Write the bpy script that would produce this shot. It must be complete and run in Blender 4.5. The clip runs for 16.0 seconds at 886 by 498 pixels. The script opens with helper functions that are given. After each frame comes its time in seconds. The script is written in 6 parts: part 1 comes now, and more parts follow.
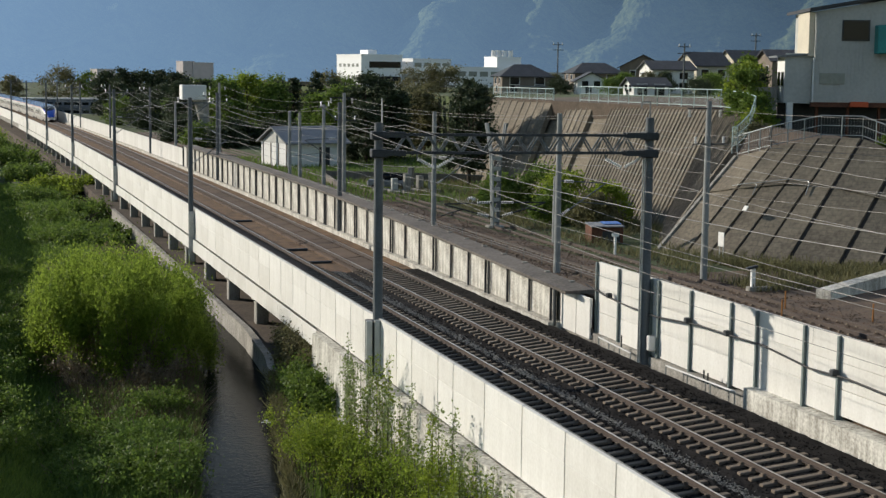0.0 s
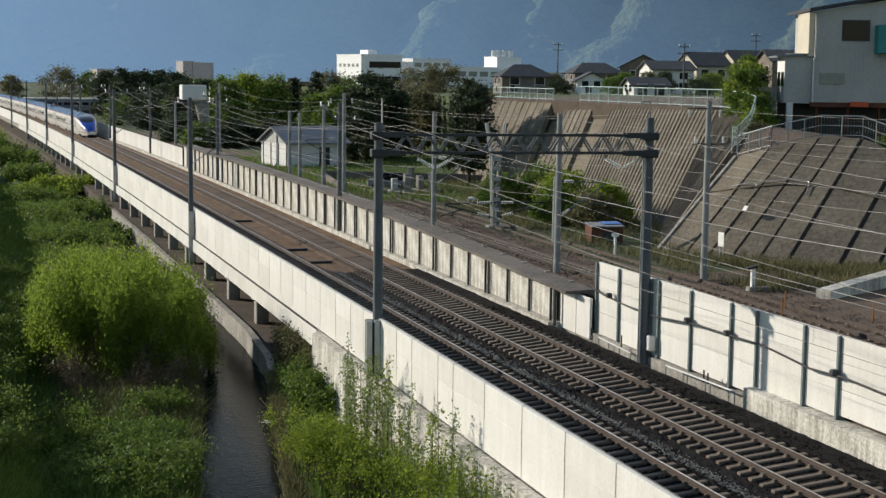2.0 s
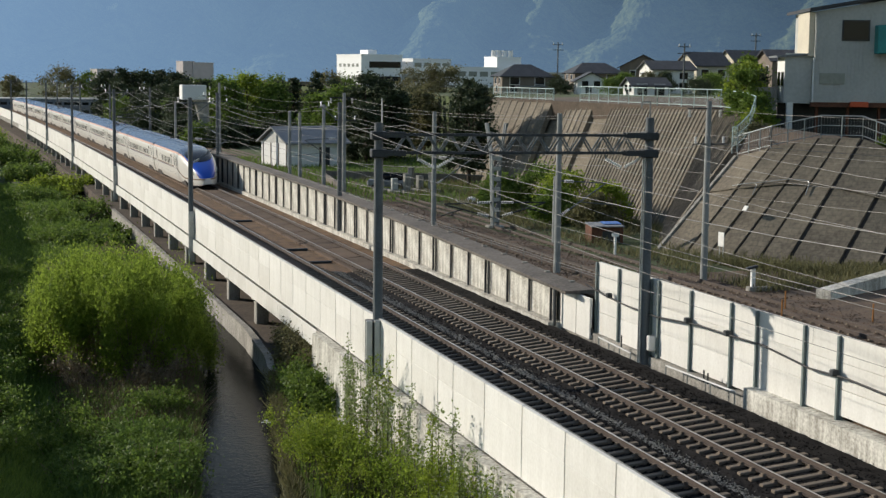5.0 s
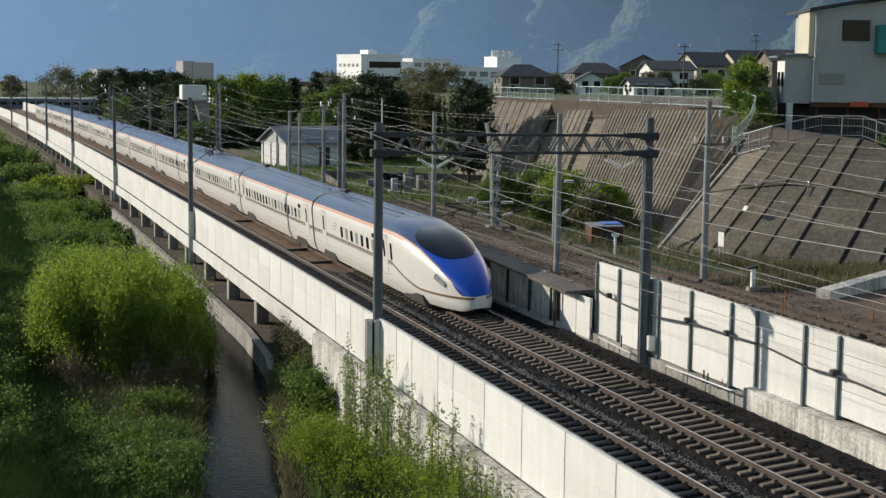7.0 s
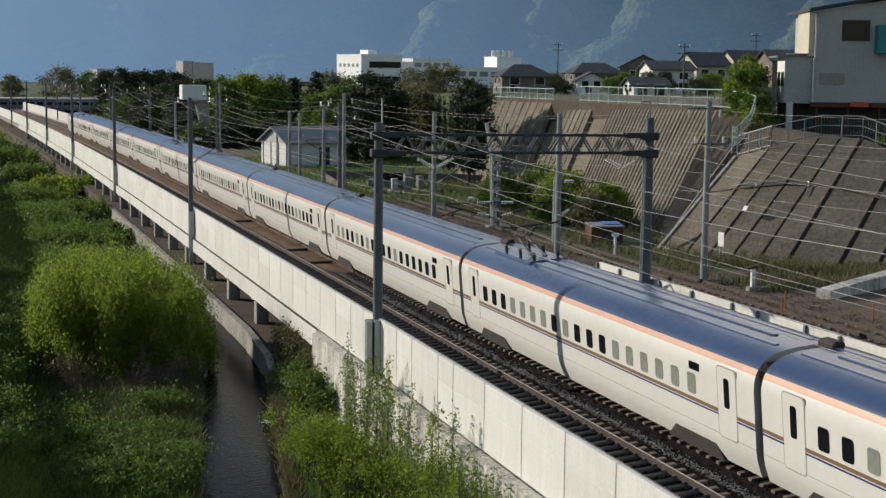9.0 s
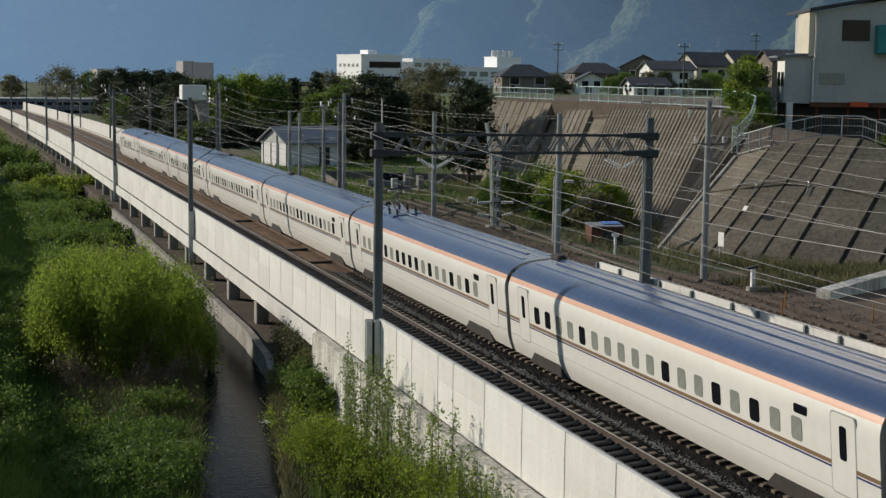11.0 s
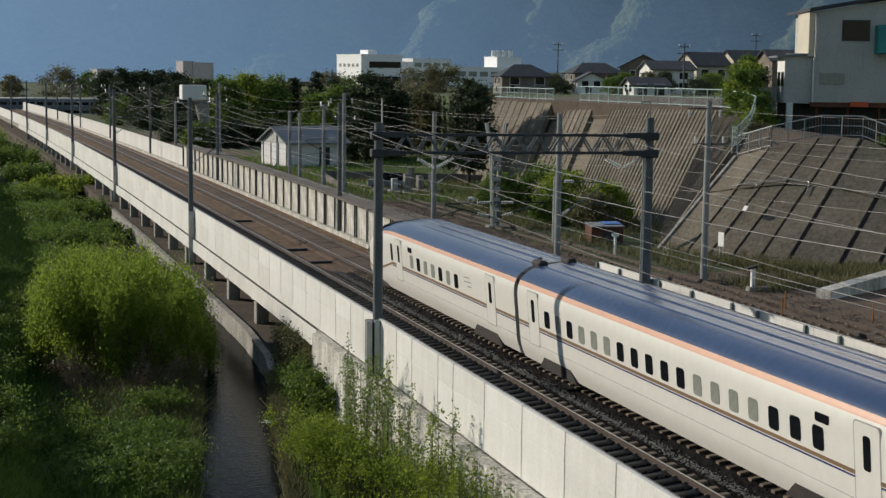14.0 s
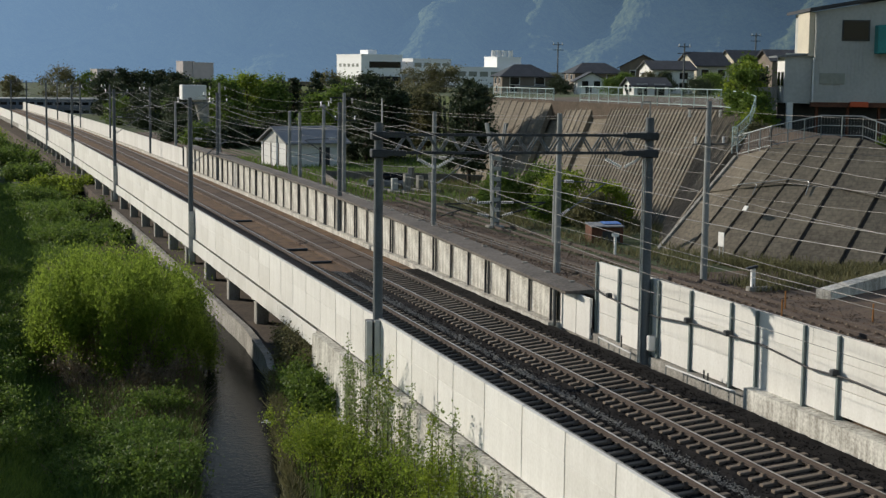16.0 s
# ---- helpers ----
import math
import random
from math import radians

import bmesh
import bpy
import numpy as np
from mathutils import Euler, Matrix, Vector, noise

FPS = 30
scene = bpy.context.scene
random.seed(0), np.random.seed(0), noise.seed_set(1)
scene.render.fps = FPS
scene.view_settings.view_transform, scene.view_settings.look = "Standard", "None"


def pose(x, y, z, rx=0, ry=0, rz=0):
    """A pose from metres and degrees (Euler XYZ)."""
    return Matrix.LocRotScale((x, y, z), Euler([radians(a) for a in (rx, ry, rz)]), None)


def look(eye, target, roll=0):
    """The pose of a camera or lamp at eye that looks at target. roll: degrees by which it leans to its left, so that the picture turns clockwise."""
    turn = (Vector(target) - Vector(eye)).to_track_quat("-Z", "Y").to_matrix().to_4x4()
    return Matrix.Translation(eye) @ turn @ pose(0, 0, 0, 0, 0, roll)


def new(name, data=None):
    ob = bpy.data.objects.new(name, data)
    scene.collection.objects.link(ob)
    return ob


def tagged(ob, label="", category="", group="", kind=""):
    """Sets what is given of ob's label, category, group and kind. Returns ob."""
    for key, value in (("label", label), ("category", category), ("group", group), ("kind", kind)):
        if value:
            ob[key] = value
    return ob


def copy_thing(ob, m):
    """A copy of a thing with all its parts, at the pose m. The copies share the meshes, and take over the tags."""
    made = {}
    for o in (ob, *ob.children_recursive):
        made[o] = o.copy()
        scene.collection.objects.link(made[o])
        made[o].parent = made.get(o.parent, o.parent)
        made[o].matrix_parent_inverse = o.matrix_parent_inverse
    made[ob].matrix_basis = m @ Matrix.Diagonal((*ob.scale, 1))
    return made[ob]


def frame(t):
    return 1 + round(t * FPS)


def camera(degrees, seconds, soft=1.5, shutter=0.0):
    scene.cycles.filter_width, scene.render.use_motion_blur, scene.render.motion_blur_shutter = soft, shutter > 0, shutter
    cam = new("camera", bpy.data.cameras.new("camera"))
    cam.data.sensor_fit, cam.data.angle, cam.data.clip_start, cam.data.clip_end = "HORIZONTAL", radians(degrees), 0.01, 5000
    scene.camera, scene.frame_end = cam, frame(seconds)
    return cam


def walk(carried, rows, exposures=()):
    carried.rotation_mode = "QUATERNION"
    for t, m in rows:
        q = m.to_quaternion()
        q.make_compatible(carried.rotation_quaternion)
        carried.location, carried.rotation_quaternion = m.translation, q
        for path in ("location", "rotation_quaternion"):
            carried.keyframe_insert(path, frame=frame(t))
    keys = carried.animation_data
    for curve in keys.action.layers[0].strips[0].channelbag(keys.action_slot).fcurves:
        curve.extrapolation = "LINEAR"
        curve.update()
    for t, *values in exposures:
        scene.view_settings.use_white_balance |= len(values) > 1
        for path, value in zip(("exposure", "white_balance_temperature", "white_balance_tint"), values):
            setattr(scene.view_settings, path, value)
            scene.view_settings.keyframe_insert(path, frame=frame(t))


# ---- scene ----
# ---- camera ----
EYE = Vector((-21.53, 0.0, 10.81))
YAW, PITCH, ROLL = radians(17.524), radians(6.76), 0.625
AIM = EYE + 100 * Vector((math.sin(YAW) * math.cos(PITCH), math.cos(YAW) * math.cos(PITCH), -math.sin(PITCH)))
cam = camera(34.03, 16.0, soft=1.4)
VIEW = look(EYE, AIM, ROLL)
walk(cam, [(0.0, VIEW), (16.0, VIEW)], exposures=[(0.0, -0.06), (7.0, -0.03), (9.0, -0.25), (12.0, -0.39), (14.5, -0.40), (15.5, -0.40), (16.0, -0.27)])

# ---- light ----
SUN_TRAVEL = Vector((0.74 * math.cos(radians(20)), -0.67 * math.cos(radians(20)), -math.sin(radians(20))))
world = bpy.data.worlds.new("sky")
scene.world = world
world.use_nodes = True
wn = world.node_tree.nodes
sky = wn.new("ShaderNodeTexSky")
sky.sky_type = "NISHITA"
sky.sun_disc = False
sky.sun_elevation, sky.sun_rotation = radians(20), radians(47.8)
sky.altitude, sky.air_density, sky.dust_density = 400, 1.2, 1.5
wn["Background"].inputs["Strength"].default_value = 0.132
world.node_tree.links.new(sky.outputs["Color"], wn["Background"].inputs["Color"])
sun = new("sun", bpy.data.lights.new("sun", "SUN"))
sun.data.energy, sun.data.angle, sun.data.color = 4.9, radians(0.55), (1.0, 0.92, 0.80)
sun.matrix_world = look((-60, 55, 40), Vector((-60, 55, 40)) + SUN_TRAVEL)


# ---- materials ----
def material(name, color, rough=0.8, dark=None, scale=3.0, fine=40.0, bump=0.15, metal=0.0, streak=0.0, random_shift=0.0, specular=0.4,
             bump_scale=None, glow=None):
    """Two colours mixed by coarse and fine noise, with relief; streak: runs down vertical faces; random_shift: each piece its own tone."""
    m = bpy.data.materials.new(name)
    m.use_nodes = True
    nt = m.node_tree
    n, l = nt.nodes, nt.links
    b = n["Principled BSDF"]
    b.inputs["Roughness"].default_value = rough
    b.inputs["Metallic"].default_value = metal
    b.inputs["Specular IOR Level"].default_value = specular
    dark = dark or tuple(c * 0.6 for c in color)
    geo = n.new("ShaderNodeNewGeometry")
    tc = n.new("ShaderNodeTexCoord")
    n1, n2 = n.new("ShaderNodeTexNoise"), n.new("ShaderNodeTexNoise")
    n1.inputs["Scale"].default_value, n1.inputs["Detail"].default_value = scale, 4
    n2.inputs["Scale"].default_value, n2.inputs["Detail"].default_value = fine, 3
    for k in (n1, n2):
        l.new(tc.outputs["Object"], k.inputs["Vector"])
    add = n.new("ShaderNodeMath")
    add.operation = "ADD"
    l.new(n1.outputs["Fac"], add.inputs[0]), l.new(n2.outputs["Fac"], add.inputs[1])
    last = add.outputs[0]
    if streak:
        mp, ns = n.new("ShaderNodeMapping"), n.new("ShaderNodeTexNoise")
        mp.inputs["Scale"].default_value = (3.0, 3.0, 0.25)
        ns.inputs["Scale"].default_value, ns.inputs["Detail"].default_value = 1.6, 5
        l.new(tc.outputs["Object"], mp.inputs["Vector"]), l.new(mp.outputs["Vector"], ns.inputs["Vector"])
        mul = n.new("ShaderNodeMath")
        mul.operation = "MULTIPLY_ADD"
        l.new(ns.outputs["Fac"], mul.inputs[0])
        mul.inputs[1].default_value = streak * 2
        l.new(last, mul.inputs[2])
        sub = n.new("ShaderNodeMath")
        sub.operation = "SUBTRACT"
        l.new(mul.outputs[0], sub.inputs[0])
        sub.inputs[1].default_value = streak
        last = sub.outputs[0]
    if random_shift:
        oi = n.new("ShaderNodeObjectInfo")
        ma = n.new("ShaderNodeMath")
        ma.operation = "MULTIPLY_ADD"
        l.new(oi.outputs["Random"], ma.inputs[0])
        ma.inputs[1].default_value = random_shift
        l.new(last, ma.inputs[2])
        last = ma.outputs[0]
    ramp = n.new("ShaderNodeMapRange")
    ramp.inputs["From Min"].default_value, ramp.inputs["From Max"].default_value = 0.7, 1.3 + random_shift
    l.new(last, ramp.inputs["Value"])
    mix = n.new("ShaderNodeMix")
    mix.data_type = "RGBA"
    mix.inputs[6].default_value, mix.inputs[7].default_value = (*dark, 1), (*color, 1)
    l.new(ramp.outputs["Result"], mix.inputs[0])
    l.new(mix.outputs[2], b.inputs["Base Color"])
    if bump:
        bp = n.new("ShaderNodeBump")
        bp.inputs["Strength"].default_value = bump
        bp.inputs["Distance"].default_value = 0.02
        nb = n.new("ShaderNodeTexNoise")
        nb.inputs["Scale"].default_value, nb.inputs["Detail"].default_value = bump_scale or fine, 3
        l.new(tc.outputs["Object"], nb.inputs["Vector"])
        l.new(nb.outputs["Fac"], bp.inputs["Height"]), l.new(bp.outputs["Normal"], b.inputs["Normal"])
    if glow:
        b.inputs["Emission Color"].default_value = (*glow[0], 1)
        b.inputs["Emission Strength"].default_value = glow[1]
    return m


def foliage(name, color, dark, translucent=0.35, rough=0.6):
    """Leaves: tone changes from leaf to leaf and from clump to clump, and light passes through."""
    m = bpy.data.materials.new(name)
    m.use_nodes = True
    n, l = m.node_tree.nodes, m.node_tree.links
    b = n["Principled BSDF"]
    b.inputs["Roughness"].default_value = rough
    b.inputs["Specular IOR Level"].default_value = 0.25
    geo, tc, nz = n.new("ShaderNodeNewGeometry"), n.new("ShaderNodeTexCoord"), n.new("ShaderNodeTexNoise")
    nz.inputs["Scale"].default_value = 0.5
    l.new(tc.outputs["Object"], nz.inputs["Vector"])
    add = n.new("ShaderNodeMath")
    add.operation = "ADD"
    l.new(geo.outputs["Random Per Island"], add.inputs[0]), l.new(nz.outputs["Fac"], add.inputs[1])
    mr = n.new("ShaderNodeMapRange")
    mr.inputs["From Min"].default_value, mr.inputs["From Max"].default_value = 0.3, 1.3
    l.new(add.outputs[0], mr.inputs["Value"])
    mix = n.new("ShaderNodeMix")
    mix.data_type = "RGBA"
    mix.inputs[6].default_value, mix.inputs[7].default_value = (*dark, 1), (*color, 1)
    l.new(mr.outputs["Result"], mix.inputs[0]), l.new(mix.outputs[2], b.inputs["Base Color"])
    tr, ms = n.new("ShaderNodeBsdfTranslucent"), n.new("ShaderNodeMixShader")
    l.new(mix.outputs[2], tr.inputs["Color"])
    ms.inputs[0].default_value = translucent
    l.new(b.outputs[0], ms.inputs[1]), l.new(tr.outputs[0], ms.inputs[2])
    l.new(ms.outputs[0], n["Material Output"].inputs["Surface"])
    return m


CONCRETE = material("concrete_white", (0.765, 0.75, 0.705), 0.85, (0.59, 0.57, 0.52), 0.6, 9, 0.2, streak=0.4, random_shift=0.5)
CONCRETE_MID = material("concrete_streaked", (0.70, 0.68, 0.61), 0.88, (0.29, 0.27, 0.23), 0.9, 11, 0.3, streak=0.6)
CONCRETE_OLD = material("concrete_old", (0.40, 0.38, 0.34), 0.9, (0.17, 0.16, 0.14), 0.8, 12, 0.4, streak=0.4)
CONCRETE_DARK = material("concrete_stained", (0.20, 0.175, 0.15), 0.9, (0.085, 0.075, 0.065), 0.5, 7, 0.5, streak=0.3)
SLOPE_STONE = material("slope_concrete", (0.24, 0.205, 0.152), 0.92, (0.10, 0.085, 0.065), 0.35, 5, 0.6, streak=0.35, random_shift=0.2)
SLOPE_RIB = material("slope_rib", (0.22, 0.195, 0.16), 0.9, (0.105, 0.092, 0.076), 0.6, 8, 0.4)
# rows of blocks show faintly in the slope's concrete
n, l = SLOPE_STONE.node_tree.nodes, SLOPE_STONE.node_tree.links
cb, sp, bk, mm, u1, u2 = n.new("ShaderNodeCombineXYZ"), n.new("ShaderNodeSeparateXYZ"), n.new("ShaderNodeTexBrick"), n.new("ShaderNodeMix"), n.new("ShaderNodeMath"), n.new("ShaderNodeMath")
l.new(n["Texture Coordinate"].outputs["Object"], sp.inputs[0])
u1.operation, u2.operation = "MULTIPLY_ADD", "MULTIPLY"
l.new(sp.outputs["Y"], u2.inputs[0])
u2.inputs[1].default_value = -0.77
l.new(sp.outputs["X"], u1.inputs[0])
u1.inputs[1].default_value = 0.64
l.new(u2.outputs[0], u1.inputs[2])
l.new(u1.outputs[0], cb.inputs["X"]), l.new(sp.outputs["Z"], cb.inputs["Y"]), l.new(cb.outputs[0], bk.inputs["Vector"])
bk.inputs["Scale"].default_value, bk.inputs["Brick Width"].default_value, bk.inputs["Row Height"].default_value, bk.inputs["Mortar Size"].default_value = 1.0, 0.45, 0.24, 0.018
bk.inputs["Color1"].default_value, bk.inputs["Color2"].default_value, bk.inputs["Mortar"].default_value = (1, 1, 1, 1), (0.72, 0.72, 0.72, 1), (0.45, 0.45, 0.45, 1)
mm.data_type, mm.blend_type = "RGBA", "MULTIPLY"
mm.inputs[0].default_value = 0.4
l.new(n["Mix"].outputs[2], mm.inputs[6]), l.new(bk.outputs["Color"], mm.inputs[7]), l.new(mm.outputs[2], n["Principled BSDF"].inputs["Base Color"])
GROOVE = material("slope_groove", (0.05, 0.043, 0.037), 0.95, (0.025, 0.022, 0.02), 1, 9, 0.3)
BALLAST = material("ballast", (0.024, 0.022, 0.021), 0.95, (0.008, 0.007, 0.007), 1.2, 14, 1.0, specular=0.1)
BALLAST_PALE = material("ballast_pale", (0.34, 0.33, 0.30), 0.95, (0.05, 0.05, 0.05), 8, 22, 1.0)
BALLAST_BROWN = material("ballast_brown", (0.17, 0.115, 0.075), 0.95, (0.045, 0.034, 0.028), 0.8, 12, 1.0)
TRACK_SLAB = material("track_slab", (0.15, 0.10, 0.066), 0.9, (0.07, 0.047, 0.033), 0.7, 10, 0.4, random_shift=0.5)
SLAB_RUST = material("rusty_ballast", (0.235, 0.135, 0.065), 0.95, (0.065, 0.042, 0.028), 1.5, 14, 0.9)
SLEEPER = material("sleeper", (0.25, 0.20, 0.15), 0.9, (0.09, 0.072, 0.056), 2, 18, 0.4, random_shift=0.5)
RAIL_STEEL = material("rail_side", (0.095, 0.072, 0.058), 0.6, (0.055, 0.042, 0.036), 3, 20, 0.2, metal=0.3)
RAIL_HEAD = material("rail_head", (0.42, 0.41, 0.40), 0.3, (0.30, 0.29, 0.28), 3, 20, 0.05, metal=0.9)
POLE = material("pole_concrete", (0.125, 0.138, 0.145), 0.7, (0.075, 0.083, 0.088), 1.5, 20, 0.15)
POLE_PALE = material("pole_pale_concrete", (0.30, 0.31, 0.30), 0.75, (0.20, 0.205, 0.20), 1.5, 20, 0.15)
FAR_WALL = material("far_wall", (0.56, 0.50, 0.49), 0.8, (0.48, 0.43, 0.42), 0.3, 3, 0)
FAR_WHITE = material("far_white", (0.90, 0.90, 0.89), 0.7, (0.85, 0.85, 0.84), 0.3, 3, 0)
STEEL = material("steel_grey", (0.17, 0.185, 0.19), 0.55, (0.10, 0.11, 0.115), 2, 25, 0.1, metal=0.5)
GALV = material("galvanised", (0.42, 0.45, 0.45), 0.45, (0.28, 0.30, 0.30), 2, 25, 0.1, metal=0.6)
STEEL_DARK = material("steel_dark", (0.06, 0.065, 0.07), 0.6, (0.035, 0.038, 0.04), 2, 25, 0.1, metal=0.4)
POST_GREEN = material("post_greygreen", (0.20, 0.24, 0.235), 0.6, (0.14, 0.17, 0.165), 2, 25, 0.1, metal=0.2)
WIRE = material("wire", (0.26, 0.255, 0.245), 0.5, (0.18, 0.175, 0.17), 2, 9, 0, metal=0.7)
WIRE_DARK = material("cable_dark", (0.03, 0.03, 0.03), 0.6, (0.02, 0.02, 0.02), 2, 9, 0)
PORCELAIN = material("porcelain", (0.72, 0.72, 0.70), 0.25, (0.62, 0.61, 0.58), 3, 20, 0)
GRASS = material("ground_grass", (0.085, 0.115, 0.032), 0.95, (0.035, 0.05, 0.018), 0.25, 3.5, 0.8, bump_scale=9)
EARTH = material("earth", (0.12, 0.09, 0.065), 0.95, (0.055, 0.042, 0.032), 0.5, 6, 0.7)
WATER = material("water", (0.016, 0.017, 0.014), 0.07, (0.009, 0.010, 0.008), 0.6, 3, 0.8, specular=0.06, bump_scale=5.0)
WATER.node_tree.nodes["Principled BSDF"].inputs["IOR"].default_value = 1.2
FOAM = material("foam", (0.7, 0.72, 0.72), 0.6, (0.4, 0.42, 0.42), 3, 18, 0.5)
WHITE_PAINT = material("white_paint", (0.80, 0.79, 0.76), 0.7, (0.70, 0.69, 0.66), 0.4, 6, 0.05)
GREY_WALL = material("grey_metal_wall", (0.50, 0.50, 0.47), 0.6, (0.40, 0.40, 0.375), 0.5, 5, 0.1)
CREAM_WALL = material("cream_wall", (0.62, 0.57, 0.45), 0.75, (0.50, 0.45, 0.36), 0.6, 6, 0.1)
BROWN_WALL = material("brown_wall", (0.22, 0.18, 0.14), 0.8, (0.13, 0.105, 0.085), 0.7, 6, 0.1)
ROOF_TILE = material("roof_tile", (0.06, 0.062, 0.068), 0.6, (0.03, 0.031, 0.034), 1.2, 10, 0.3)
SLATE_WALL = material("slate_wall", (0.16, 0.185, 0.235), 0.8, (0.11, 0.13, 0.165), 0.5, 4, 0)
ROOF_GREY = material("roof_sheet", (0.24, 0.25, 0.26), 0.5, (0.16, 0.17, 0.18), 1, 8, 0.1, metal=0.2)
TEAL = material("teal_sheet", (0.03, 0.27, 0.26), 0.5, (0.02, 0.18, 0.18), 1, 8, 0.1)
ORANGE = material("orange_sheet", (0.62, 0.10, 0.03), 0.5, (0.5, 0.08, 0.025), 1, 8, 0.1)
RUST = material("rust", (0.16, 0.065, 0.035), 0.85, (0.07, 0.03, 0.02), 1.2, 10, 0.4)
STAKE_PAINT = material("stake_paint", (0.42, 0.19, 0.05), 0.7, (0.28, 0.11, 0.03), 2, 12, 0.2)
BLUE_TARP = material("blue_tarp", (0.06, 0.22, 0.62), 0.5, (0.04, 0.15, 0.45), 2, 9, 0.5)
PANE = material("window_dark", (0.010, 0.012, 0.015), 0.15, (0.007, 0.008, 0.010), 1, 5, 0, specular=0.3)
PANE_PALE = material("window_blind", (0.30, 0.31, 0.27), 0.3, (0.22, 0.23, 0.2), 1, 5, 0)
BARK = material("bark", (0.11, 0.085, 0.065), 0.95, (0.05, 0.04, 0.03), 3, 20, 0.8)
TWIG = material("dry_twigs", (0.30, 0.24, 0.16), 0.95, (0.15, 0.115, 0.075), 3, 20, 0.4)
LEAF_SPRING = foliage("leaf_spring", (0.26, 0.33, 0.04), (0.12, 0.18, 0.022), 0.5)
LEAF_BRIGHT = foliage("leaf_bright", (0.34, 0.42, 0.07), (0.16, 0.23, 0.035), 0.55)
LEAF_GREEN = foliage("leaf_green", (0.15, 0.22, 0.04), (0.06, 0.105, 0.02), 0.42)
LEAF_DARK = foliage("leaf_dark", (0.062, 0.082, 0.040), (0.03, 0.042, 0.022), 0.25)
LEAF_OLIVE = foliage("leaf_olive", (0.18, 0.17, 0.08), (0.085, 0.085, 0.042), 0.4)
LEAF_WILLOW = foliage("leaf_willow", (0.23, 0.315, 0.045), (0.115, 0.17, 0.024), 0.7)
LEAF_PALE = foliage("leaf_pale", (0.27, 0.33, 0.14), (0.13, 0.18, 0.06), 0.5)
GRASS_BLADE = foliage("grass_blade", (0.15, 0.23, 0.045), (0.065, 0.115, 0.024), 0.4)
REED = foliage("dry_reed", (0.14, 0.11, 0.062), (0.065, 0.05, 0.03), 0.25)
TRAIN_WHITE = material("train_white", (0.78, 0.76, 0.70), 0.3, (0.72, 0.70, 0.64), 0.3, 3, 0, specular=0.5)
TRAIN_ROOF = material("train_roof", (0.042, 0.075, 0.165), 0.24, (0.032, 0.058, 0.13), 0.4, 4, 0, specular=0.8)
TRAIN_BLUE = material("train_blue", (0.010, 0.078, 0.47), 0.3, (0.008, 0.066, 0.41), 0.4, 4, 0, specular=0.5)
TRAIN_COPPER = material("train_copper", (0.66, 0.36, 0.23), 0.35, (0.58, 0.31, 0.20), 0.4, 4, 0)
TRAIN_BROWN = material("train_brown", (0.24, 0.155, 0.09), 0.4, (0.20, 0.13, 0.075), 0.4, 4, 0)
TRAIN_NAVY = material("train_navy", (0.02, 0.04, 0.16), 0.4, (0.016, 0.03, 0.13), 0.4, 4, 0)
TRAIN_GREY = material("train_grey", (0.42, 0.41, 0.39), 0.5, (0.33, 0.32, 0.30), 0.6, 6, 0)
RUBBER = material("gangway_rubber", (0.05, 0.042, 0.036), 0.8, (0.03, 0.026, 0.023), 2, 9, 0)


# ---- building helpers ----
def curve_x(y):
    """How far the railway has bent away from the straight at y."""
    d = max(min(y, 450.0) + 12.3, 0.0)
    x = -0.5 * 1.23e-4 * d * d
    return x - 1.23e-4 * 462.3 * (y - 450.0) if y > 450 else x


def heading(y):
    d = max(min(y, 450.0) + 12.3, 0.0)
    return math.atan(1.23e-4 * d)


def P(off, y, z):
    return Vector((off + curve_x(y), y, z))


def along(off, y, z, extra=0.0):
    """The pose of a thing beside the railway, its y axis along the track."""
    return Matrix.Translation(P(off, y, z)) @ Matrix.Rotation(heading(y) + radians(extra), 4, "Z")


def part(name, bm, mat, parent=None, label="", smooth=False):
    me = bpy.data.meshes.new(name)
    bm.to_mesh(me)
    bm.free()
    for m in (mat if isinstance(mat, (list, tuple)) else [mat]):
        me.materials.append(m)
    if smooth:
        me.shade_smooth()
    ob = new(name, me)
    ob.parent = parent
    if label:
        ob["label"] = label
    return ob


def piece(name, mesh, parent, m):
    ob = new(name, mesh)
    ob.parent = parent
    ob.matrix_basis = m
    return ob


def holder(name, m, label, category, group="", kind=""):
    ob = new(name)
    ob.empty_display_size = 0.2
    ob.matrix_world = m
    return tagged(ob, label, category, group, kind)


def box(bm, x0, x1, y0, y1, z0, z1, bevel=0.0, m=None):
    vs = [bm.verts.new((x, y, z)) for x in (x0, x1) for y in (y0, y1) for z in (z0, z1)]
    if m is not None:
        for v in vs:
            v.co = m @ v.co
    fs = [bm.faces.new([vs[i] for i in q]) for q in ((0, 1, 3, 2), (4, 6, 7, 5), (0, 4, 5, 1), (2, 3, 7, 6), (0, 2, 6, 4), (1, 5, 7, 3))]
    if bevel:
        es = list({e for f in fs for e in f.edges})
        bmesh.ops.bevel(bm, geom=es, offset=bevel, segments=1, affect="EDGES")
    return bm


def boxed(*a, **k):
    return box(bmesh.new(), *a, **k)


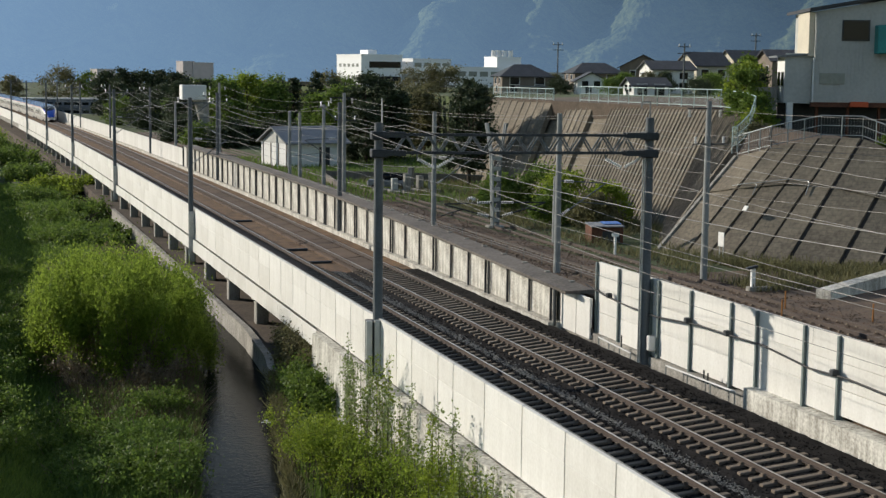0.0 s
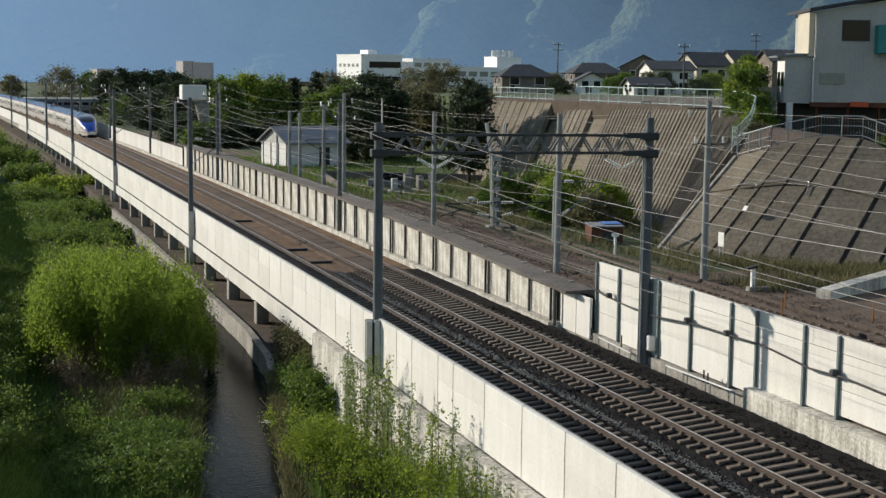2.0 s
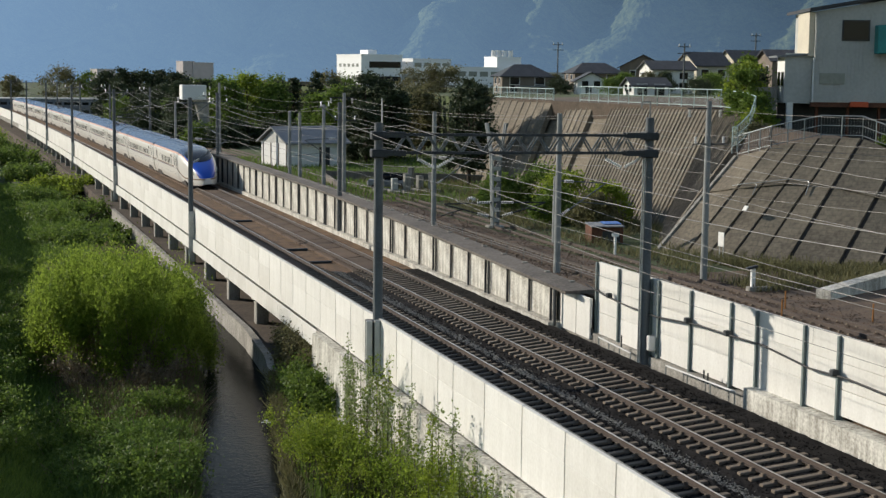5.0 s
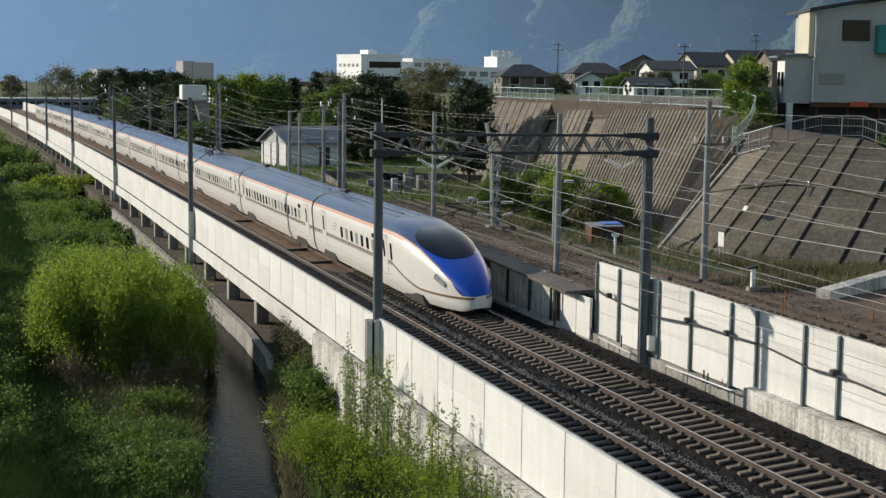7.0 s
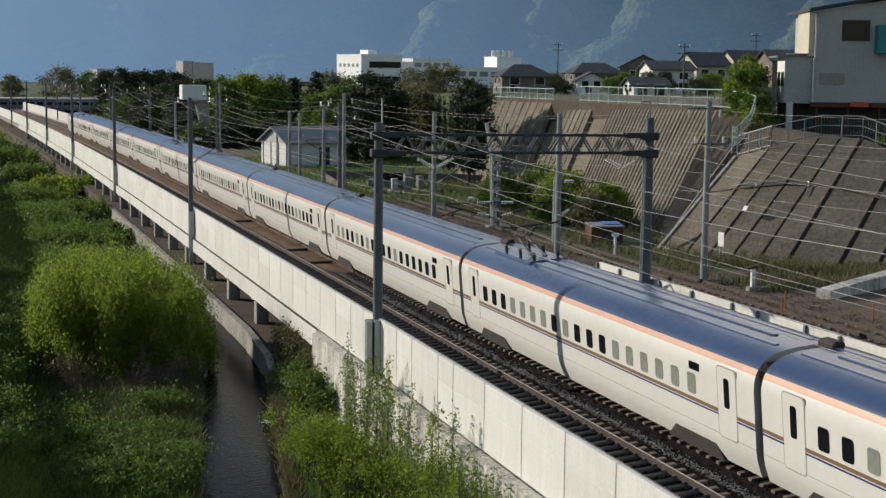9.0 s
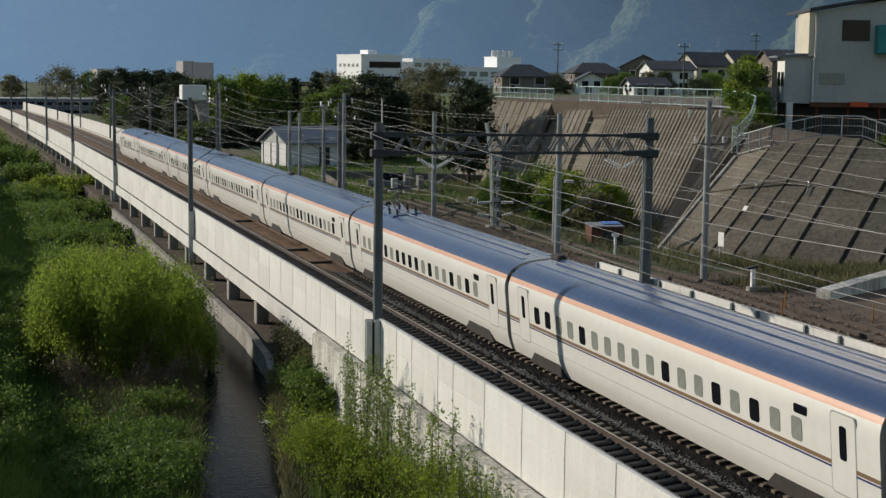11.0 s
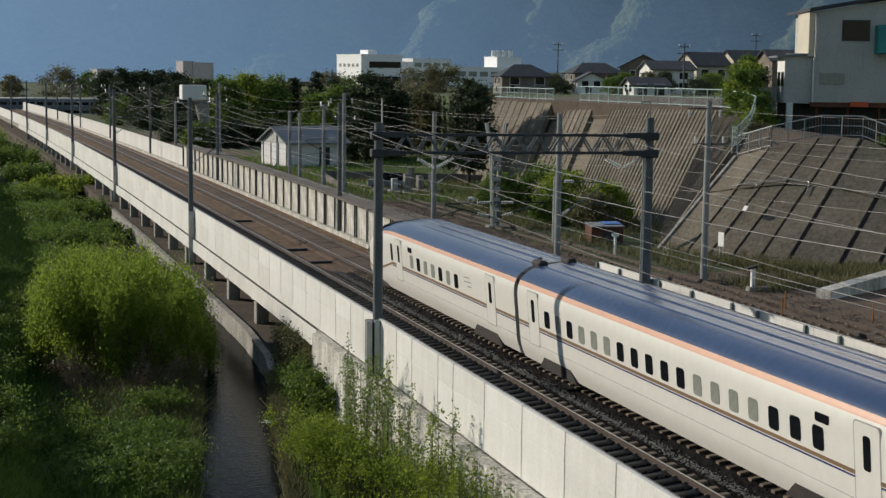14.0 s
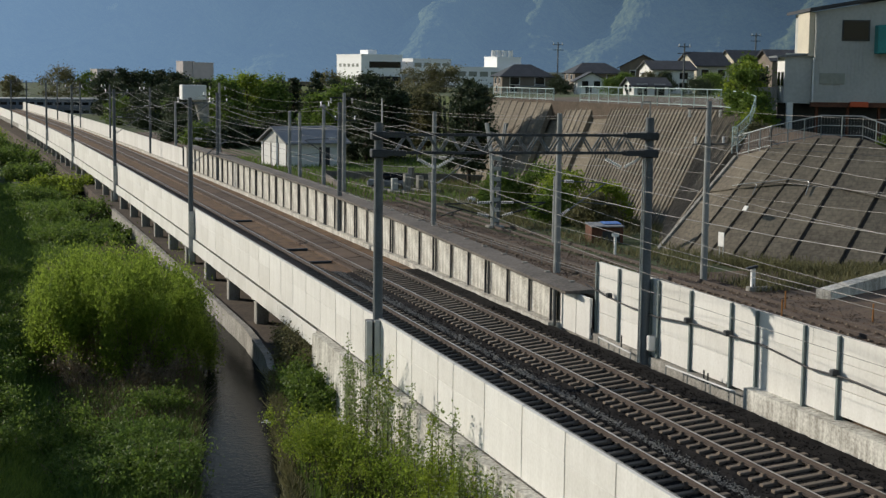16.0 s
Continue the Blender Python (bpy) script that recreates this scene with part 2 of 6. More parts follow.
def rod(bm, a, b, r0, r1=None, n=8, caps=True):
    """A round bar from a to b."""
    a, b = Vector(a), Vector(b)
    r1 = r0 if r1 is None else r1
    q = (b - a).to_track_quat("Z", "Y").to_matrix()
    ra, rb = [], []
    for i in range(n):
        d = q @ Vector((math.cos(2 * math.pi * i / n), math.sin(2 * math.pi * i / n), 0))
        ra.append(bm.verts.new(a + d * r0)), rb.append(bm.verts.new(b + d * r1))
    for i in range(n):
        bm.faces.new((ra[i], ra[(i + 1) % n], rb[(i + 1) % n], rb[i]))
    if caps:
        bm.faces.new(ra[::-1]), bm.faces.new(rb)
    return bm


def bar(bm, a, b, w, h=None):
    """A square bar from a to b."""
    a, b = Vector(a), Vector(b)
    h = h or w
    q = (b - a).to_track_quat("Y", "Z").to_matrix().to_4x4()
    return box(bm, -w / 2, w / 2, 0, (b - a).length, -h / 2, h / 2, m=Matrix.Translation(a) @ q)


def sweep(bm, profile, y0, y1, step, mat_index=0, lift=None):
    """Draws a closed outline of (off, z) along the railway from y0 to y1."""
    n = max(1, round((y1 - y0) / step))
    rings = []
    for i in range(n + 1):
        y = y0 + (y1 - y0) * i / n
        up = lift(y) if lift else 0
        rings.append([bm.verts.new(P(o, y, z + up)) for o, z in profile])
    k = len(profile)
    for a, b in zip(rings, rings[1:]):
        for i in range(k):
            f = bm.faces.new((a[i], b[i], b[(i + 1) % k], a[(i + 1) % k]))
            f.material_index = mat_index
    bm.faces.new(rings[0]), bm.faces.new(rings[-1][::-1])
    bmesh.ops.recalc_face_normals(bm, faces=bm.faces)
    return bm


def mesh_of(name, verts, faces, mat, smooth=False):
    me = bpy.data.meshes.new(name)
    me.from_pydata([tuple(v) for v in verts], [], faces)
    for m in (mat if isinstance(mat, (list, tuple)) else [mat]):
        me.materials.append(m)
    if smooth:
        me.shade_smooth()
    return me


def leaf_mesh(name, centres, radii, count, size, mat, seed, flat=0.0, droop=0.0, long=1.6):
    """Many small leaf blades spread in clumps about the given centres."""
    rng = np.random.default_rng(seed)
    c, r = np.array(centres, float), np.array(radii, float)
    if r.ndim == 1:
        r = np.repeat(r[:, None], 3, axis=1)
    w = r.prod(axis=1) ** (2 / 3)
    k = rng.choice(len(c), count, p=w / w.sum())
    d = rng.normal(size=(count, 3))
    d /= np.linalg.norm(d, axis=1)[:, None]
    p = c[k] + np.where(rng.random(count)[:, None] < 0.45, d * (rng.random(count) ** 0.6)[:, None], rng.normal(size=(count, 3)) * 0.85) * r[k]
    u = rng.normal(size=(count, 3))
    u[:, 2] = u[:, 2] * (1 - flat) + droop
    u /= np.linalg.norm(u, axis=1)[:, None]
    v = np.cross(u, rng.normal(size=(count, 3)))
    v /= np.linalg.norm(v, axis=1)[:, None]
    s = size * (0.6 + 0.8 * rng.random(count))[:, None]
    q = np.stack([p - u * s * long / 2, p + v * s / 2, p + u * s * long / 2, p - v * s / 2], axis=1).reshape(-1, 3)
    me = bpy.data.meshes.new(name)
    me.vertices.add(count * 4), me.loops.add(count * 4), me.polygons.add(count)
    me.vertices.foreach_set("co", q.astype(np.float32).ravel())
    me.loops.foreach_set("vertex_index", np.arange(count * 4, dtype=np.int32))
    me.polygons.foreach_set("loop_start", np.arange(0, count * 4, 4, dtype=np.int32))
    me.update(calc_edges=True)
    me.materials.append(mat)
    return me


def limbs(bm, base, top, r, seed, n=7, spread=0.5):
    """A tapered trunk with limbs that fork once."""
    rng = random.Random(seed)
    base, top = Vector(base), Vector(top)
    rod(bm, base, top, r, r * 0.25, 7)
    h = (top - base).length
    for i in range(n):
        a = base.lerp(top, 0.25 + 0.65 * i / n)
        ang = i * 2.4 + rng.uniform(-0.4, 0.4)
        ln = h * spread * (1 - 0.5 * i / n) * rng.uniform(0.7, 1.1)
        b = a + Vector((math.cos(ang) * ln, math.sin(ang) * ln, ln * rng.uniform(0.4, 0.9)))
        rod(bm, a, b, r * 0.4 * (1 - 0.5 * i / n), r * 0.1, 5)
        for s in (-1, 1):
            m = a.lerp(b, 0.6)
            rod(bm, m, m + Vector((math.cos(ang + s * 0.8), math.sin(ang + s * 0.8), 0.7)) * ln * 0.45, r * 0.15, r * 0.05, 4)
    return bm


def tree(name, x, y, z, height, width, mat, label, seed, leaves=6000, size=0.25, shape="round", trunk=0.2, trunk_mat=None, low=0.14):
    ob = holder(name, pose(x, y, z), label, "tree", "trees beyond the railway")
    rng = random.Random(seed)
    part("trunk", limbs(bmesh.new(), (0, 0, -0.3), (0, 0, height * 0.85), trunk, seed), trunk_mat or BARK, ob)
    cs, rs = [], []
    for i in range(60):
        h = rng.uniform(low, 1.0)
        if shape == "cone":
            w = width * 0.5 * (1.06 - h) + 0.15
        elif shape == "spread":
            w = width * 0.5 * math.sin(math.pi * min(1, 0.15 + h * 0.75)) ** 0.6
        else:
            w = width * 0.5 * math.sin(math.pi * (0.12 + 0.82 * h)) ** 0.7
        a = rng.uniform(0, 2 * math.pi)
        q = w * rng.uniform(0.35, 1.0)
        cs.append((math.cos(a) * q, math.sin(a) * q, h * height * 0.95))
        k = width * rng.uniform(0.06, 0.13)
        rs.append((k, k, k * (0.45 if shape == "cone" else 0.75)))
    crown = new("crown", leaf_mesh("crown", cs, rs, int(leaves * 1.7), size * 0.72, mat, seed, flat=0.3))
    crown.parent = ob
    return ob


# ---- ground, canal and distance ----
def lerp_list(y, pts):
    for (a, va), (b, vb) in zip(pts, pts[1:]):
        if y <= b:
            return va + (vb - va) * max(0.0, (y - a) / (b - a))
    return pts[-1][1]


def canal_right(y):
    return lerp_list(y, [(-50, -17.0), (30, -14.0), (47, -11.6), (55, -10.4), (64, -8.9), (70, -8.05), (78, -7.6), (90, -7.56), (500, -7.56)])


def coping_z(y):
    return lerp_list(y, [(50, -3.55), (60, -3.4), (69, -3.0), (500, -3.0)])


def levee_toe(y):
    return -19.7 + max(0, y - 60) * 0.012


ABUT = 61.6


def ground_columns(y):
    r, t = canal_right(y), levee_toe(y)
    lft = r - 3.3
    base = -0.75 if y < ABUT else -3.1
    wob = lambda k: 0.28 * noise.noise(Vector((k * 7.1, y * 0.11, 3.3))) + 0.14 * noise.noise(Vector((k * 3.7, y * 0.45, 9.1)))
    cols = [(-2600, 4), (-600, 0.5), (-140, -0.6), (t - 12, -0.2), (t - 4.6, -0.2 + 0.3 * wob(1)), (t - 2.3, -2.2 + 0.5 * wob(2)), (t, -3.8 + wob(3))]
    cols += [(t + (lft - 0.7 - t) * k / 6, -3.78 + 0.8 * wob(3 + k)) for k in range(1, 7)]
    cols += [(lft, -4.0), (lft + 0.4, -5.2), (r - 0.06, -5.5), (r - 0.05, coping_z(y) - 0.15), (-7.48, coping_z(y) - 0.1), (-7.44, base), (-2, base), (3.3, base), (3.86, base), (3.9, 1.4)]
    dip = -8.5 * min(1.0, max(0.0, (y - 370) / 50)) * min(1.0, max(0.0, (900 - y) / 200))
    cols += [(5.5, 1.38), (9, 1.4), (13, 1.4 + 0.4 * wob(20)), (18, 1.45 + 0.6 * wob(21)), (24, 1.5 + wob(22)), (32, 1.5), (60, 1.6), (140, 2), (500, 3), (2600, 6)]
    return [(o, z + dip) if 3.88 < o < 50 else (o, z) for o, z in cols]


def build_ground():
    ys = [-420, -200, -80, -20, 0, 15]
    y = 25.0
    while y < 130:
        ys.append(y)
        y += 0.8
    ys += [ABUT - 0.02, ABUT + 0.02]
    while y < 260:
        ys.append(y)
        y += 2.5
    ys += [280, 310, 350, 400, 450, 520, 650, 900, 1400, 2200, 3400, 4600]
    ys = sorted(ys)
    verts, faces, idx = [], [], []
    for y in ys:
        cols = ground_columns(y)
        verts += [P(o, y, z) for o, z in cols]
    k = len(ground_columns(0))
    for j in range(len(ys) - 1):
        for i in range(k - 1):
            a = j * k + i
            faces.append((a, a + 1, a + k + 1, a + k))
            # grass on the river side, gravel by the old line, earth below the viaduct
            o = ground_columns(ys[j])[i][0]
            idx.append(1 if 13 <= i < 21 else (2 if (21 <= i <= 23 and ys[j] < 240) or (24 <= i <= 26 and ys[j] < 63) else 0))
    me = mesh_of("ground", verts, faces, [GRASS, EARTH, BALLAST_BROWN])
    me.polygons.foreach_set("material_index", idx)
    g = tagged(new("ground", me), "grassy river bank and gravel railway land", "ground", kind="structure")
    return g


build_ground()
wv, wf = [], []
wy = [20 + 2 * i for i in range(140)]
for y in wy:
    wv += [P(canal_right(y) - 3.5, y, -4.08), P(canal_right(y) + 0.0, y, -4.08)]
for j in range(len(wy) - 1):
    wf.append((2 * j, 2 * j + 1, 2 * j + 3, 2 * j + 2))
tagged(new("water", mesh_of("water", wv, wf, WATER)), "dark slow water in a narrow canal", "water", kind="structure")

# canal wall of rough masonry, with a coping
bm = bmesh.new()
prev = None
for j in range(111):
    y = 20 + 1.2 * j
    r = canal_right(y)
    w = 0.05 * noise.noise(Vector((y, 0, 0)))
    ring = [bm.verts.new(P(min(r + o + w, -7.42), y, z)) for o, z in ((-0.25, -5.6), (-0.12, coping_z(y) - 0.2), (-0.17, coping_z(y) - 0.18), (-0.17, coping_z(y)), (0.2, coping_z(y) + 0.02), (0.22, -3.9))]
    if prev:
        for i in range(len(ring) - 1):
            bm.faces.new((prev[i], prev[i + 1], ring[i + 1], ring[i]))
    prev = ring
tagged(part("canal_wall", bm, CONCRETE_OLD), "stained concrete canal wall with a rough coping", "wall", kind="structure")

# mountains: one far relief with spurs and gullies; each spur: bearing at its toe, bearing higher up, width, height
SPURS = ((-22, -15, 3.0, 75), (-11.0, -5.0, 2.6, 75), (-4.5, 1.5, 2.4, 70), (2.0, 9.2, 2.1, 62), (6.3, 9.4, 1.5, 40), (9.7, 13.5, 2.0, 66), (12.0, 15.6, 1.2, 26),
         (15.2, 19.2, 2.0, 58), (19.6, 21.8, 1.5, 38), (23.5, 26.6, 2.3, 76), (26.6, 29.5, 1.5, 34), (29.5, 33.0, 2.0, 55), (34.0, 38.0, 2.6, 75), (40.0, 44.0, 2.6, 75))


def build_mountains():
    """A steep wooded mountainside; rounded spurs come down it, steeper on their sunny side."""
    verts, faces = [], []
    nx, ny = 620, 120
    for j in range(ny):
        d = (j / (ny - 1)) ** 1.7
        dist = 1480 + 900 * d + 2600 * max(0.0, d - 0.5)
        base = 2 + 270 * d ** 1.12 + 500 * max(0.0, d - 0.5)
        el = math.degrees(math.atan(base / dist))
        for i in range(nx):
            az = -30 + 78 * i / (nx - 1)
            x, y = EYE.x + math.sin(radians(az)) * dist, math.cos(radians(az)) * dist
            v = Vector((x * 0.002, y * 0.002, 4.2))
            wav = az + 0.55 * noise.noise(v * 2.3) + 0.25 * noise.noise(v * 7)
            h = base
            for a0, a1, w, amp in SPURS:
                q = (wav - (a0 + 0.35 + (a1 - a0) * min(el, 5.0) / 3.1)) / w
                h += 1.15 * amp * min(1.0, el * 0.5) * math.exp(-(q / (0.7 if q < 0 else 0.9)) ** 2)
            h += (16 * noise.noise(v * 5) + 9 * noise.noise(v * 13) + 5 * noise.noise(v * 31) + 3.0 * noise.noise(v * 70)) * min(1, d * 9)
            verts.append((x, y, max(2.0, h) if j else -6.0))
    for j in range(ny - 1):
        for i in range(nx - 1):
            a = j * nx + i
            faces.append((a, a + 1, a + nx + 1, a + nx))
    m = material("far_forest_haze_glow", (0.088, 0.106, 0.054), 1.0, (0.030, 0.045, 0.030), 0.02, 0.13, 1.0, specular=0.0, bump_scale=0.11, glow=((0.30, 0.50, 0.80), 0.3))
    # haze is a bluish glow put into the material, stronger towards the sun
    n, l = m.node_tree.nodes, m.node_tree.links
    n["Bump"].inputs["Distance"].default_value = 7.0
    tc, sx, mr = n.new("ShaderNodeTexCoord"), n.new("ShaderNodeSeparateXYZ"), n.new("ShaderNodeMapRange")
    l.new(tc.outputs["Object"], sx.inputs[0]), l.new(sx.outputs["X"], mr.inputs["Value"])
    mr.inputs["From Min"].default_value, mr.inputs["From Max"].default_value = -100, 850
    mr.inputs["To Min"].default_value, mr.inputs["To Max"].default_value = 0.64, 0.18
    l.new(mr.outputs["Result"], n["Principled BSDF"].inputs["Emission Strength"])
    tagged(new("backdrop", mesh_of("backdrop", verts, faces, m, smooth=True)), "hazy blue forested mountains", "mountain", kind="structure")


build_mountains()


# ---- viaduct ----
bm = bmesh.new()
sweep(bm, [(-7.38, -0.42), (-7.38, -1.28), (-6.9, -1.4), (-6.2, -1.75), (2.6, -1.75), (3.3, -1.3), (3.3, -0.42)], ABUT, 460, 4)
deck = tagged(part("viaduct_deck", bm, CONCRETE_OLD), "weathered concrete viaduct deck", "viaduct", kind="structure")
bm = bmesh.new()
sweep(bm, [(-7.3, -0.6), (-7.3, -0.42), (3.86, -0.42), (3.86, -0.6)], -340, ABUT, 4)
tagged(part("trackbed_base", bm, CONCRETE_OLD), "concrete base of the trackbed", "trackbed", kind="structure")

parapet = holder("wall_parapet", Matrix(), "white precast concrete parapet panels along the viaduct", "wall", kind="structure")
PANEL_LEN = 2.87
pm = {}


def panel_mesh(ln, z0, z1, t=0.13):
    key = (round(ln, 2), z0, z1, t)
    if key not in pm:
        b = boxed(-t, 0, 0.026, ln - 0.026, z0, z1, bevel=0.008)
        me = bpy.data.meshes.new("panel")
        b.to_mesh(me), b.free()
        me.materials.append(CONCRETE)
        pm[key] = me
    return pm[key]


joints = [y for y in (12.1, 15.2, 18.4, 21.5, 24.6, 27.8, 30.92, 34.09, 37.22, 40.38, 43.4, 45.0, 48.04, 49.96, 52.8, 54.7, 56.7, 59.29)]
while joints[-1] < 330:
    joints.append(joints[-1] + PANEL_LEN)
for a, b in zip(joints, joints[1:]):
    piece("panel", panel_mesh(b - a, -0.40, 0.86), parapet, along(-7.12, a, 0))
    piece("panel", panel_mesh(b - a, 0.863, 1.70), parapet, along(-7.12, a, 0))
    if a > ABUT:
        piece("fascia", panel_mesh(b - a, -1.26, -0.42, 0.16), parapet, along(-7.26, a, 0))
bm = bmesh.new()
sweep(bm, [(-7.25, -0.4), (-7.25, 1.70), (-7.12, 1.70), (-7.12, -0.4)], 332.2, 460, 5)
sweep(bm, [(-7.25, -0.4), (-7.25, 1.70), (-7.12, 1.70), (-7.12, -0.4)], -340, 12.0, 20)
part("far_panels", bm, CONCRETE, parapet)
bm = bmesh.new()
sweep(bm, [(-7.10, -0.5), (-7.10, 1.66), (-7.0, 1.66), (-7.0, -0.5)], -340, 460, 4)
part("parapet_backing", bm, CONCRETE_OLD, parapet)

# piers in pairs under the deck
pier = holder("viaduct_pier", along(0, 71.2, -3.8), "grey concrete viaduct pier pair on a footing", "pier", "piers of the viaduct", kind="structure")
part("column", boxed(-6.75, -6.05, -0.4, 0.4, 0, 2.2, 0.05), CONCRETE_OLD, pier)
part("column", boxed(1.4, 2.1, -0.4, 0.4, 0, 2.2, 0.05), CONCRETE_OLD, pier)
part("crossbeam", boxed(-6.9, 2.3, -0.45, 0.45, 2.0, 2.6, 0.05), CONCRETE_OLD, pier)
part("footing", boxed(-7.1, 2.5, -0.7, 0.7, -0.3, 0.25, 0.04), CONCRETE_OLD, pier)
for i in range(1, 28):
    copy_thing(pier, along(0, 71.2 + 9.1 * i, -3.8))

# retaining wall beside the abutment, its top sloping with the bank
bm = bmesh.new()
sweep(bm, [(-7.85, -5.6), (-7.72, -0.42), (-7.27, -0.42), (-7.27, -5.6)], 8, ABUT, 3)
tagged(part("retaining_wall", bm, CONCRETE_MID), "stained concrete retaining wall below the parapet", "wall", kind="structure")
bm = boxed(-7.70, 3.2, 0, 0.9, -4.2, -0.45)
ab = tagged(part("abutment", bm, CONCRETE_OLD), "concrete bridge abutment", "wall", kind="structure")
ab.matrix_world = along(0, ABUT - 0.9, 0)

# ---- trackbed ----
CANT = 0.137


def cant_z(off, centre):
    return (off - centre + 0.75) * CANT / 1.5


TRACKS = (-4.25, 0.0)
SLAB_FROM = 80.0
bm = bmesh.new()
prof = []
for o in (-7.0, -5.9, -5.6, -2.9, -2.5, -1.7, -1.35, 1.35, 1.75, 2.9):
    c = TRACKS[0] if o < -2.1 else TRACKS[1]
    inside = abs(o - c) < 1.4
    prof.append((o, (cant_z(o, c) - 0.25) if inside else (-0.34 + cant_z(max(min(o, c + 1.4), c - 1.4), c) * 0.6)))
rows = [y for y in np.arange(-340, 20, 12.0)] + [20 + 0.35 * i for i in range(172)]
verts, faces = [], []
for y in rows:
    near = y > 19
    n = 64 if near else 12
    for i in range(n + 1 if near else 65):
        o = -7.0 + 9.9 * i / 64
        z = lerp_list(o, prof) + (0.035 * noise.noise(Vector((o * 6, y * 6, 0))) + 0.03 * noise.noise(Vector((o * 2, y * 1.5, 5))))
        verts.append(P(o, y, z))
for j in range(len(rows) - 1):
    for i in range(64):
        a = j * 65 + i
        faces.append((a, a + 1, a + 66, a + 65))
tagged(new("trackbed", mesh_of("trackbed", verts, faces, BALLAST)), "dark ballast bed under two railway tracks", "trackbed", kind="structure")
bm = bmesh.new()
for o0, o1, zz in ((-7.0, 2.9, -0.36),):
    sweep(bm, [(o0, -0.5), (o0, zz), (o1, zz), (o1, -0.5)], 80.0, 460, 4)
slabbed = tagged(part("slab_trackbed", bm, SLAB_RUST), "rusty brown trackbed on the viaduct", "trackbed", kind="structure")


def stones(name, o_mid, o_half, y0, y1, count, z, size, mat, seed, parent_label):
    """Loose stones, each a squashed eight-sided lump."""
    rng = np.random.default_rng(seed)
    base = np.array([(1, 0, 0), (-1, 0, 0), (0, 1, 0), (0, -1, 0), (0, 0, 1), (0, 0, -1)], float)
    tri = [(0, 2, 4), (2, 1, 4), (1, 3, 4), (3, 0, 4), (2, 0, 5), (1, 2, 5), (3, 1, 5), (0, 3, 5)]
    verts, faces = [], []
    for k in range(count):
        y = rng.uniform(y0, y1)
        o = o_mid + (rng.uniform(-1, 1) if o_half > 1 else rng.normal()) * o_half
        s = size * rng.uniform(0.5, 1.3)
        a = rng.uniform(0, 6.28)
        rot = np.array([[math.cos(a), -math.sin(a), 0], [math.sin(a), math.cos(a), 0], [0, 0, 1]])
        p = (base * rng.uniform(0.6, 1.2, (6, 3)) * s * (1, 0.8, 0.6)) @ rot.T + np.array(P(o, y, (z(o) if callable(z) else z)))
        n = len(verts)
        verts += list(p)
        faces += [tuple(n + q for q in t) for t in tri]
    return tagged(new(name, mesh_of(name, verts, faces, mat)), parent_label, "gravel", kind="stuff")


stones("gravel_strip", -2.15, 0.16, 24, 80, 5200, -0.26, 0.045, BALLAST_PALE, 5, "pale gravel along the middle of the tracks")
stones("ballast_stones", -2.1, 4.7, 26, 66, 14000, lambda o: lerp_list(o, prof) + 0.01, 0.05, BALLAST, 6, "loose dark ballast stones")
stones("gravel_edge", 2.75, 0.12, 26, 60, 2600, -0.28, 0.05, BALLAST_PALE, 7, "pale gravel at the foot of the wall")


def rail_bm(y0, y1, step, off, z, tilt):
    bm = bmesh.new()
    sweep(bm, [(off - 0.07, z - 0.17), (off - 0.07, z - 0.15), (off - 0.012, z - 0.12), (off - 0.012, z - 0.045), (off - 0.036, z - 0.035),
               (off - 0.036, z), (off + 0.036, z), (off + 0.036, z - 0.035), (off + 0.012, z - 0.045), (off + 0.012, z - 0.12), (off + 0.07, z - 0.15), (off + 0.07, z - 0.17)], y0, y1, step)
    for f in bm.faces:
        f.material_index = 1 if f.normal.z > 0.7 and f.calc_center_median().z > z - 0.02 else 0
    return bm


bmS = bmesh.new()
box(bmS, -1.3, 1.3, -0.11, 0.11, -0.36, -0.175, bevel=0.02)
for s in (-0.75, 0.75):
    box(bmS, s - 0.2, s + 0.2, -0.09, 0.09, -0.19, -0.15)
    for q in (-0.12, 0.12):
        box(bmS, s + q - 0.04, s + q + 0.04, -0.05, 0.05, -0.16, -0.10)
sleeper_mesh = bpy.data.meshes.new("sleeper")
bmS.to_mesh(sleeper_mesh), bmS.free()
sleeper_mesh.materials.append(SLEEPER)
bmS = bmesh.new()
box(bmS, -1.17, 1.17, -2.42, 2.42, -0.40, -0.19, bevel=0.02)
for k in range(8):
    for s in (-0.75, 0.75):
        box(bmS, s - 0.16, s + 0.16, -2.2 + 0.62 * k - 0.1, -2.2 + 0.62 * k + 0.1, -0.2, -0.15)
slab_mesh = bpy.data.meshes.new("track_slab")
bmS.to_mesh(slab_mesh), bmS.free()
slab_mesh.materials.append(TRACK_SLAB)
tilt = Matrix.Translation((0, 0, CANT / 2)) @ Matrix.Rotation(-math.asin(CANT / 1.5), 4, "Y")
for c, nm in zip(TRACKS, ("near", "far")):
    t = holder("railway_track", Matrix(), "railway track of steel rails on sleepers and slabs", "track", "tracks", kind="structure")
    for s in (-0.75, 0.75):
        part("rail", rail_bm(-340, 460, 3, c + s, (s + 0.75) * CANT / 1.5, 0), [RAIL_STEEL, RAIL_HEAD], t)
    y = 22.0
    while y < SLAB_FROM:
        piece("sleeper", sleeper_mesh, t, along(c, y, 0) @ tilt)
        y += 0.62
    y = SLAB_FROM + 2.4
    while y < 420:
        piece("slab", slab_mesh, t, along(c, y, 0) @ tilt)
        y += 5.0
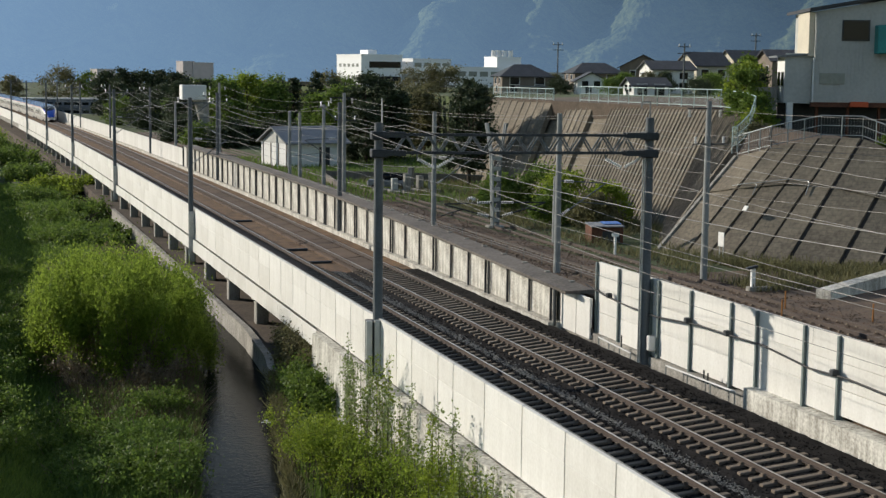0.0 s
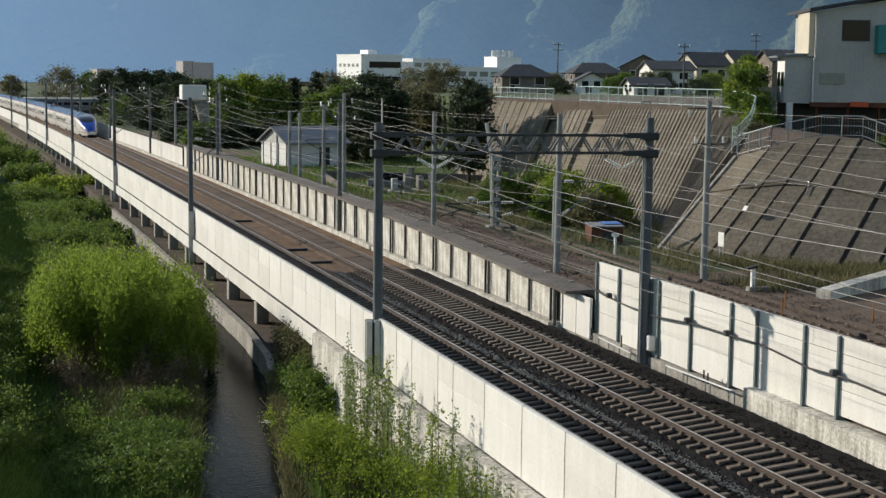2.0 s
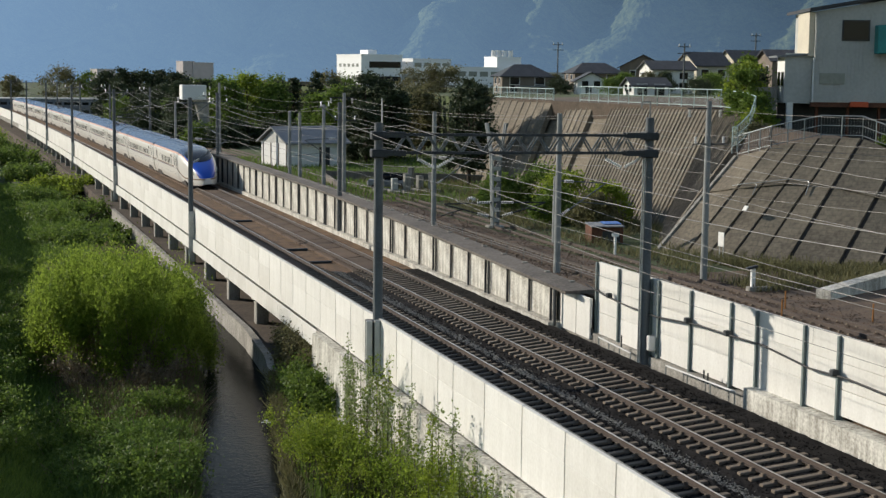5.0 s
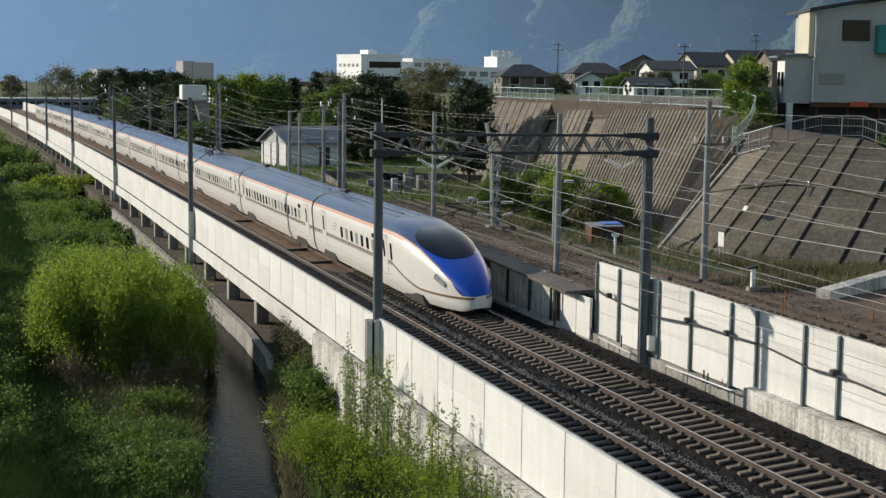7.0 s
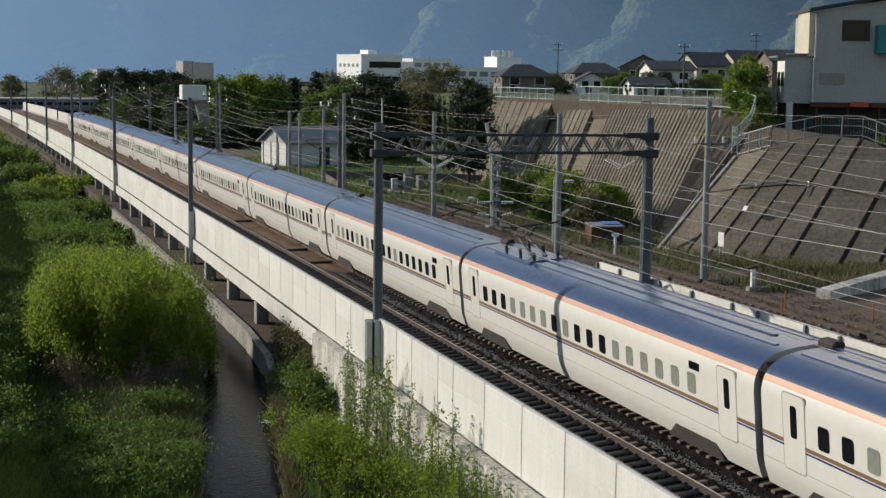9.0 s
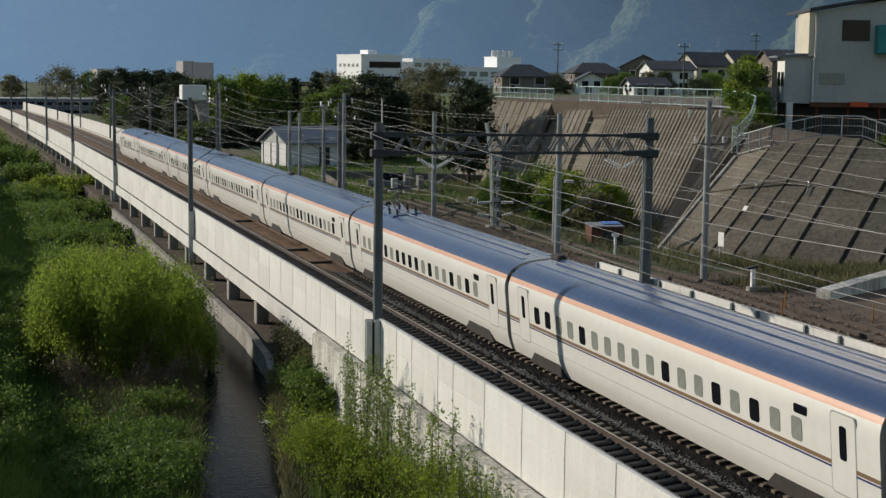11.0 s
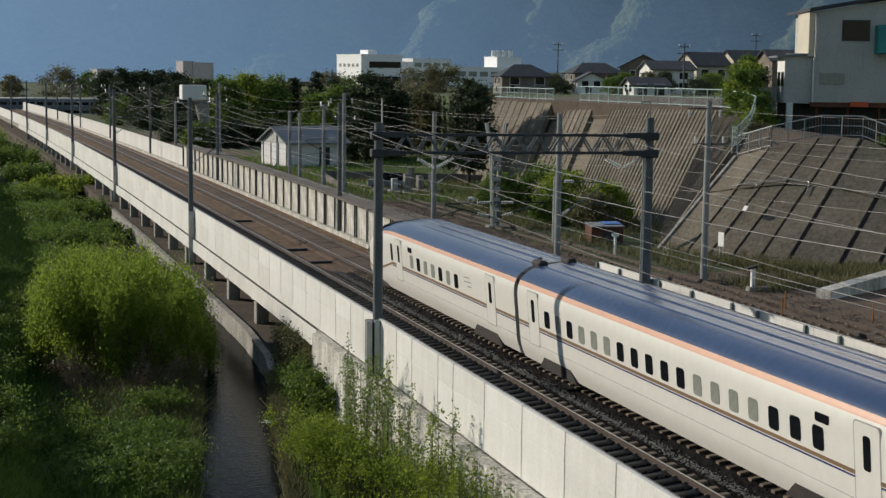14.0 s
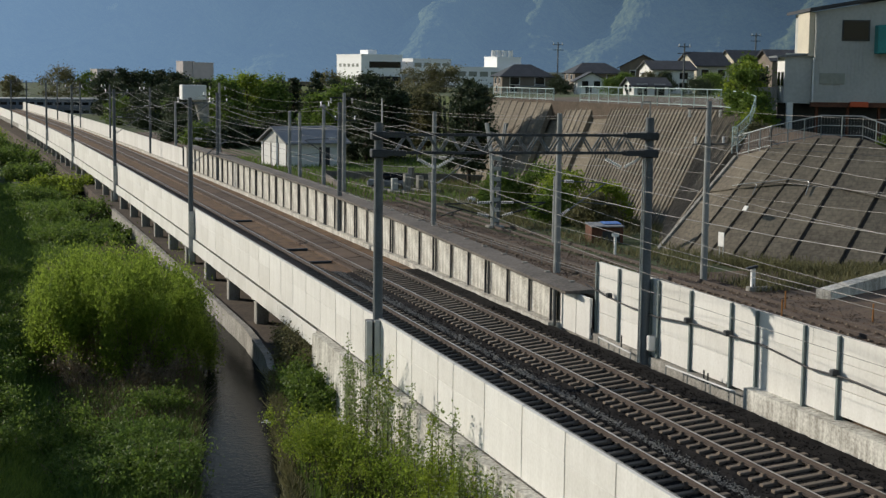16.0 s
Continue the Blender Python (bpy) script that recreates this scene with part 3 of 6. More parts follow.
# dark cable troughs lying across the near track on the viaduct
for y in (84.5, 91.0, 110.0):
    cb = tagged(part("cable_cover", boxed(-0.8, 0.8, -0.14, 0.14, -0.36, -0.22, 0.03), STEEL_DARK), "dark metal cable cover beside the track", "cable cover")
    cb.matrix_world = along(-2.1, y, 0)

# ---- wall beyond the far track ----
WALL_OFF = 3.6
rwall = holder("wall_noise_barrier", Matrix(), "white concrete panel wall with grey-green steel posts", "wall", kind="structure")
posts = [20.5, 23.5, 26.5, 29.5, 32.4, 35.3, 38.23, 40.19, 43.18, 44.95, 47.98, 50.65, 51.3, 54.32, 56.56]


def wall_foot(y):
    return lerp_list(y, [(35, 0.62), (38, 0.5), (43.1, 0.35), (43.3, 0.1), (48, 0.05), (57, -0.2)])


WALL_TOP = 3.06
for a, b in zip(posts, posts[1:]):
    z0 = wall_foot((a + b) / 2)
    h = (WALL_TOP - z0) / 3
    for k in range(3):
        piece("panel", panel_mesh(b - a, round(z0 + h * k, 2), round(z0 + h * (k + 1) - 0.012, 2), 0.12), rwall, along(WALL_OFF + 0.12, a, 0))
bmS = bmesh.new()
box(bmS, -0.11, -0.095, -0.05, 0.05, 0, 1), box(bmS, -0.095, 0.13, -0.025, 0.025, 0, 1), box(bmS, 0.13, 0.145, -0.05, 0.05, 0, 1)
post_mesh = bpy.data.meshes.new("post")
bmS.to_mesh(post_mesh), bmS.free()
post_mesh.materials.append(POST_GREEN)
for y in posts:
    piece("post", post_mesh, rwall, along(WALL_OFF, y, wall_foot(y) - 0.15) @ Matrix.Diagonal((1, 1, WALL_TOP + 0.13 - wall_foot(y), 1)))
bm = bmesh.new()
sweep(bm, [(3.12, -0.7), (3.12, 0.40), (3.8, 0.40), (3.8, -0.7)], 12, 43.2, 3)
part("plinth", bm, CONCRETE_MID, rwall, "streaked concrete plinth")
bm = bmesh.new()
sweep(bm, [(3.4, -0.7), (3.4, -0.02), (3.8, -0.02), (3.8, -0.7)], 43.2, 60.0, 3)
part("plinth", bm, CONCRETE_OLD, rwall, "stained low concrete plinth")
bm = bmesh.new()
sweep(bm, [(3.55, 0), (3.55, 3.2), (3.7, 3.2), (3.7, 0)], -340, 20.5, 20)
part("near_wall", bm, CONCRETE, rwall)

# ---- covered wall further on: panels, posts and the slab roof over them ----
def roof_z(y):
    return lerp_list(y, [(57, 1.62), (66, 1.82), (74, 2.02), (84, 2.22), (92, 2.32), (106, 2.5), (122, 2.55), (460, 2.5)])


# streaked concrete, darker than the open panels: partly painted shade of the slab
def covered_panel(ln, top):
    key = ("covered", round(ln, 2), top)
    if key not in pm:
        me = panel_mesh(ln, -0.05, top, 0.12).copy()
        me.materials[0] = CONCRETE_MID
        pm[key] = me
    return pm[key]


for a, b in ((56.6, 58.1), (58.1, 59.9)):
    piece("panel", panel_mesh(b - a, -0.3, 1.46, 0.12), rwall, along(WALL_OFF - 0.2, a, 0))
cwall = holder("wall_covered", Matrix(), "low white panel wall under a concrete slab", "wall", kind="structure")
ys = [60.13 + 2.93 * i for i in range(40)]
for a, b in zip(ys, ys[1:]):
    h = roof_z((a + b) / 2)
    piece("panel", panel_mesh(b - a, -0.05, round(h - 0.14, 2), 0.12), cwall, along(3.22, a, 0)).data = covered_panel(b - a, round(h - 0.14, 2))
bmS = bmesh.new()
box(bmS, -0.10, 0.0, -0.04, 0.04, -0.3, 2.0)
cpost = bpy.data.meshes.new("post")
bmS.to_mesh(cpost), bmS.free()
cpost.materials.append(STEEL_DARK)
for i, y in enumerate(ys):
    k = (roof_z(y) - 0.12 + 0.3) / 2.3
    for d in ((0.0,) if i % 3 else (-0.25, 0.25)):
        piece("post", cpost, cwall, along(3.06, y + d, 0) @ Matrix.Diagonal((1, 1, (roof_z(y) - 0.13 + 0.3) / 2.3, 1)))
bm = bmesh.new()
sweep(bm, [(2.7, -0.7), (2.7, -0.08), (3.4, -0.08), (3.4, -0.7)], 59.9, 460, 4)
part("plinth", bm, CONCRETE_MID, cwall)
bm = bmesh.new()
sweep(bm, [(2.62, -0.13), (2.62, 0.0), (4.0, 0.02), (4.0, -0.15)], 57.8, 172, 3, lift=roof_z)
part("slab_roof", bm, CONCRETE_DARK, cwall, "dark weathered concrete roof slab")
bmS = bmesh.new()
box(bmS, 0, 0.25, -0.1, 0.1, 0.0, 0.05)
clip = bpy.data.meshes.new("lifting_block")
bmS.to_mesh(clip), bmS.free()
clip.materials.append(CONCRETE_OLD)
y = 60.0
while y < 110:
    piece("lifting_block", clip, cwall, along(3.72, y, roof_z(y) + 0.03))
    y += 2.93
y = 172.0
while y < 330:
    piece("panel", panel_mesh(2.0, -0.05, 2.0, 0.12), cwall, along(3.2, y, 0))
    y += 2.0
bm = bmesh.new()
sweep(bm, [(3.1, -0.3), (3.1, 2.0), (3.25, 2.0), (3.25, -0.3)], 332, 460, 5)
part("far_panels", bm, CONCRETE, cwall)
bm = bmesh.new()
sweep(bm, [(3.36, -0.5), (3.36, 1.55), (3.95, 1.55), (3.95, -0.5)], 60.1, 460, 4)
part("backing", bm, CONCRETE_OLD, cwall)


# ---- the train ----
def section(top, half, bottom, us):
    """Half outline of the body at the shares us of the way from the bottom edge over the side to the roof's crown, as (x, z)."""
    h = top - bottom
    pts = []
    for u in us:
        if u < 0.22:
            k = u / 0.22
            x = half * (0.91 + 0.09 * math.sin(k * math.pi / 2))
            z = bottom + h * 0.22 * k
        elif u < 0.5:
            k = (u - 0.22) / 0.28
            x, z = half, bottom + h * (0.22 + 0.46 * k)
        else:
            k = (u - 0.5) / 0.5 * math.pi / 2
            x = half * math.cos(k) ** 0.62
            z = bottom + h * (0.68 + 0.32 * math.sin(k) ** 0.85)
        pts.append((x, z))
    return pts


TOP, HALF, BOT = 3.65, 1.69, 0.2


def nose_shape(d):
    """Top, half width and bottom at d metres behind the nose's tip."""
    k = min(1.0, d / 9.2)
    top = 0.95 + (TOP - 0.95) * (1 - (1 - k) ** 1.8) ** 0.76
    half = HALF * (0.15 + 0.85 * (1 - (1 - min(1.0, d / 8.0)) ** 2.4) ** 0.62)
    bottom = BOT + 0.03 + 0.16 * max(0.0, 1 - d / 0.8) ** 2
    return top, half, bottom


def line_height(z, top, bottom):
    """How far round the half outline the height z lies, from 0 at the bottom to 1 at the crown."""
    r = min(1.0, max(0.0, (z - bottom) / (top - bottom)))
    if r < 0.22:
        return r
    if r < 0.68:
        return 0.22 + 0.28 * (r - 0.22) / 0.46
    return 0.5 + 0.5 * math.asin(min(1.0, ((r - 0.68) / 0.32) ** (1 / 0.85))) * 2 / math.pi


def car_body(length, nosed):
    """The shell from y = 0 (the end that leads) to y = length; nosed: the front end tapers to the nose."""
    bm = bmesh.new()
    ds = [0.0]
    if nosed:
        ds += [0.03, 0.08, 0.15, 0.24, 0.34, 0.46, 0.6] + [0.75 + 0.15 * i for i in range(62)]
    while ds[-1] < length - 1.3:
        ds.append(ds[-1] + 1.2)
    ds.append(length)
    n, ne = 76, 50
    rings = []
    for d in ds:
        t, hw, b = nose_shape(d) if nosed else (TOP, HALF, BOT)
        edge = 0.68
        if nosed and d < 9.8:
            # the blue hood widens from the windscreen down to the tip
            low = line_height(0.94, t, b)
            edge = max(low, lerp_list(d, [(0, low), (0.5, low + 0.02), (1.2, 0.63), (2.4, 0.70), (4.5, 0.735), (7.0, 0.70), (9.0, 0.68), (10, 0.68)]))
        pts = section(t, hw, b, [edge * i / ne for i in range(ne + 1)] + [edge + (1 - edge) * i / (n - ne) for i in range(1, n - ne + 1)])
        ring = [(-x, z) for x, z in pts] + [(x, z) for x, z in reversed(pts[:-1])]
        rings.append([bm.verts.new((x, d, z)) for x, z in ring])
    k = len(rings[0])
    for d0, d1, a, b in zip(ds, ds[1:], rings, rings[1:]):
        for i in range(k - 1):
            f = bm.faces.new((a[i], b[i], b[i + 1], a[i + 1]))
            q = min(i, k - 2 - i)
            dm = (d0 + d1) / 2
            if q >= ne:
                f.material_index = 2 if nosed and dm < 4.9 else 1
            else:
                f.material_index = 3 if q >= ne - (2 if nosed and dm < 6.5 else 4) and not (nosed and dm < 0.4) else 0
    for ring, back in ((rings[0], True), (rings[-1], False)):
        vs = [bm.verts.new(v.co) for v in ring]
        f = bm.faces.new(vs[::-1] if back else vs)
        f.material_index = 0 if nosed and back else 5
        f.smooth = False
    bm.normal_update()
    c = Vector((0, length / 2, 1.9))
    if sum(1 if f.normal.dot(f.calc_center_median() - c) < 0 else -1 for f in bm.faces) > 0:
        bmesh.ops.reverse_faces(bm, faces=bm.faces)
    return bm


def side_strip(y0, y1, z0, z1, out=0.006, depth=0.02):
    bm = bmesh.new()
    for s in (-1, 1):
        a, b = s * (HALF + out), s * (HALF - depth)
        box(bm, min(a, b), max(a, b), y0, y1, z0, z1)
    return bm


def rounded_plate(w, h, r, t):
    """A plate with round corners in the y-z plane, t thick towards -x."""
    bm = bmesh.new()
    pts = []
    for cy, cz, a0 in ((w / 2 - r, h / 2 - r, 0), (-w / 2 + r, h / 2 - r, 90), (-w / 2 + r, -h / 2 + r, 180), (w / 2 - r, -h / 2 + r, 270)):
        for k in range(4):
            a = radians(a0 + 30 * k)
            pts.append((cy + r * math.cos(a), cz + r * math.sin(a)))
    f = [bm.verts.new((-t, y, z)) for y, z in pts]
    b = [bm.verts.new((t, y, z)) for y, z in pts]
    bm.faces.new(f), bm.faces.new(b[::-1])
    for i in range(len(pts)):
        bm.faces.new((f[i], b[i], b[(i + 1) % len(pts)], f[(i + 1) % len(pts)]))
    bmesh.ops.recalc_face_normals(bm, faces=bm.faces)
    return bm


def plate_mesh(name, w, h, r, t, mat):
    bm = rounded_plate(w, h, r, t)
    me = bpy.data.meshes.new(name)
    bm.to_mesh(me), bm.free()
    me.materials.append(mat)
    return me


WINDOW = plate_mesh("window", 0.50, 0.62, 0.10, 0.010, PANE)
WINDOW_BLIND = plate_mesh("window_blind", 0.50, 0.62, 0.10, 0.010, PANE_PALE)
DOOR_PANE = plate_mesh("door_window", 0.30, 0.85, 0.08, 0.012, PANE)
SMALL_PANE = plate_mesh("sign_window", 0.62, 0.24, 0.05, 0.010, PANE)
bmD = rounded_plate(1.02, 2.0, 0.12, 0.007)
DOOR_LEAF = bpy.data.meshes.new("door")
bmD.to_mesh(DOOR_LEAF), bmD.free()
DOOR_LEAF.materials.append(TRAIN_WHITE)
bmD = rounded_plate(1.10, 2.08, 0.14, 0.003)
DOOR_SEAM = bpy.data.meshes.new("door_seam")
bmD.to_mesh(DOOR_SEAM), bmD.free()
DOOR_SEAM.materials.append(TRAIN_GREY)


def bogie_bm(y):
    bm = bmesh.new()
    box(bm, -1.2, 1.2, y - 1.8, y + 1.8, 0.3, 0.75)
    for s in (-1, 1):
        for d in (-1.25, 1.25):
            rod(bm, (s * 0.72, y + d, 0.43), (s * 0.86, y + d, 0.43), 0.43, n=16)
    return bm


def make_car(kind, seed):
    """kind: lead, tail, middle or pantograph. The car's y runs from the leading end backwards."""
    rng = random.Random(seed)
    nosed = kind in ("lead", "tail")
    ln = 25.65 if nosed else 24.6
    lab = {"lead": "white and blue high-speed train end car with a long pointed nose", "tail": "white and blue high-speed train end car with a long pointed nose",
           "middle": "white high-speed train car with a blue roof and a copper line", "pantograph": "white high-speed train car with a blue roof and a pantograph"}[kind]
    car = holder("train_car", Matrix(), lab, "train car", "cars of the train")
    body = part("body", car_body(ln, nosed), [TRAIN_WHITE, TRAIN_ROOF, TRAIN_BLUE, TRAIN_COPPER, TRAIN_BROWN, TRAIN_GREY], car, smooth=True)
    y0 = 8.4 if nosed else 0.0
    part("stripe", side_strip(y0, ln, 1.60, 1.71), TRAIN_BROWN, car, "brown stripe")
    part("stripe", side_strip(y0, ln, 1.52, 1.57), TRAIN_NAVY, car, "dark blue stripe")
    part("skirt_seam", side_strip(y0, ln, 0.98, 1.0, 0.003), TRAIN_GREY, car)
    doors = [9.6, 22.9] if nosed else [1.5, ln - 1.6]
    for s in (-1, 1):
        for d in doors:
            seam = piece("door_seam", DOOR_SEAM, car, Matrix.Translation((s * (HALF + 0.002), d, 1.95)))
            leaf = piece("door", DOOR_LEAF, car, Matrix.Translation((s * (HALF + 0.003), d, 1.95)))
            piece("door_window", DOOR_PANE, car, Matrix.Translation((s * (HALF + 0.006), d, 2.24)))
        first, last, gap = (11.8, 18.6, 1.12) if nosed else (3.6, ln - 2.8, 1.06)
        y = first
        while y <= last:
            blind = rng.random() < 0.45
            piece("window", WINDOW_BLIND if blind else WINDOW, car, Matrix.Translation((s * (HALF + 0.004), y, 2.12)))
            y += gap
        piece("sign_window", SMALL_PANE, car, Matrix.Translation((s * (HALF + 0.002), first - 0.2, 2.66)))
    if nosed:
        for s in (-1, 1):
            for q, dy, w in ((2.42, 0.0, 0.9), (2.24, 0.12, 1.1), (2.06, 0.3, 0.7)):
                bm = bmesh.new()
                a, b = s * (HALF + 0.003), s * (HALF - 0.01)
                vs = [bm.verts.new((x, 20.0 + dy + y, z)) for x in (a, b) for y, z in ((-w / 2, q), (w / 2, q + 0.05), (w / 2 - 0.25, q + 0.09), (-w / 2 + 0.1, q + 0.06))]
                for f in ((0, 1, 2, 3), (0, 1, 5, 4), (1, 2, 6, 5), (2, 3, 7, 6), (3, 0, 4, 7)):
                    bm.faces.new([vs[i] for i in f])
                bmesh.ops.recalc_face_normals(bm, faces=bm.faces)
                part("emblem", bm, TRAIN_GREY, car, "pale grey emblem shape")
    # roof fairings and cable ducts
    bm = bmesh.new()
    ra = 10.5 if nosed else 0.6
    for s in (-0.55, 0.55):
        box(bm, s - 0.10, s + 0.10, ra, ln - 0.3, 3.56, 3.66, bevel=0.03)
    box(bm, -0.09, 0.09, ra + 1, ln - 1.2, 3.60, 3.69, bevel=0.02)
    for s in (-0.95, 0.95):
        box(bm, s - 0.03, s + 0.03, ra + 0.5, ln - 0.8, 3.40, 3.52, bevel=0.015)
    part("roof_duct", bm, TRAIN_ROOF, car)
    bm = bmesh.new()
    box(bm, -1.60, 1.60, ln - 0.02, ln + 0.42, 0.45, 3.42, bevel=0.22)
    part("gangway", bm, RUBBER, car, "black rubber gangway")
    bm = bmesh.new()
    box(bm, 0.35, 0.75, ln - 0.35, ln + 0.5, 3.5, 3.80, bevel=0.08)
    part("cable_joint", bm, RUBBER, car, "black roof cable joint")
    for y in ((5.2, ln - 3.6) if nosed else (3.6, ln - 3.6)):
        part("bogie", bogie_bm(y), STEEL_DARK, car, "dark steel bogie")
    # solid dark blocks stand for the shade inside the skirt's cut-outs
    for y in ((5.2, ln - 3.6) if nosed else (3.6, ln - 3.6)):
        for s in (-1, 1):
            bm = bmesh.new()
            a, b = s * 1.30, s * (1.655 if not nosed or y > 9 else nose_shape(y - 0.4)[1] * 0.985)
            vs = [bm.verts.new((x, y + q, z)) for x in (a, b) for q, z in ((-1.75, 0.16), (1.75, 0.16), (1.25, 0.60), (-1.25, 0.60))]
            for f in ((0, 1, 2, 3), (4, 5, 6, 7), (0, 1, 5, 4), (1, 2, 6, 5), (2, 3, 7, 6), (3, 0, 4, 7)):
                bm.faces.new([vs[i] for i in f])
            bmesh.ops.recalc_face_normals(bm, faces=bm.faces)
            part("bogie_shade_block", bm, RUBBER, car, "dark block painted as the shaded bogie opening")
    if nosed:
        # windscreen: a patch of the shell lifted a little
        bm = bmesh.new()
        rows = []
        for i in range(23):
            d = 2.5 + 4.1 * i / 22
            t, hw, b = nose_shape(d)
            w = math.sin(math.pi * (0.015 + 0.97 * (i / 22) ** 0.9)) ** 0.62
            span = section(t + 0.02 + 0.10 * math.sin(math.pi * i / 22), hw + 0.01, b, [1 - 0.255 * w * (1 - q / 10) for q in range(11)])
            rows.append([bm.verts.new((-x, d, z)) for x, z in span] + [bm.verts.new((x, d, z)) for x, z in reversed(span[:-1])])
        for a, b in zip(rows, rows[1:]):
            for i in range(len(a) - 1):
                bm.faces.new((a[i], b[i], b[i + 1], a[i + 1]))
        bmesh.ops.recalc_face_normals(bm, faces=bm.faces)
        part("windscreen", bm, PANE, car, "dark curved cab windscreen", smooth=True)
        # the brown line sweeps down round the nose
        bm = bmesh.new()
        for s in (-1, 1):
            prev = None
            for i in range(33):
                d = 0.0 + 8.45 * (i / 32) ** 1.5
                t, hw, b = nose_shape(d)
                k = min(1, d / 8.4)
                z = 0.80 + 0.805 * max(0.0, (d - 4.0) / 4.4) ** 1.4 if d > 4 else 0.80
                h = t - b
                u = (z - b) / h
                x = hw if u > 0.22 else hw * (0.91 + 0.09 * math.sin(u / 0.22 * math.pi / 2))
                if u > 0.68:
                    q = math.asin(min(1, ((u - 0.68) / 0.32) ** (1 / 0.85)))
                    x = hw * math.cos(q) ** 0.62
                e = [bm.verts.new((s * (x + o), d, z + w)) for o, w in ((-0.03, 0), (0.012, 0), (0.012, 0.11), (-0.03, 0.11))]
                if prev:
                    for j in range(4):
                        bm.faces.new((prev[j], e[j], e[(j + 1) % 4], prev[(j + 1) % 4]))
                prev = e
        bmesh.ops.recalc_face_normals(bm, faces=bm.faces)
        part("nose_stripe", bm, TRAIN_BROWN, car, "brown stripe round the nose")
        for s in (-1, 1):
            t, hw, b = nose_shape(2.2)
            lamp = part("headlight", boxed(-0.05, 0.05, -0.5, 0.5, -0.13, 0.13, 0.05), PANE_PALE, car, "clear slanted headlight")
            lamp.matrix_basis = Matrix.Translation((s * (hw * 0.985), 2.0, b + (t - b) * 0.64)) @ Matrix.Rotation(radians(-16 * s), 4, "Z") @ Matrix.Rotation(radians(22), 4, "X") @ Matrix.Rotation(radians(-14 * s), 4, "Y")
            for d in (8.35,):
                piece("door_window", DOOR_PANE, car, Matrix.Translation((s * (HALF + 0.004), d, 2.2)))
    if kind == "pantograph":
        bm = bmesh.new()
        box(bm, -0.85, 0.85, 18.6, 22.6, 3.5, 3.70, bevel=0.08)
        part("pantograph_tray", bm, TRAIN_ROOF, car, "blue tray under the pantograph")
        bm = bmesh.new()
        for s in (-0.3, 0.3):
            rod(bm, (s, 19.6, 3.7), (s * 0.6, 21.2, 4.25), 0.05, n=6), rod(bm, (s * 0.6, 21.2, 4.25), (0, 19.7, 4.95), 0.035, n=6)
        rod(bm, (-0.95, 19.7, 4.98), (0.95, 19.7, 4.98), 0.04, n=6)
        for q in (18.9, 20.4, 22.0):
            rod(bm, (-0.5, q, 3.68), (-0.5, q, 4.0), 0.07, n=8), rod(bm, (0.5, q, 3.68), (0.5, q, 4.0), 0.07, n=8)
        part("pantograph", bm, STEEL_DARK, car, "dark folding pantograph arm")
    return car


cars = [make_car("lead", 1)] + [make_car("pantograph" if i in (2, 6) else "middle", 2 + i) for i in range(1, 11)] + [make_car("tail", 40)]

# ---- the ribbed concrete slopes ----
def slope_face(name, foot, top, rib_every, rib, label, g=0.03):
    """A sloping wall between a foot line and a top line, in panels parted by ribs that run up the slope."""
    ob = holder(name, Matrix(), label, "retaining slope", kind="structure")
    seg = []
    for (f0, f1), (t0, t1) in zip(zip(foot, foot[1:]), zip(top, top[1:])):
        n = max(1, round((Vector(f1) - Vector(f0)).length * 0.5 / rib_every + (Vector(t1) - Vector(t0)).length * 0.5 / rib_every))
        seg += [(Vector(f0).lerp(Vector(f1), i / n), Vector(t0).lerp(Vector(t1), i / n)) for i in range(n)]
    seg.append((Vector(foot[-1]), Vector(top[-1])))
    for (fa, ta), (fb, tb) in zip(seg, seg[1:]):
        nrm = (fb - fa).cross(ta - fa).normalized()
        if nrm.z < 0:
            nrm = -nrm
        bm = bmesh.new()
        rows = 4
        grid = [[bm.verts.new((fa.lerp(ta, r / rows)).lerp(fb.lerp(tb, r / rows), g + (1 - 2 * g) * c) + nrm * (0.05 * noise.noise(fa * 1.7 + Vector((r, c, 0))))) for c in (0, 1)] for r in range(rows + 1)]
        low = [bm.verts.new(v.co - nrm * 0.4) for row in grid for v in row]
        for r in range(rows):
            bm.faces.new((grid[r][0], grid[r][1], grid[r + 1][1], grid[r + 1][0]))
        for r in range(rows):
            bm.faces.new((grid[r][0], grid[r + 1][0], low[2 * r + 2], low[2 * r])), bm.faces.new((grid[r + 1][1], grid[r][1], low[2 * r + 1], low[2 * r + 3]))
        bm.faces.new((grid[rows][0], grid[rows][1], low[2 * rows + 1], low[2 * rows]))
        part("panel", bm, SLOPE_STONE, ob)
        bm = bmesh.new()
        w = (fb - fa).normalized() * rib[0]
        a0, a1, b0, b1 = fa - w / 2, fa + w / 2, ta - w / 2, ta + w / 2
        vs = [bm.verts.new(p + nrm * k) for k in (rib[1], -0.3) for p in (a0, a1, b1, b0)]
        for f in ((0, 1, 2, 3), (0, 4, 5, 1), (1, 5, 6, 2), (2, 6, 7, 3), (3, 7, 4, 0)):
            bm.faces.new([vs[k] for k in f])
        part("rib", bm, rib[2], ob)
    # backing behind the joints
    bm = bmesh.new()
    for (fa, ta), (fb, tb) in zip(seg, seg[1:]):
        d = Vector((0, 0, -0.22))
        bm.faces.new([bm.verts.new(p + d) for p in (fa, fb, tb, ta)])
    part("backing", bm, GROOVE, ob)
    return ob


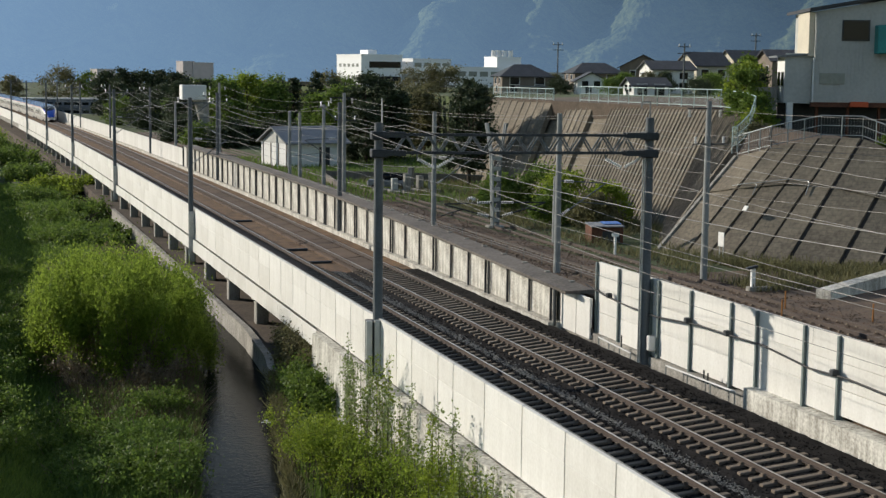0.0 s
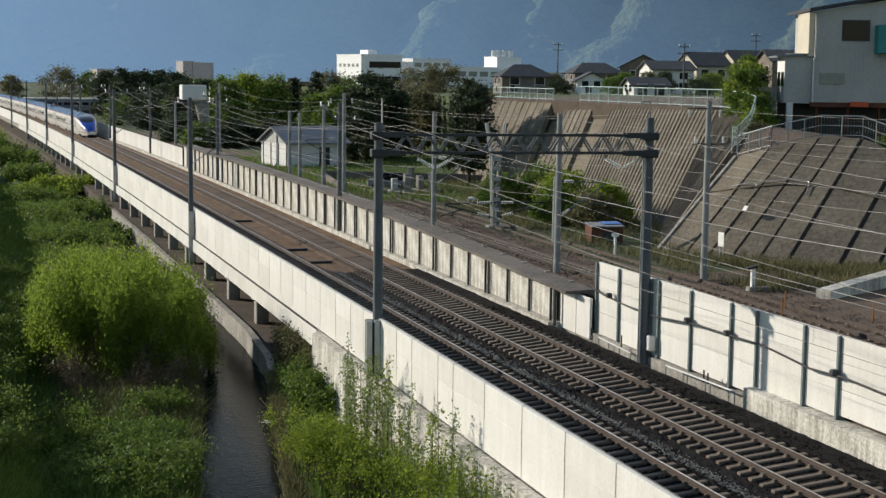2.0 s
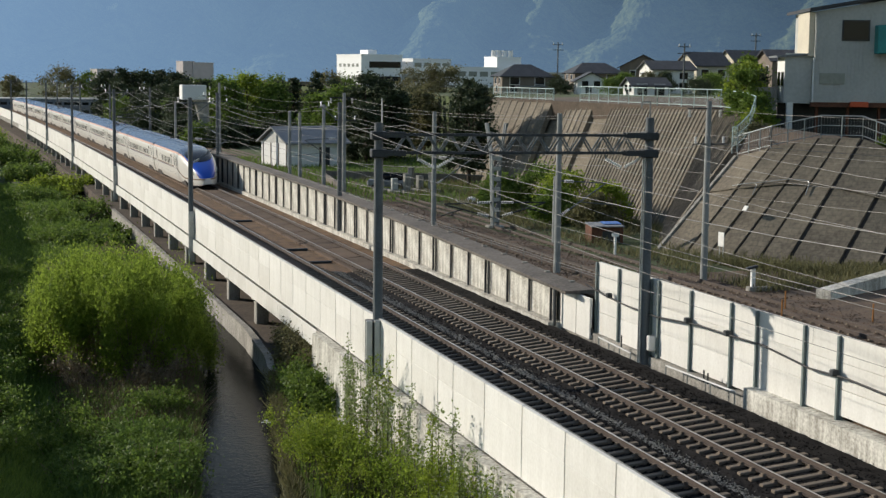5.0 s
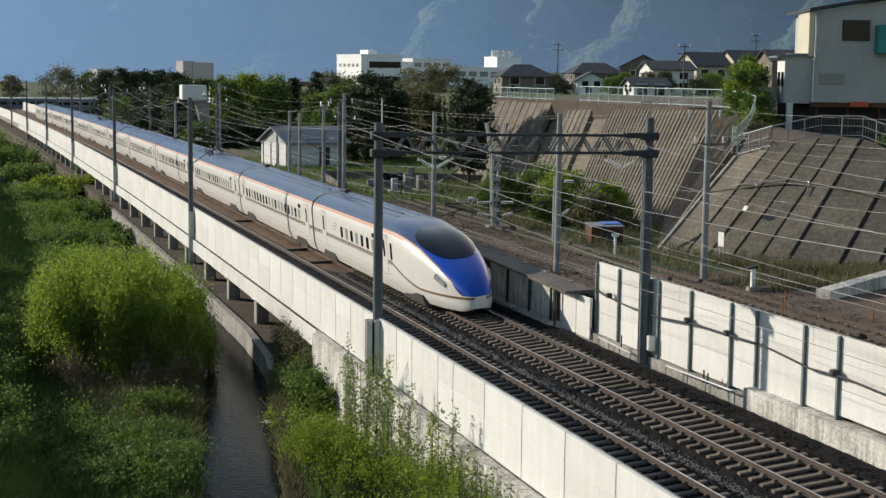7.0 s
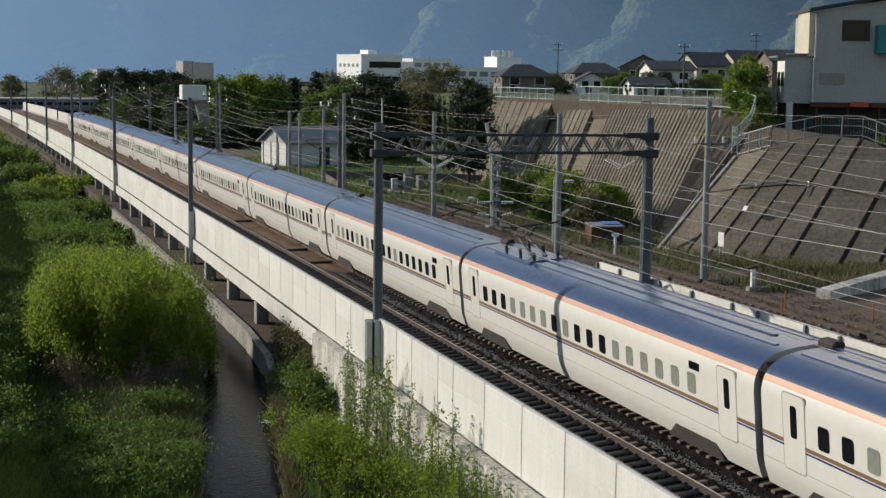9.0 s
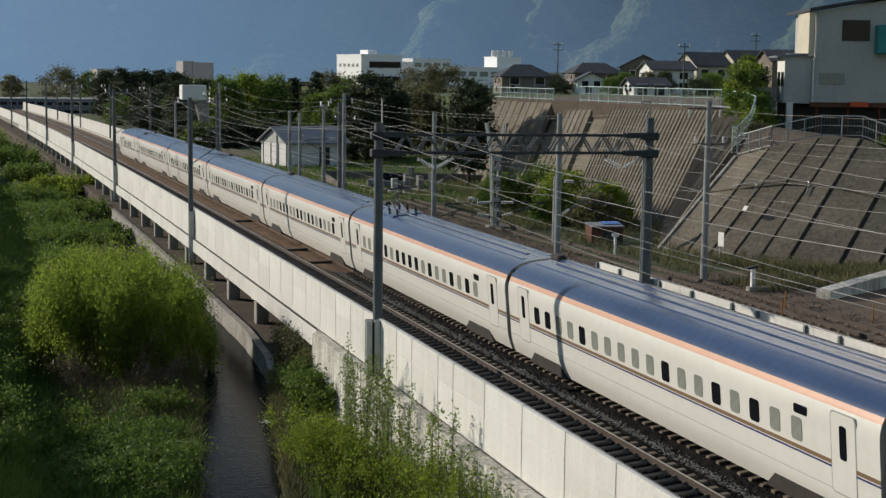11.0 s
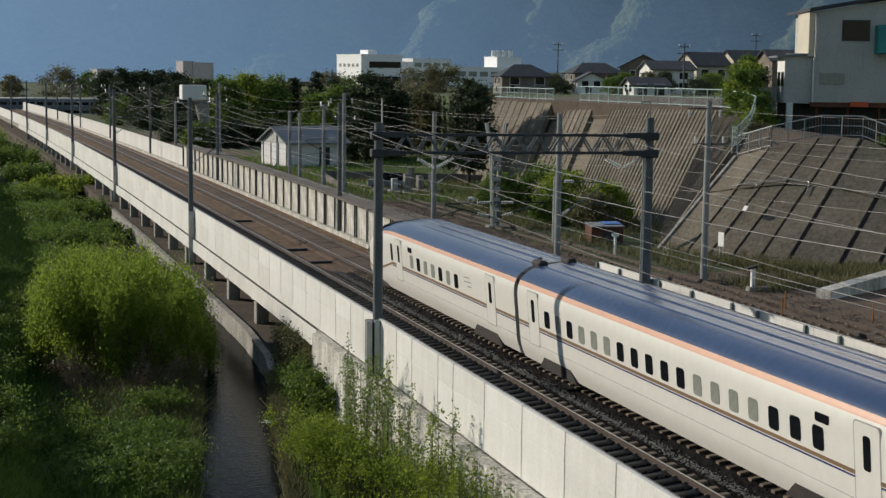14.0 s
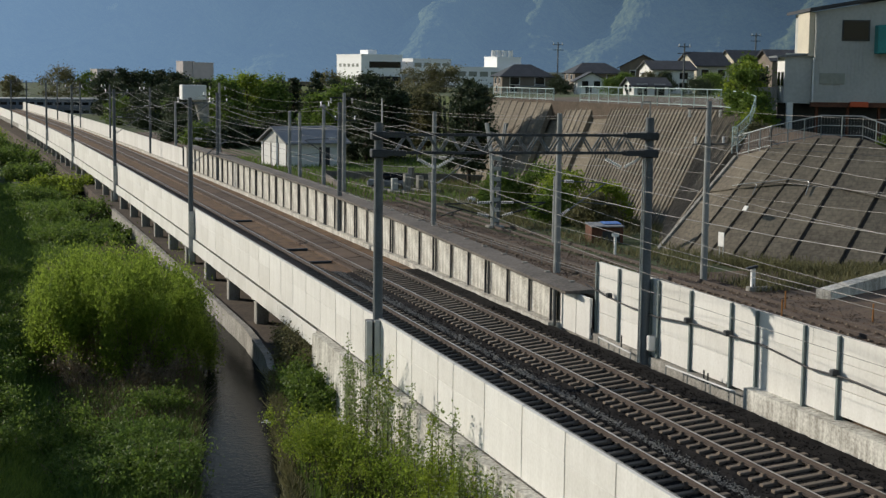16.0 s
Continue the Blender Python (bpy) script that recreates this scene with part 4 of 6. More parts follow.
ZT = 8.95
slope_face("slope_wall_a", [(20.2, 129, 1.3), (20.3, 112.6, 1.3)], [(24.2, 131, ZT), (24.2, 114.5, ZT)], 1.6, (0.16, 0.05, SLOPE_RIB), "dark concrete retaining slope with raised ribs")
slope_face("slope_wall_b", [(20.5, 109.9, 1.3), (20.6, 104.9, 1.3)], [(24.6, 111.6, ZT), (24.6, 106.5, ZT)], 1.1, (0.16, 0.06, SLOPE_RIB), "dark concrete retaining slope with raised ribs")
slope_face("slope_wall_c", [(20.6, 101.2, 1.3), (19.8, 84.4, 1.3), (14.3, 73.4, 1.3)], [(24.7, 103, ZT), (24.6, 86, ZT), (23.6, 79.5, 8.6)], 0.56, (0.11, 0.07, SLOPE_RIB), "dark concrete retaining slope with close raised ribs")
D_FOOT = [(14.1, 73.0, 1.3), (14.5, 70.6, 1.3), (15.65, 67.8, 1.3), (17.5, 65.3, 1.3), (19.3, 63.2, 1.3), (23.0, 59.0, 1.3)]
D_TOP = [(19.6, 74.4, 6.45), (20.3, 71.9, 7.1), (22.4, 70.2, 7.75), (24.0, 68.6, 7.75), (25.2, 66.6, 7.0), (27.8, 62.8, 5.2)]
slope_face("slope_wall_d", D_FOOT, D_TOP, 1.75, (0.26, -0.09, GROOVE), "brown concrete retaining slope with dark joints", g=0.06)


def on_slope_d(u, v, out=0.0):
    """A point of the near slope: u along it in stretches of its foot line, v up it, out from its face."""
    i = min(int(u), len(D_FOOT) - 2)
    f0, f1, t0, t1 = (Vector(p) for p in (D_FOOT[i], D_FOOT[i + 1], D_TOP[i], D_TOP[i + 1]))
    nrm = (f1 - f0).cross(t0 - f0).normalized()
    return f0.lerp(f1, u - i).lerp(t0.lerp(t1, u - i), v) + (nrm if nrm.z > 0 else -nrm) * out


bm = bmesh.new()
bar(bm, on_slope_d(0, 0, 0.05), on_slope_d(0, 1, 0.05), 0.2, 0.16)
tagged(part("slope_edge", bm, CONCRETE_OLD), "pale concrete edge beam of the slope", "edge beam", kind="structure")
for v in (0.62,):
    bm = bmesh.new()
    for i in range(12):
        bar(bm, on_slope_d(0.4 * i, v, 0.0), on_slope_d(min(5.0, 0.4 * i + 0.42), v, 0.0), 0.3, 0.05)
    tagged(part("slope_ledge", bm, SLOPE_STONE), "narrow brown ledge across the slope", "ledge", kind="structure")
for u, far in ((1.35, 0.55), (2.45, 1.1)):
    dp = holder("drain_pipe", Matrix(), "pale thin drain pipe bent down over the slope", "pipe", "drain pipes on the slope")
    bm = bmesh.new()
    rod(bm, on_slope_d(u - far, 0.64, 0.10), on_slope_d(u - far * 0.4, 0.645, 0.10), 0.022, n=6), rod(bm, on_slope_d(u - far * 0.4, 0.645, 0.10), on_slope_d(u, 0.64, 0.11), 0.022, n=6)
    part("pipe", bm, GALV, dp)
    bm = bmesh.new()
    rod(bm, on_slope_d(u, 0.64, 0.11), on_slope_d(u + 0.06, 0.62, 0.09), 0.026, n=6), rod(bm, on_slope_d(u + 0.06, 0.62, 0.09), on_slope_d(u + 0.14, 0.53, 0.08), 0.026, n=6)
    part("bend", bm, GALV, dp)

# recessed concrete behind the three far slopes
bm = bmesh.new()
for f in (((20.6, 129, 1.2), (20.8, 110, 1.2), (25.0, 112, ZT - 0.1), (24.7, 131, ZT - 0.1)), ((20.8, 110, 1.2), (21.2, 94, 1.2), (25.0, 96, ZT - 0.1), (25.0, 112, ZT - 0.1))):
    bm.faces.new([bm.verts.new(v) for v in f])
tagged(part("slope_recess", bm, SLOPE_STONE), "dark recessed concrete between the slopes", "retaining slope", kind="structure")

# terrace on top of the slopes
bm = bmesh.new()
for a in ([(24.1, 131.2, ZT), (24.1, 114.5, ZT), (24.5, 100, ZT), (24.5, 86, ZT), (23.5, 79.5, 8.6), (26.2, 83.2, 8.5), (28.4, 86.6, 8.5), (60, 87, 9.2), (140, 87, 10), (140, 134, 10)],
          [(x + 0.1, y + 0.1, z - 0.06) for x, y, z in D_TOP] + [(40, 66, 5.6), (44, 88, 6.6), (28.6, 88, 6.6), (26.4, 83.4, 7.0), (23.4, 79.6, 8.2)]):
    top = [bm.verts.new(v) for v in a]
    low = [bm.verts.new((x, y, 0)) for x, y, z in a]
    bm.faces.new(top)
    for i in range(len(a)):
        bm.faces.new((top[i], low[i], low[(i + 1) % len(a)], top[(i + 1) % len(a)]))
bmesh.ops.triangulate(bm, faces=bm.faces)
bmesh.ops.recalc_face_normals(bm, faces=bm.faces)
tagged(part("terrace_ground", bm, EARTH), "earth terrace above the retaining slopes", "ground", kind="structure")


# ---- overhead line over the fast tracks ----
def wire(name, pts, r, mat, label, sag=0.0, category="wire"):
    """A wire hung from point to point, each span sagging by sag metres at 50 m."""
    cu = bpy.data.curves.new(name, "CURVE")
    cu.dimensions, cu.bevel_depth, cu.bevel_resolution = "3D", r, 1
    out = []
    for a, b in zip(pts, pts[1:]):
        a, b = Vector(a), Vector(b)
        s = sag * ((b - a).length / 50) ** 2
        n = 10 if sag else 1
        out += [a.lerp(b, i / n) - Vector((0, 0, 4 * s * (i / n) * (1 - i / n))) for i in range(n)]
    out.append(Vector(pts[-1]))
    sp = cu.splines.new("POLY")
    sp.points.add(len(out) - 1)
    for p, q in zip(sp.points, out):
        p.co = (*q, 1)
    cu.materials.append(mat)
    return tagged(new(name, cu), label, category)


def insulator_bm(a, b, r=0.055, n=7):
    bm = bmesh.new()
    a, b = Vector(a), Vector(b)
    rod(bm, a, b, r * 0.35, n=6)
    for i in range(n):
        c = a.lerp(b, (i + 0.5) / n)
        d = (b - a).normalized() * 0.02
        rod(bm, c - d, c + d, r, r * 0.8, n=8)
    return bm


SUPPORTS = [52.8, 99.7, 150.7, 203.6, 253.0, 304.0, 355.0]
POLE_L, POLE_R = -7.47, 3.62 - 0.55
gantry = holder("catenary_gantry", along(0, 51.7, 0, -7.5), "grey concrete poles carrying a dark lattice beam over the tracks", "gantry")
XL, XR = -7.3, 3.3
bm = bmesh.new()
rod(bm, (XL, 0, -0.9), (XL, 0, 9.1), 0.2, 0.165, 16)
part("pole", bm, POLE, gantry, "grey concrete pole", smooth=False)
bm = bmesh.new()
rod(bm, (XR, 0, -0.6), (XR, 0, 9.35), 0.2, 0.165, 16)
part("pole", bm, POLE, gantry, "grey concrete pole")
part("pole_bracket", boxed(XL - 0.5, XL - 0.27, -0.5, -0.3, -0.85, 1.66, 0.02), GREY_WALL, gantry, "grey steel bracket at the parapet")
part("pole_bracket", boxed(XL - 0.18, XL + 0.03, -0.5, -0.3, -0.85, 1.68, 0.02), GREY_WALL, gantry, "grey steel bracket at the parapet")
# plate added to join the brackets and keep the gap between them dark
part("added_gap_plate", boxed(XL - 0.46, XL + 0.05, -0.3, 0.24, -0.87, 1.62, 0.02), STEEL_DARK, gantry, "dark plate added in the gap behind the brackets")
for z in (7.98, 8.66):
    bm = bmesh.new()
    for q in (-0.22, 0.22):
        bar(bm, (XL - 0.2, q, z), (XR + 0.2, q, z), 0.09, 0.09)
    part("chord", bm, STEEL_DARK, gantry)
n = 22
for i in range(n):
    bm = bmesh.new()
    x0, x1 = XL + 0.6 + (XR - XL - 1.2) * i / n, XL + 0.6 + (XR - XL - 1.2) * (i + 1) / n
    for q in (-0.22, 0.22):
        a, b = ((x0, q, 7.98), (x1, q, 8.66)) if i % 2 == 0 else ((x0, q, 8.66), (x1, q, 7.98))
        bar(bm, a, b, 0.055)
    part("lattice_bar", bm, STEEL, gantry)
for X, s in ((XL, 1), (XR, -1)):
    for z in (7.95, 8.62):
        part("collar", boxed(X - 0.3, X + 0.3, -0.3, 0.3, z - 0.14, z + 0.16, 0.03), STEEL_DARK, gantry, "dark steel pole collar")
    for q in (-0.22, 0.22):
        for z in (7.97, 8.66):
            part("haunch", bar(bmesh.new(), (X + s * 0.2, q, z), (X + s * 1.0, q, z), 0.14, 0.2), STEEL_DARK, gantry)
bm = bmesh.new()
rod(bm, (XL + 0.12, 0, 9.0), (XL + 0.12, 0, 10.0), 0.03, n=6)
part("rod", bm, GALV, gantry)
bm = bmesh.new()
rod(bm, (XR, 0, 9.3), (XR, 0, 9.95), 0.03, n=6), rod(bm, (XR, 0, 9.95), (XR - 0.35, 0, 9.95), 0.03, n=6), rod(bm, (XR - 0.35, 0, 9.95), (XR - 0.35, 0, 9.7), 0.03, n=6)
part("rod", bm, STEEL, gantry)
for c in (-5.13, 2.25):
    for a, b in (((c - 0.7, 0, 7.75), (c - 0.05, 0, 7.42)), ((c + 0.7, 0, 7.78), (c + 0.05, 0, 7.42))):
        part("insulator", insulator_bm(a, b, 0.075, 8), PORCELAIN, gantry, "pale ribbed insulator string")
    bm = bmesh.new()
    rod(bm, (c - 0.7, 0, 7.75), (c - 0.7, 0, 8.0), 0.03, n=6), rod(bm, (c + 0.7, 0, 7.78), (c + 0.7, 0, 8.0), 0.03, n=6)
    part("hanger", bm, STEEL, gantry)
part("junction_box", boxed(XR + 0.02, XR + 0.32, -0.55, -0.22, 0.25, 0.85, 0.03), PORCELAIN, gantry, "small white junction box")
bm = bmesh.new()
for q in (-0.1, 0.12):
    rod(bm, (XR - 0.2, q, -0.5), (XR - 0.19, q, 7.9), 0.03, n=6)
part("conduit", bm, GALV, gantry)
part("base_plate", boxed(XR - 0.35, XR + 0.35, -0.35, 0.35, -0.75, -0.35, 0.03), CONCRETE_DARK, gantry)


def arm_parts(ob, x, s, z0):
    """A swivelling arm with insulators that holds the wires over a track."""
    bm = bmesh.new()
    rod(bm, (x, 0, z0 + 1.5), (x + s * 2.5, 0, z0 + 1.35), 0.03, n=6), rod(bm, (x, 0, z0 - 0.3), (x + s * 2.5, 0, z0 + 1.35), 0.035, n=6)
    rod(bm, (x + s * 1.1, 0, z0 + 0.45), (x + s * 3.3, 0, z0 + 0.25), 0.025, n=6)
    part("swing_arm", bm, STEEL, ob)
    for a, b in (((x + s * 0.3, 0, z0 + 1.48), (x + s * 0.8, 0, z0 + 1.45)), ((x + s * 0.2, 0, z0 - 0.17), (x + s * 0.6, 0, z0 + 0.1))):
        part("insulator", insulator_bm(a, b, 0.08, 6), PORCELAIN, ob)


def catenary_pole(off, y, top, base, s, label):
    ob = holder("catenary_pole", along(off, y, 0), label, "pole", "overhead line poles")
    bm = bmesh.new()
    rod(bm, (0, 0, base), (0, 0, top), 0.19, 0.15, 12)
    part("shaft", bm, POLE, ob)
    if base < -1:
        part("pole_bracket", boxed(-0.2, 0.2, -0.3, -0.16, base, 1.5, 0.02), GALV, ob, "grey steel bracket")
    bm = bmesh.new()
    bar(bm, (-0.9, 0, top - 0.35), (1.5 * s, 0, top - 0.35), 0.09), bar(bm, (s * 0.1, 0, top - 1.3), (s * 1.3, 0, top - 0.38), 0.06)
    part("crossarm", bm, STEEL, ob)
    for q in (-0.8, 1.35 * s):
        part("insulator", insulator_bm((q, 0, top - 0.3), (q, 0, top + 0.05), 0.07, 4), PORCELAIN, ob)
    arm_parts(ob, 0, s, 5.0)
    return ob


for y in SUPPORTS[1:]:
    catenary_pole(POLE_L, y, 9.25, -1.95, 1, "dark grey concrete overhead line pole at the parapet")
    catenary_pole(3.0, y, 9.0, -0.4, -1, "dark grey concrete overhead line pole beside the track")
spans = [2.0] + SUPPORTS
for c, side in ((TRACKS[0], -1), (TRACKS[1], 1)):
    zig = [c + 0.15 * (-1) ** i for i in range(len(spans))]
    wire("contact_wire", [P(o, y, 5.1) for o, y in zip(zig, spans)], 0.008, WIRE, "thin copper contact wire over the track")
    wire("messenger_wire", [P(o, y, 6.25) for o, y in zip(zig, spans)], 0.009, WIRE, "thin steel messenger wire over the track", 0.75)
    for a, b in zip(spans, spans[1:5]):
        for k in range(1, 8):
            y = a + (b - a) * k / 8
            z = 6.25 - 0.75 * ((b - a) / 50) ** 2 * 4 * (k / 8) * (1 - k / 8)
            if y > 25:
                wire("dropper", [P(c, y, 5.1), P(c, y, z)], 0.004, WIRE, "short vertical dropper wire")
for off, z, sag in ((POLE_L - 0.8, 9.0, 0.9), (POLE_L + 1.35, 9.0, 0.9), (3.8, 8.75, 0.9), (1.6, 8.75, 1.0), (2.25, 7.4, 0.8), (-5.13, 7.4, 0.8)):
    wire("feeder_wire", [P(off, y, z) for y in spans], 0.009, WIRE, "long sagging feeder wire between the poles", sag)

# ---- things fixed to the wall beyond the tracks ----
wire("wall_cable", [P(3.38, y, z) for y, z in ((57.4, 2.0), (55.4, 1.79), (53.4, 1.68), (50.5, 1.66), (47.2, 1.9), (44.9, 1.93), (42.5, 1.98), (39.6, 1.76), (37.6, 1.85), (35.2, 1.77), (30, 1.9))], 0.035, WIRE_DARK,
     "thick black cable along the white wall", 0.0, "cable")
for y, z in ((54.9, 1.85), (51.4, 1.72), (47.9, 1.95), (44.9, 1.98), (38.2, 1.9)):
    cl = tagged(part("cable_clamp", boxed(-0.1, 0.12, -0.12, 0.12, -0.1, 0.1, 0.03), STEEL_DARK), "small dark cable clamp on the wall", "clamp", "cable clamps")
    cl.matrix_world = along(3.36, y, z)
for y0, y1, z0, z1 in ((54.8, 51.7, 0.12, 0.02), (48.6, 43.4, 0.12, 0.22)):
    rl = holder("pipe_rail", Matrix(), "pale steel pipe rail at the foot of the wall", "rail", "pipe rails")
    bm = bmesh.new()
    rod(bm, P(2.9, y0, z0), P(2.9, y1, z1), 0.035, n=8)
    part("pipe", bm, PORCELAIN, rl)
    for k in range(4):
        bm = bmesh.new()
        y = y0 + (y1 - y0) * k / 3
        rod(bm, P(2.9, y, -0.6), P(2.9, y, z0 + (z1 - z0) * k / 3), 0.03, n=6)
        part("pipe_post", bm, GALV, rl)
for y, h in ((53.0, 0.5), (46.0, 0.45), (45.7, 0.4), (56.0, 0.3)):
    bm = bmesh.new()
    rod(bm, (0, 0, 0), (0, 0, h), 0.035, n=6)
    st = tagged(part("cable_stub", bm, STEEL_DARK), "short dark conduit stub on the plinth", "conduit", "conduit stubs")
    st.matrix_world = along(3.1, y, 0.0)

# ---- the old line beyond the wall ----
OLD = 1.4
for k, off in enumerate((6.6, 10.0)):
    t = holder("old_track", Matrix(), "rusty railway track on brown ballast", "track", kind="structure")
    for s in (-0.55, 0.55):
        bm2 = bmesh.new()
        sweep(bm2, [(off + s - 0.035, OLD), (off + s - 0.035, OLD + 0.16), (off + s + 0.035, OLD + 0.16), (off + s + 0.035, OLD)], 20, 240, 4)
        part("rail", bm2, RAIL_STEEL, t)
    y = 36.0
    while y < 110:
        piece("sleeper", sleeper_mesh, t, along(off, y, OLD + 0.17) @ Matrix.Diagonal((0.8, 1, 1, 1)))
        y += 0.65
stones("old_ballast", 8.6, 4.4, 34, 120, 12000, OLD + 0.03, 0.06, BALLAST_BROWN, 11, "brown ballast of the old line")


def old_pole(x, y, h, label, arm=0, beacon=False):
    ob = holder("line_pole", pose(x, y, OLD), label, "pole", "poles of the old line")
    bm = bmesh.new()
    rod(bm, (0, 0, -0.2), (0, 0, h), 0.17, 0.125, 14)
    part("shaft", bm, POLE_PALE, ob)
    if arm:
        bm = bmesh.new()
        bar(bm, (-0.75, 0, h - 2.0), (0.9, 0, h - 2.0), 0.07)
        part("crossarm", bm, STEEL_DARK, ob)
        for q in (-0.65, 0.8):
            part("insulator", insulator_bm((q, 0, h - 1.95), (q, 0, h - 1.65), 0.07, 4), PORCELAIN, ob)
        bm = bmesh.new()
        bar(bm, (-1.1, 0, h - 0.35), (0.7, 0, h - 0.35), 0.06)
        part("crossarm", bm, STEEL_DARK, ob)
        for q in (-1.0, 0.6):
            part("insulator", insulator_bm((q, 0, h - 0.4), (q, 0, h - 0.75), 0.09, 5), PORCELAIN, ob)
    if beacon:
        arm_parts(ob, 0, beacon, 3.0)
    return ob


old_pole(4.87, 65.14, 7.75, "grey concrete pole beside the old line", beacon=1)
old_pole(10.65, 60.96, 8.45, "tall grey concrete pole with two crossarms beside the old line", arm=1)
old_pole(5.03, 86.16, 7.3, "grey concrete pole beside the old line", beacon=1)
old_pole(3.6, 104.06, 8.2, "grey concrete pole beside the old line", arm=1)
old_pole(3.82, 111.8, 7.2, "grey concrete pole beside the old line")
old_pole(3.45, 123.4, 6.4, "grey concrete pole beside the old line")
old_pole(4.05, 122.0, 6.3, "grey concrete pole beside the old line")
old_pole(2.2, 154.7, 8.6, "grey concrete pole beside the old line", arm=1)
old_pole(1.3, 185.0, 6.0, "grey concrete pole beside the old line")
old_pole(9.3, 76.5, 3.9, "thin grey post beside the old line")
old_pole(12.5, 95.0, 3.6, "thin grey post beside the old line")
OLD_TOPS = [(22.0, 20.0, 10.6), (10.65, 60.96, 9.4), (5.03, 86.16, 8.6), (3.6, 104.06, 9.2), (2.2, 154.7, 9.6), (0.5, 230.0, 9.6)]
for d, z, sag in ((0.5, 0.0, 0.8), (0.8, -1.7, 0.9)):
    wire("old_line_wire", [(x + d, y, h + z) for x, y, h in OLD_TOPS], 0.009, WIRE, "sagging pale wire along the old line", sag)
wire("old_line_wire", [(14.5, 22, 7.6), (6.6, 64.6, 7.0), (6.6, 86, 6.8), (5.4, 110, 6.8), (4, 155, 6.8)], 0.009, WIRE, "sagging pale wire along the old line", 0.7)
wire("old_line_wire", [(14.2, 22, 6.4), (6.4, 64.6, 6.0), (6.5, 86, 5.8), (5.3, 110, 5.8), (4, 155, 5.8)], 0.008, WIRE, "sagging pale wire along the old line", 0.2)
wire("old_line_wire", [(12.0, 22, 9.0), (4.9, 65.1, 8.9), (5.0, 86.2, 8.5), (3.6, 104, 8.6)], 0.009, WIRE, "sagging pale wire along the old line", 0.6)
wire("cross_wire", [along(XR, 51.3, 0) @ Vector((0, 0, 7.95)), (10.65, 60.96, 7.9), (24, 58, 7.0)], 0.012, WIRE, "pale wire from the gantry to a pole", 0.3)

# lattice mast
mast = holder("lattice_mast", pose(9.05, 86.0, OLD), "pale steel lattice mast widening towards its top", "mast")
for s in (-1, 1):
    for q in (-1, 1):
        bm = bmesh.new()
        bar(bm, (s * 0.15, q * 0.15, -0.1), (s * 0.30, q * 0.15, 4.6), 0.12), bar(bm, (s * 0.30, q * 0.15, 4.6), (s * 0.65, q * 0.15, 6.6), 0.12)
        # left legs paler than the right: the sunny side is put into their colour
        part("leg", bm, GALV if s < 0 else STEEL, mast)
for k in range(7):
    bm = bmesh.new()
    zb = 0.5 + 0.65 * k
    box(bm, -0.15 - 0.032 * zb, 0.15 + 0.032 * zb, -0.23, -0.215, zb - 0.12, zb + 0.12)
    part("batten_plate", bm, GALV, mast)
for k in range(9):
    bm = bmesh.new()
    z0, z1 = 0.2 + 0.65 * k, 0.85 + 0.65 * k
    s = 1 if k % 2 else -1
    for q in (-0.15, 0.15):
        bar(bm, (-s * (0.14 + 0.033 * z0), q, z0), (s * (0.14 + 0.033 * z1), q, z1), 0.06)
    part("lattice_bar", bm, STEEL, mast)
part("footing", boxed(-0.5, 0.5, -0.4, 0.4, -0.2, 0.15, 0.03), CONCRETE_OLD, mast)
for s, z in ((-1, 3.0), (1, 3.0)):
    bm = bmesh.new()
    rod(bm, (0, 0, 0.6), (s * 3.3, 0, 1.5), 0.05, n=6), rod(bm, (0, 0, 1.6), (s * 3.4, 0, 1.55), 0.045, n=6), rod(bm, (s * 2.2, 0, 1.2), (s * 3.6, 0, 0.8), 0.04, n=6)
    part("swing_arm", bm, STEEL_DARK, mast)
    part("insulator", insulator_bm((s * 0.35, 0, 1.6), (s * 1.25, 0, 1.59), 0.1, 8), PORCELAIN, mast, "pale ribbed insulator")
    part("insulator", insulator_bm((s * 0.45, 0, 0.73), (s * 1.2, 0, 0.93), 0.1, 7), PORCELAIN, mast, "pale ribbed insulator")

# small things of the railway land
sign = holder("notice_board", pose(14.9, 67.2, 1.45, rz=-82), "small white notice board on two posts", "sign")
part("board", boxed(-0.25, 0.25, -0.02, 0.02, 0.75, 1.5, 0.01), WHITE_PAINT, sign)
for q in (-0.15, 0.15):
    bm = bmesh.new()
    rod(bm, (q, 0.03, -0.2), (q, 0.03, 1.1), 0.025, n=6)
    part("post", bm, GALV, sign)
sb = holder("signal_box", pose(11.3, 57.5, OLD), "white post with a dark tilted hood", "signal")
part("post", boxed(-0.09, 0.09, -0.09, 0.09, -0.1, 1.0, 0.02), WHITE_PAINT, sb)
part("hood", boxed(-0.12, 0.42, -0.12, 0.12, 1.0, 1.1, 0.02, m=Matrix.Rotation(radians(-12), 4, "Y")), STEEL_DARK, sb)
part("footing", boxed(-0.25, 0.9, -0.2, 0.2, -0.1, 0.18, 0.03), CONCRETE_OLD, sb)
st = holder("marker_post", pose(10.6, 71.0, OLD), "white forked marker post beside the track", "post")
part("post", boxed(-0.06, 0.06, -0.06, 0.06, -0.1, 1.1, 0.02), WHITE_PAINT, st)
part("plate", boxed(-0.2, 0.2, -0.04, 0.04, 1.0, 1.2, 0.02), WHITE_PAINT, st)
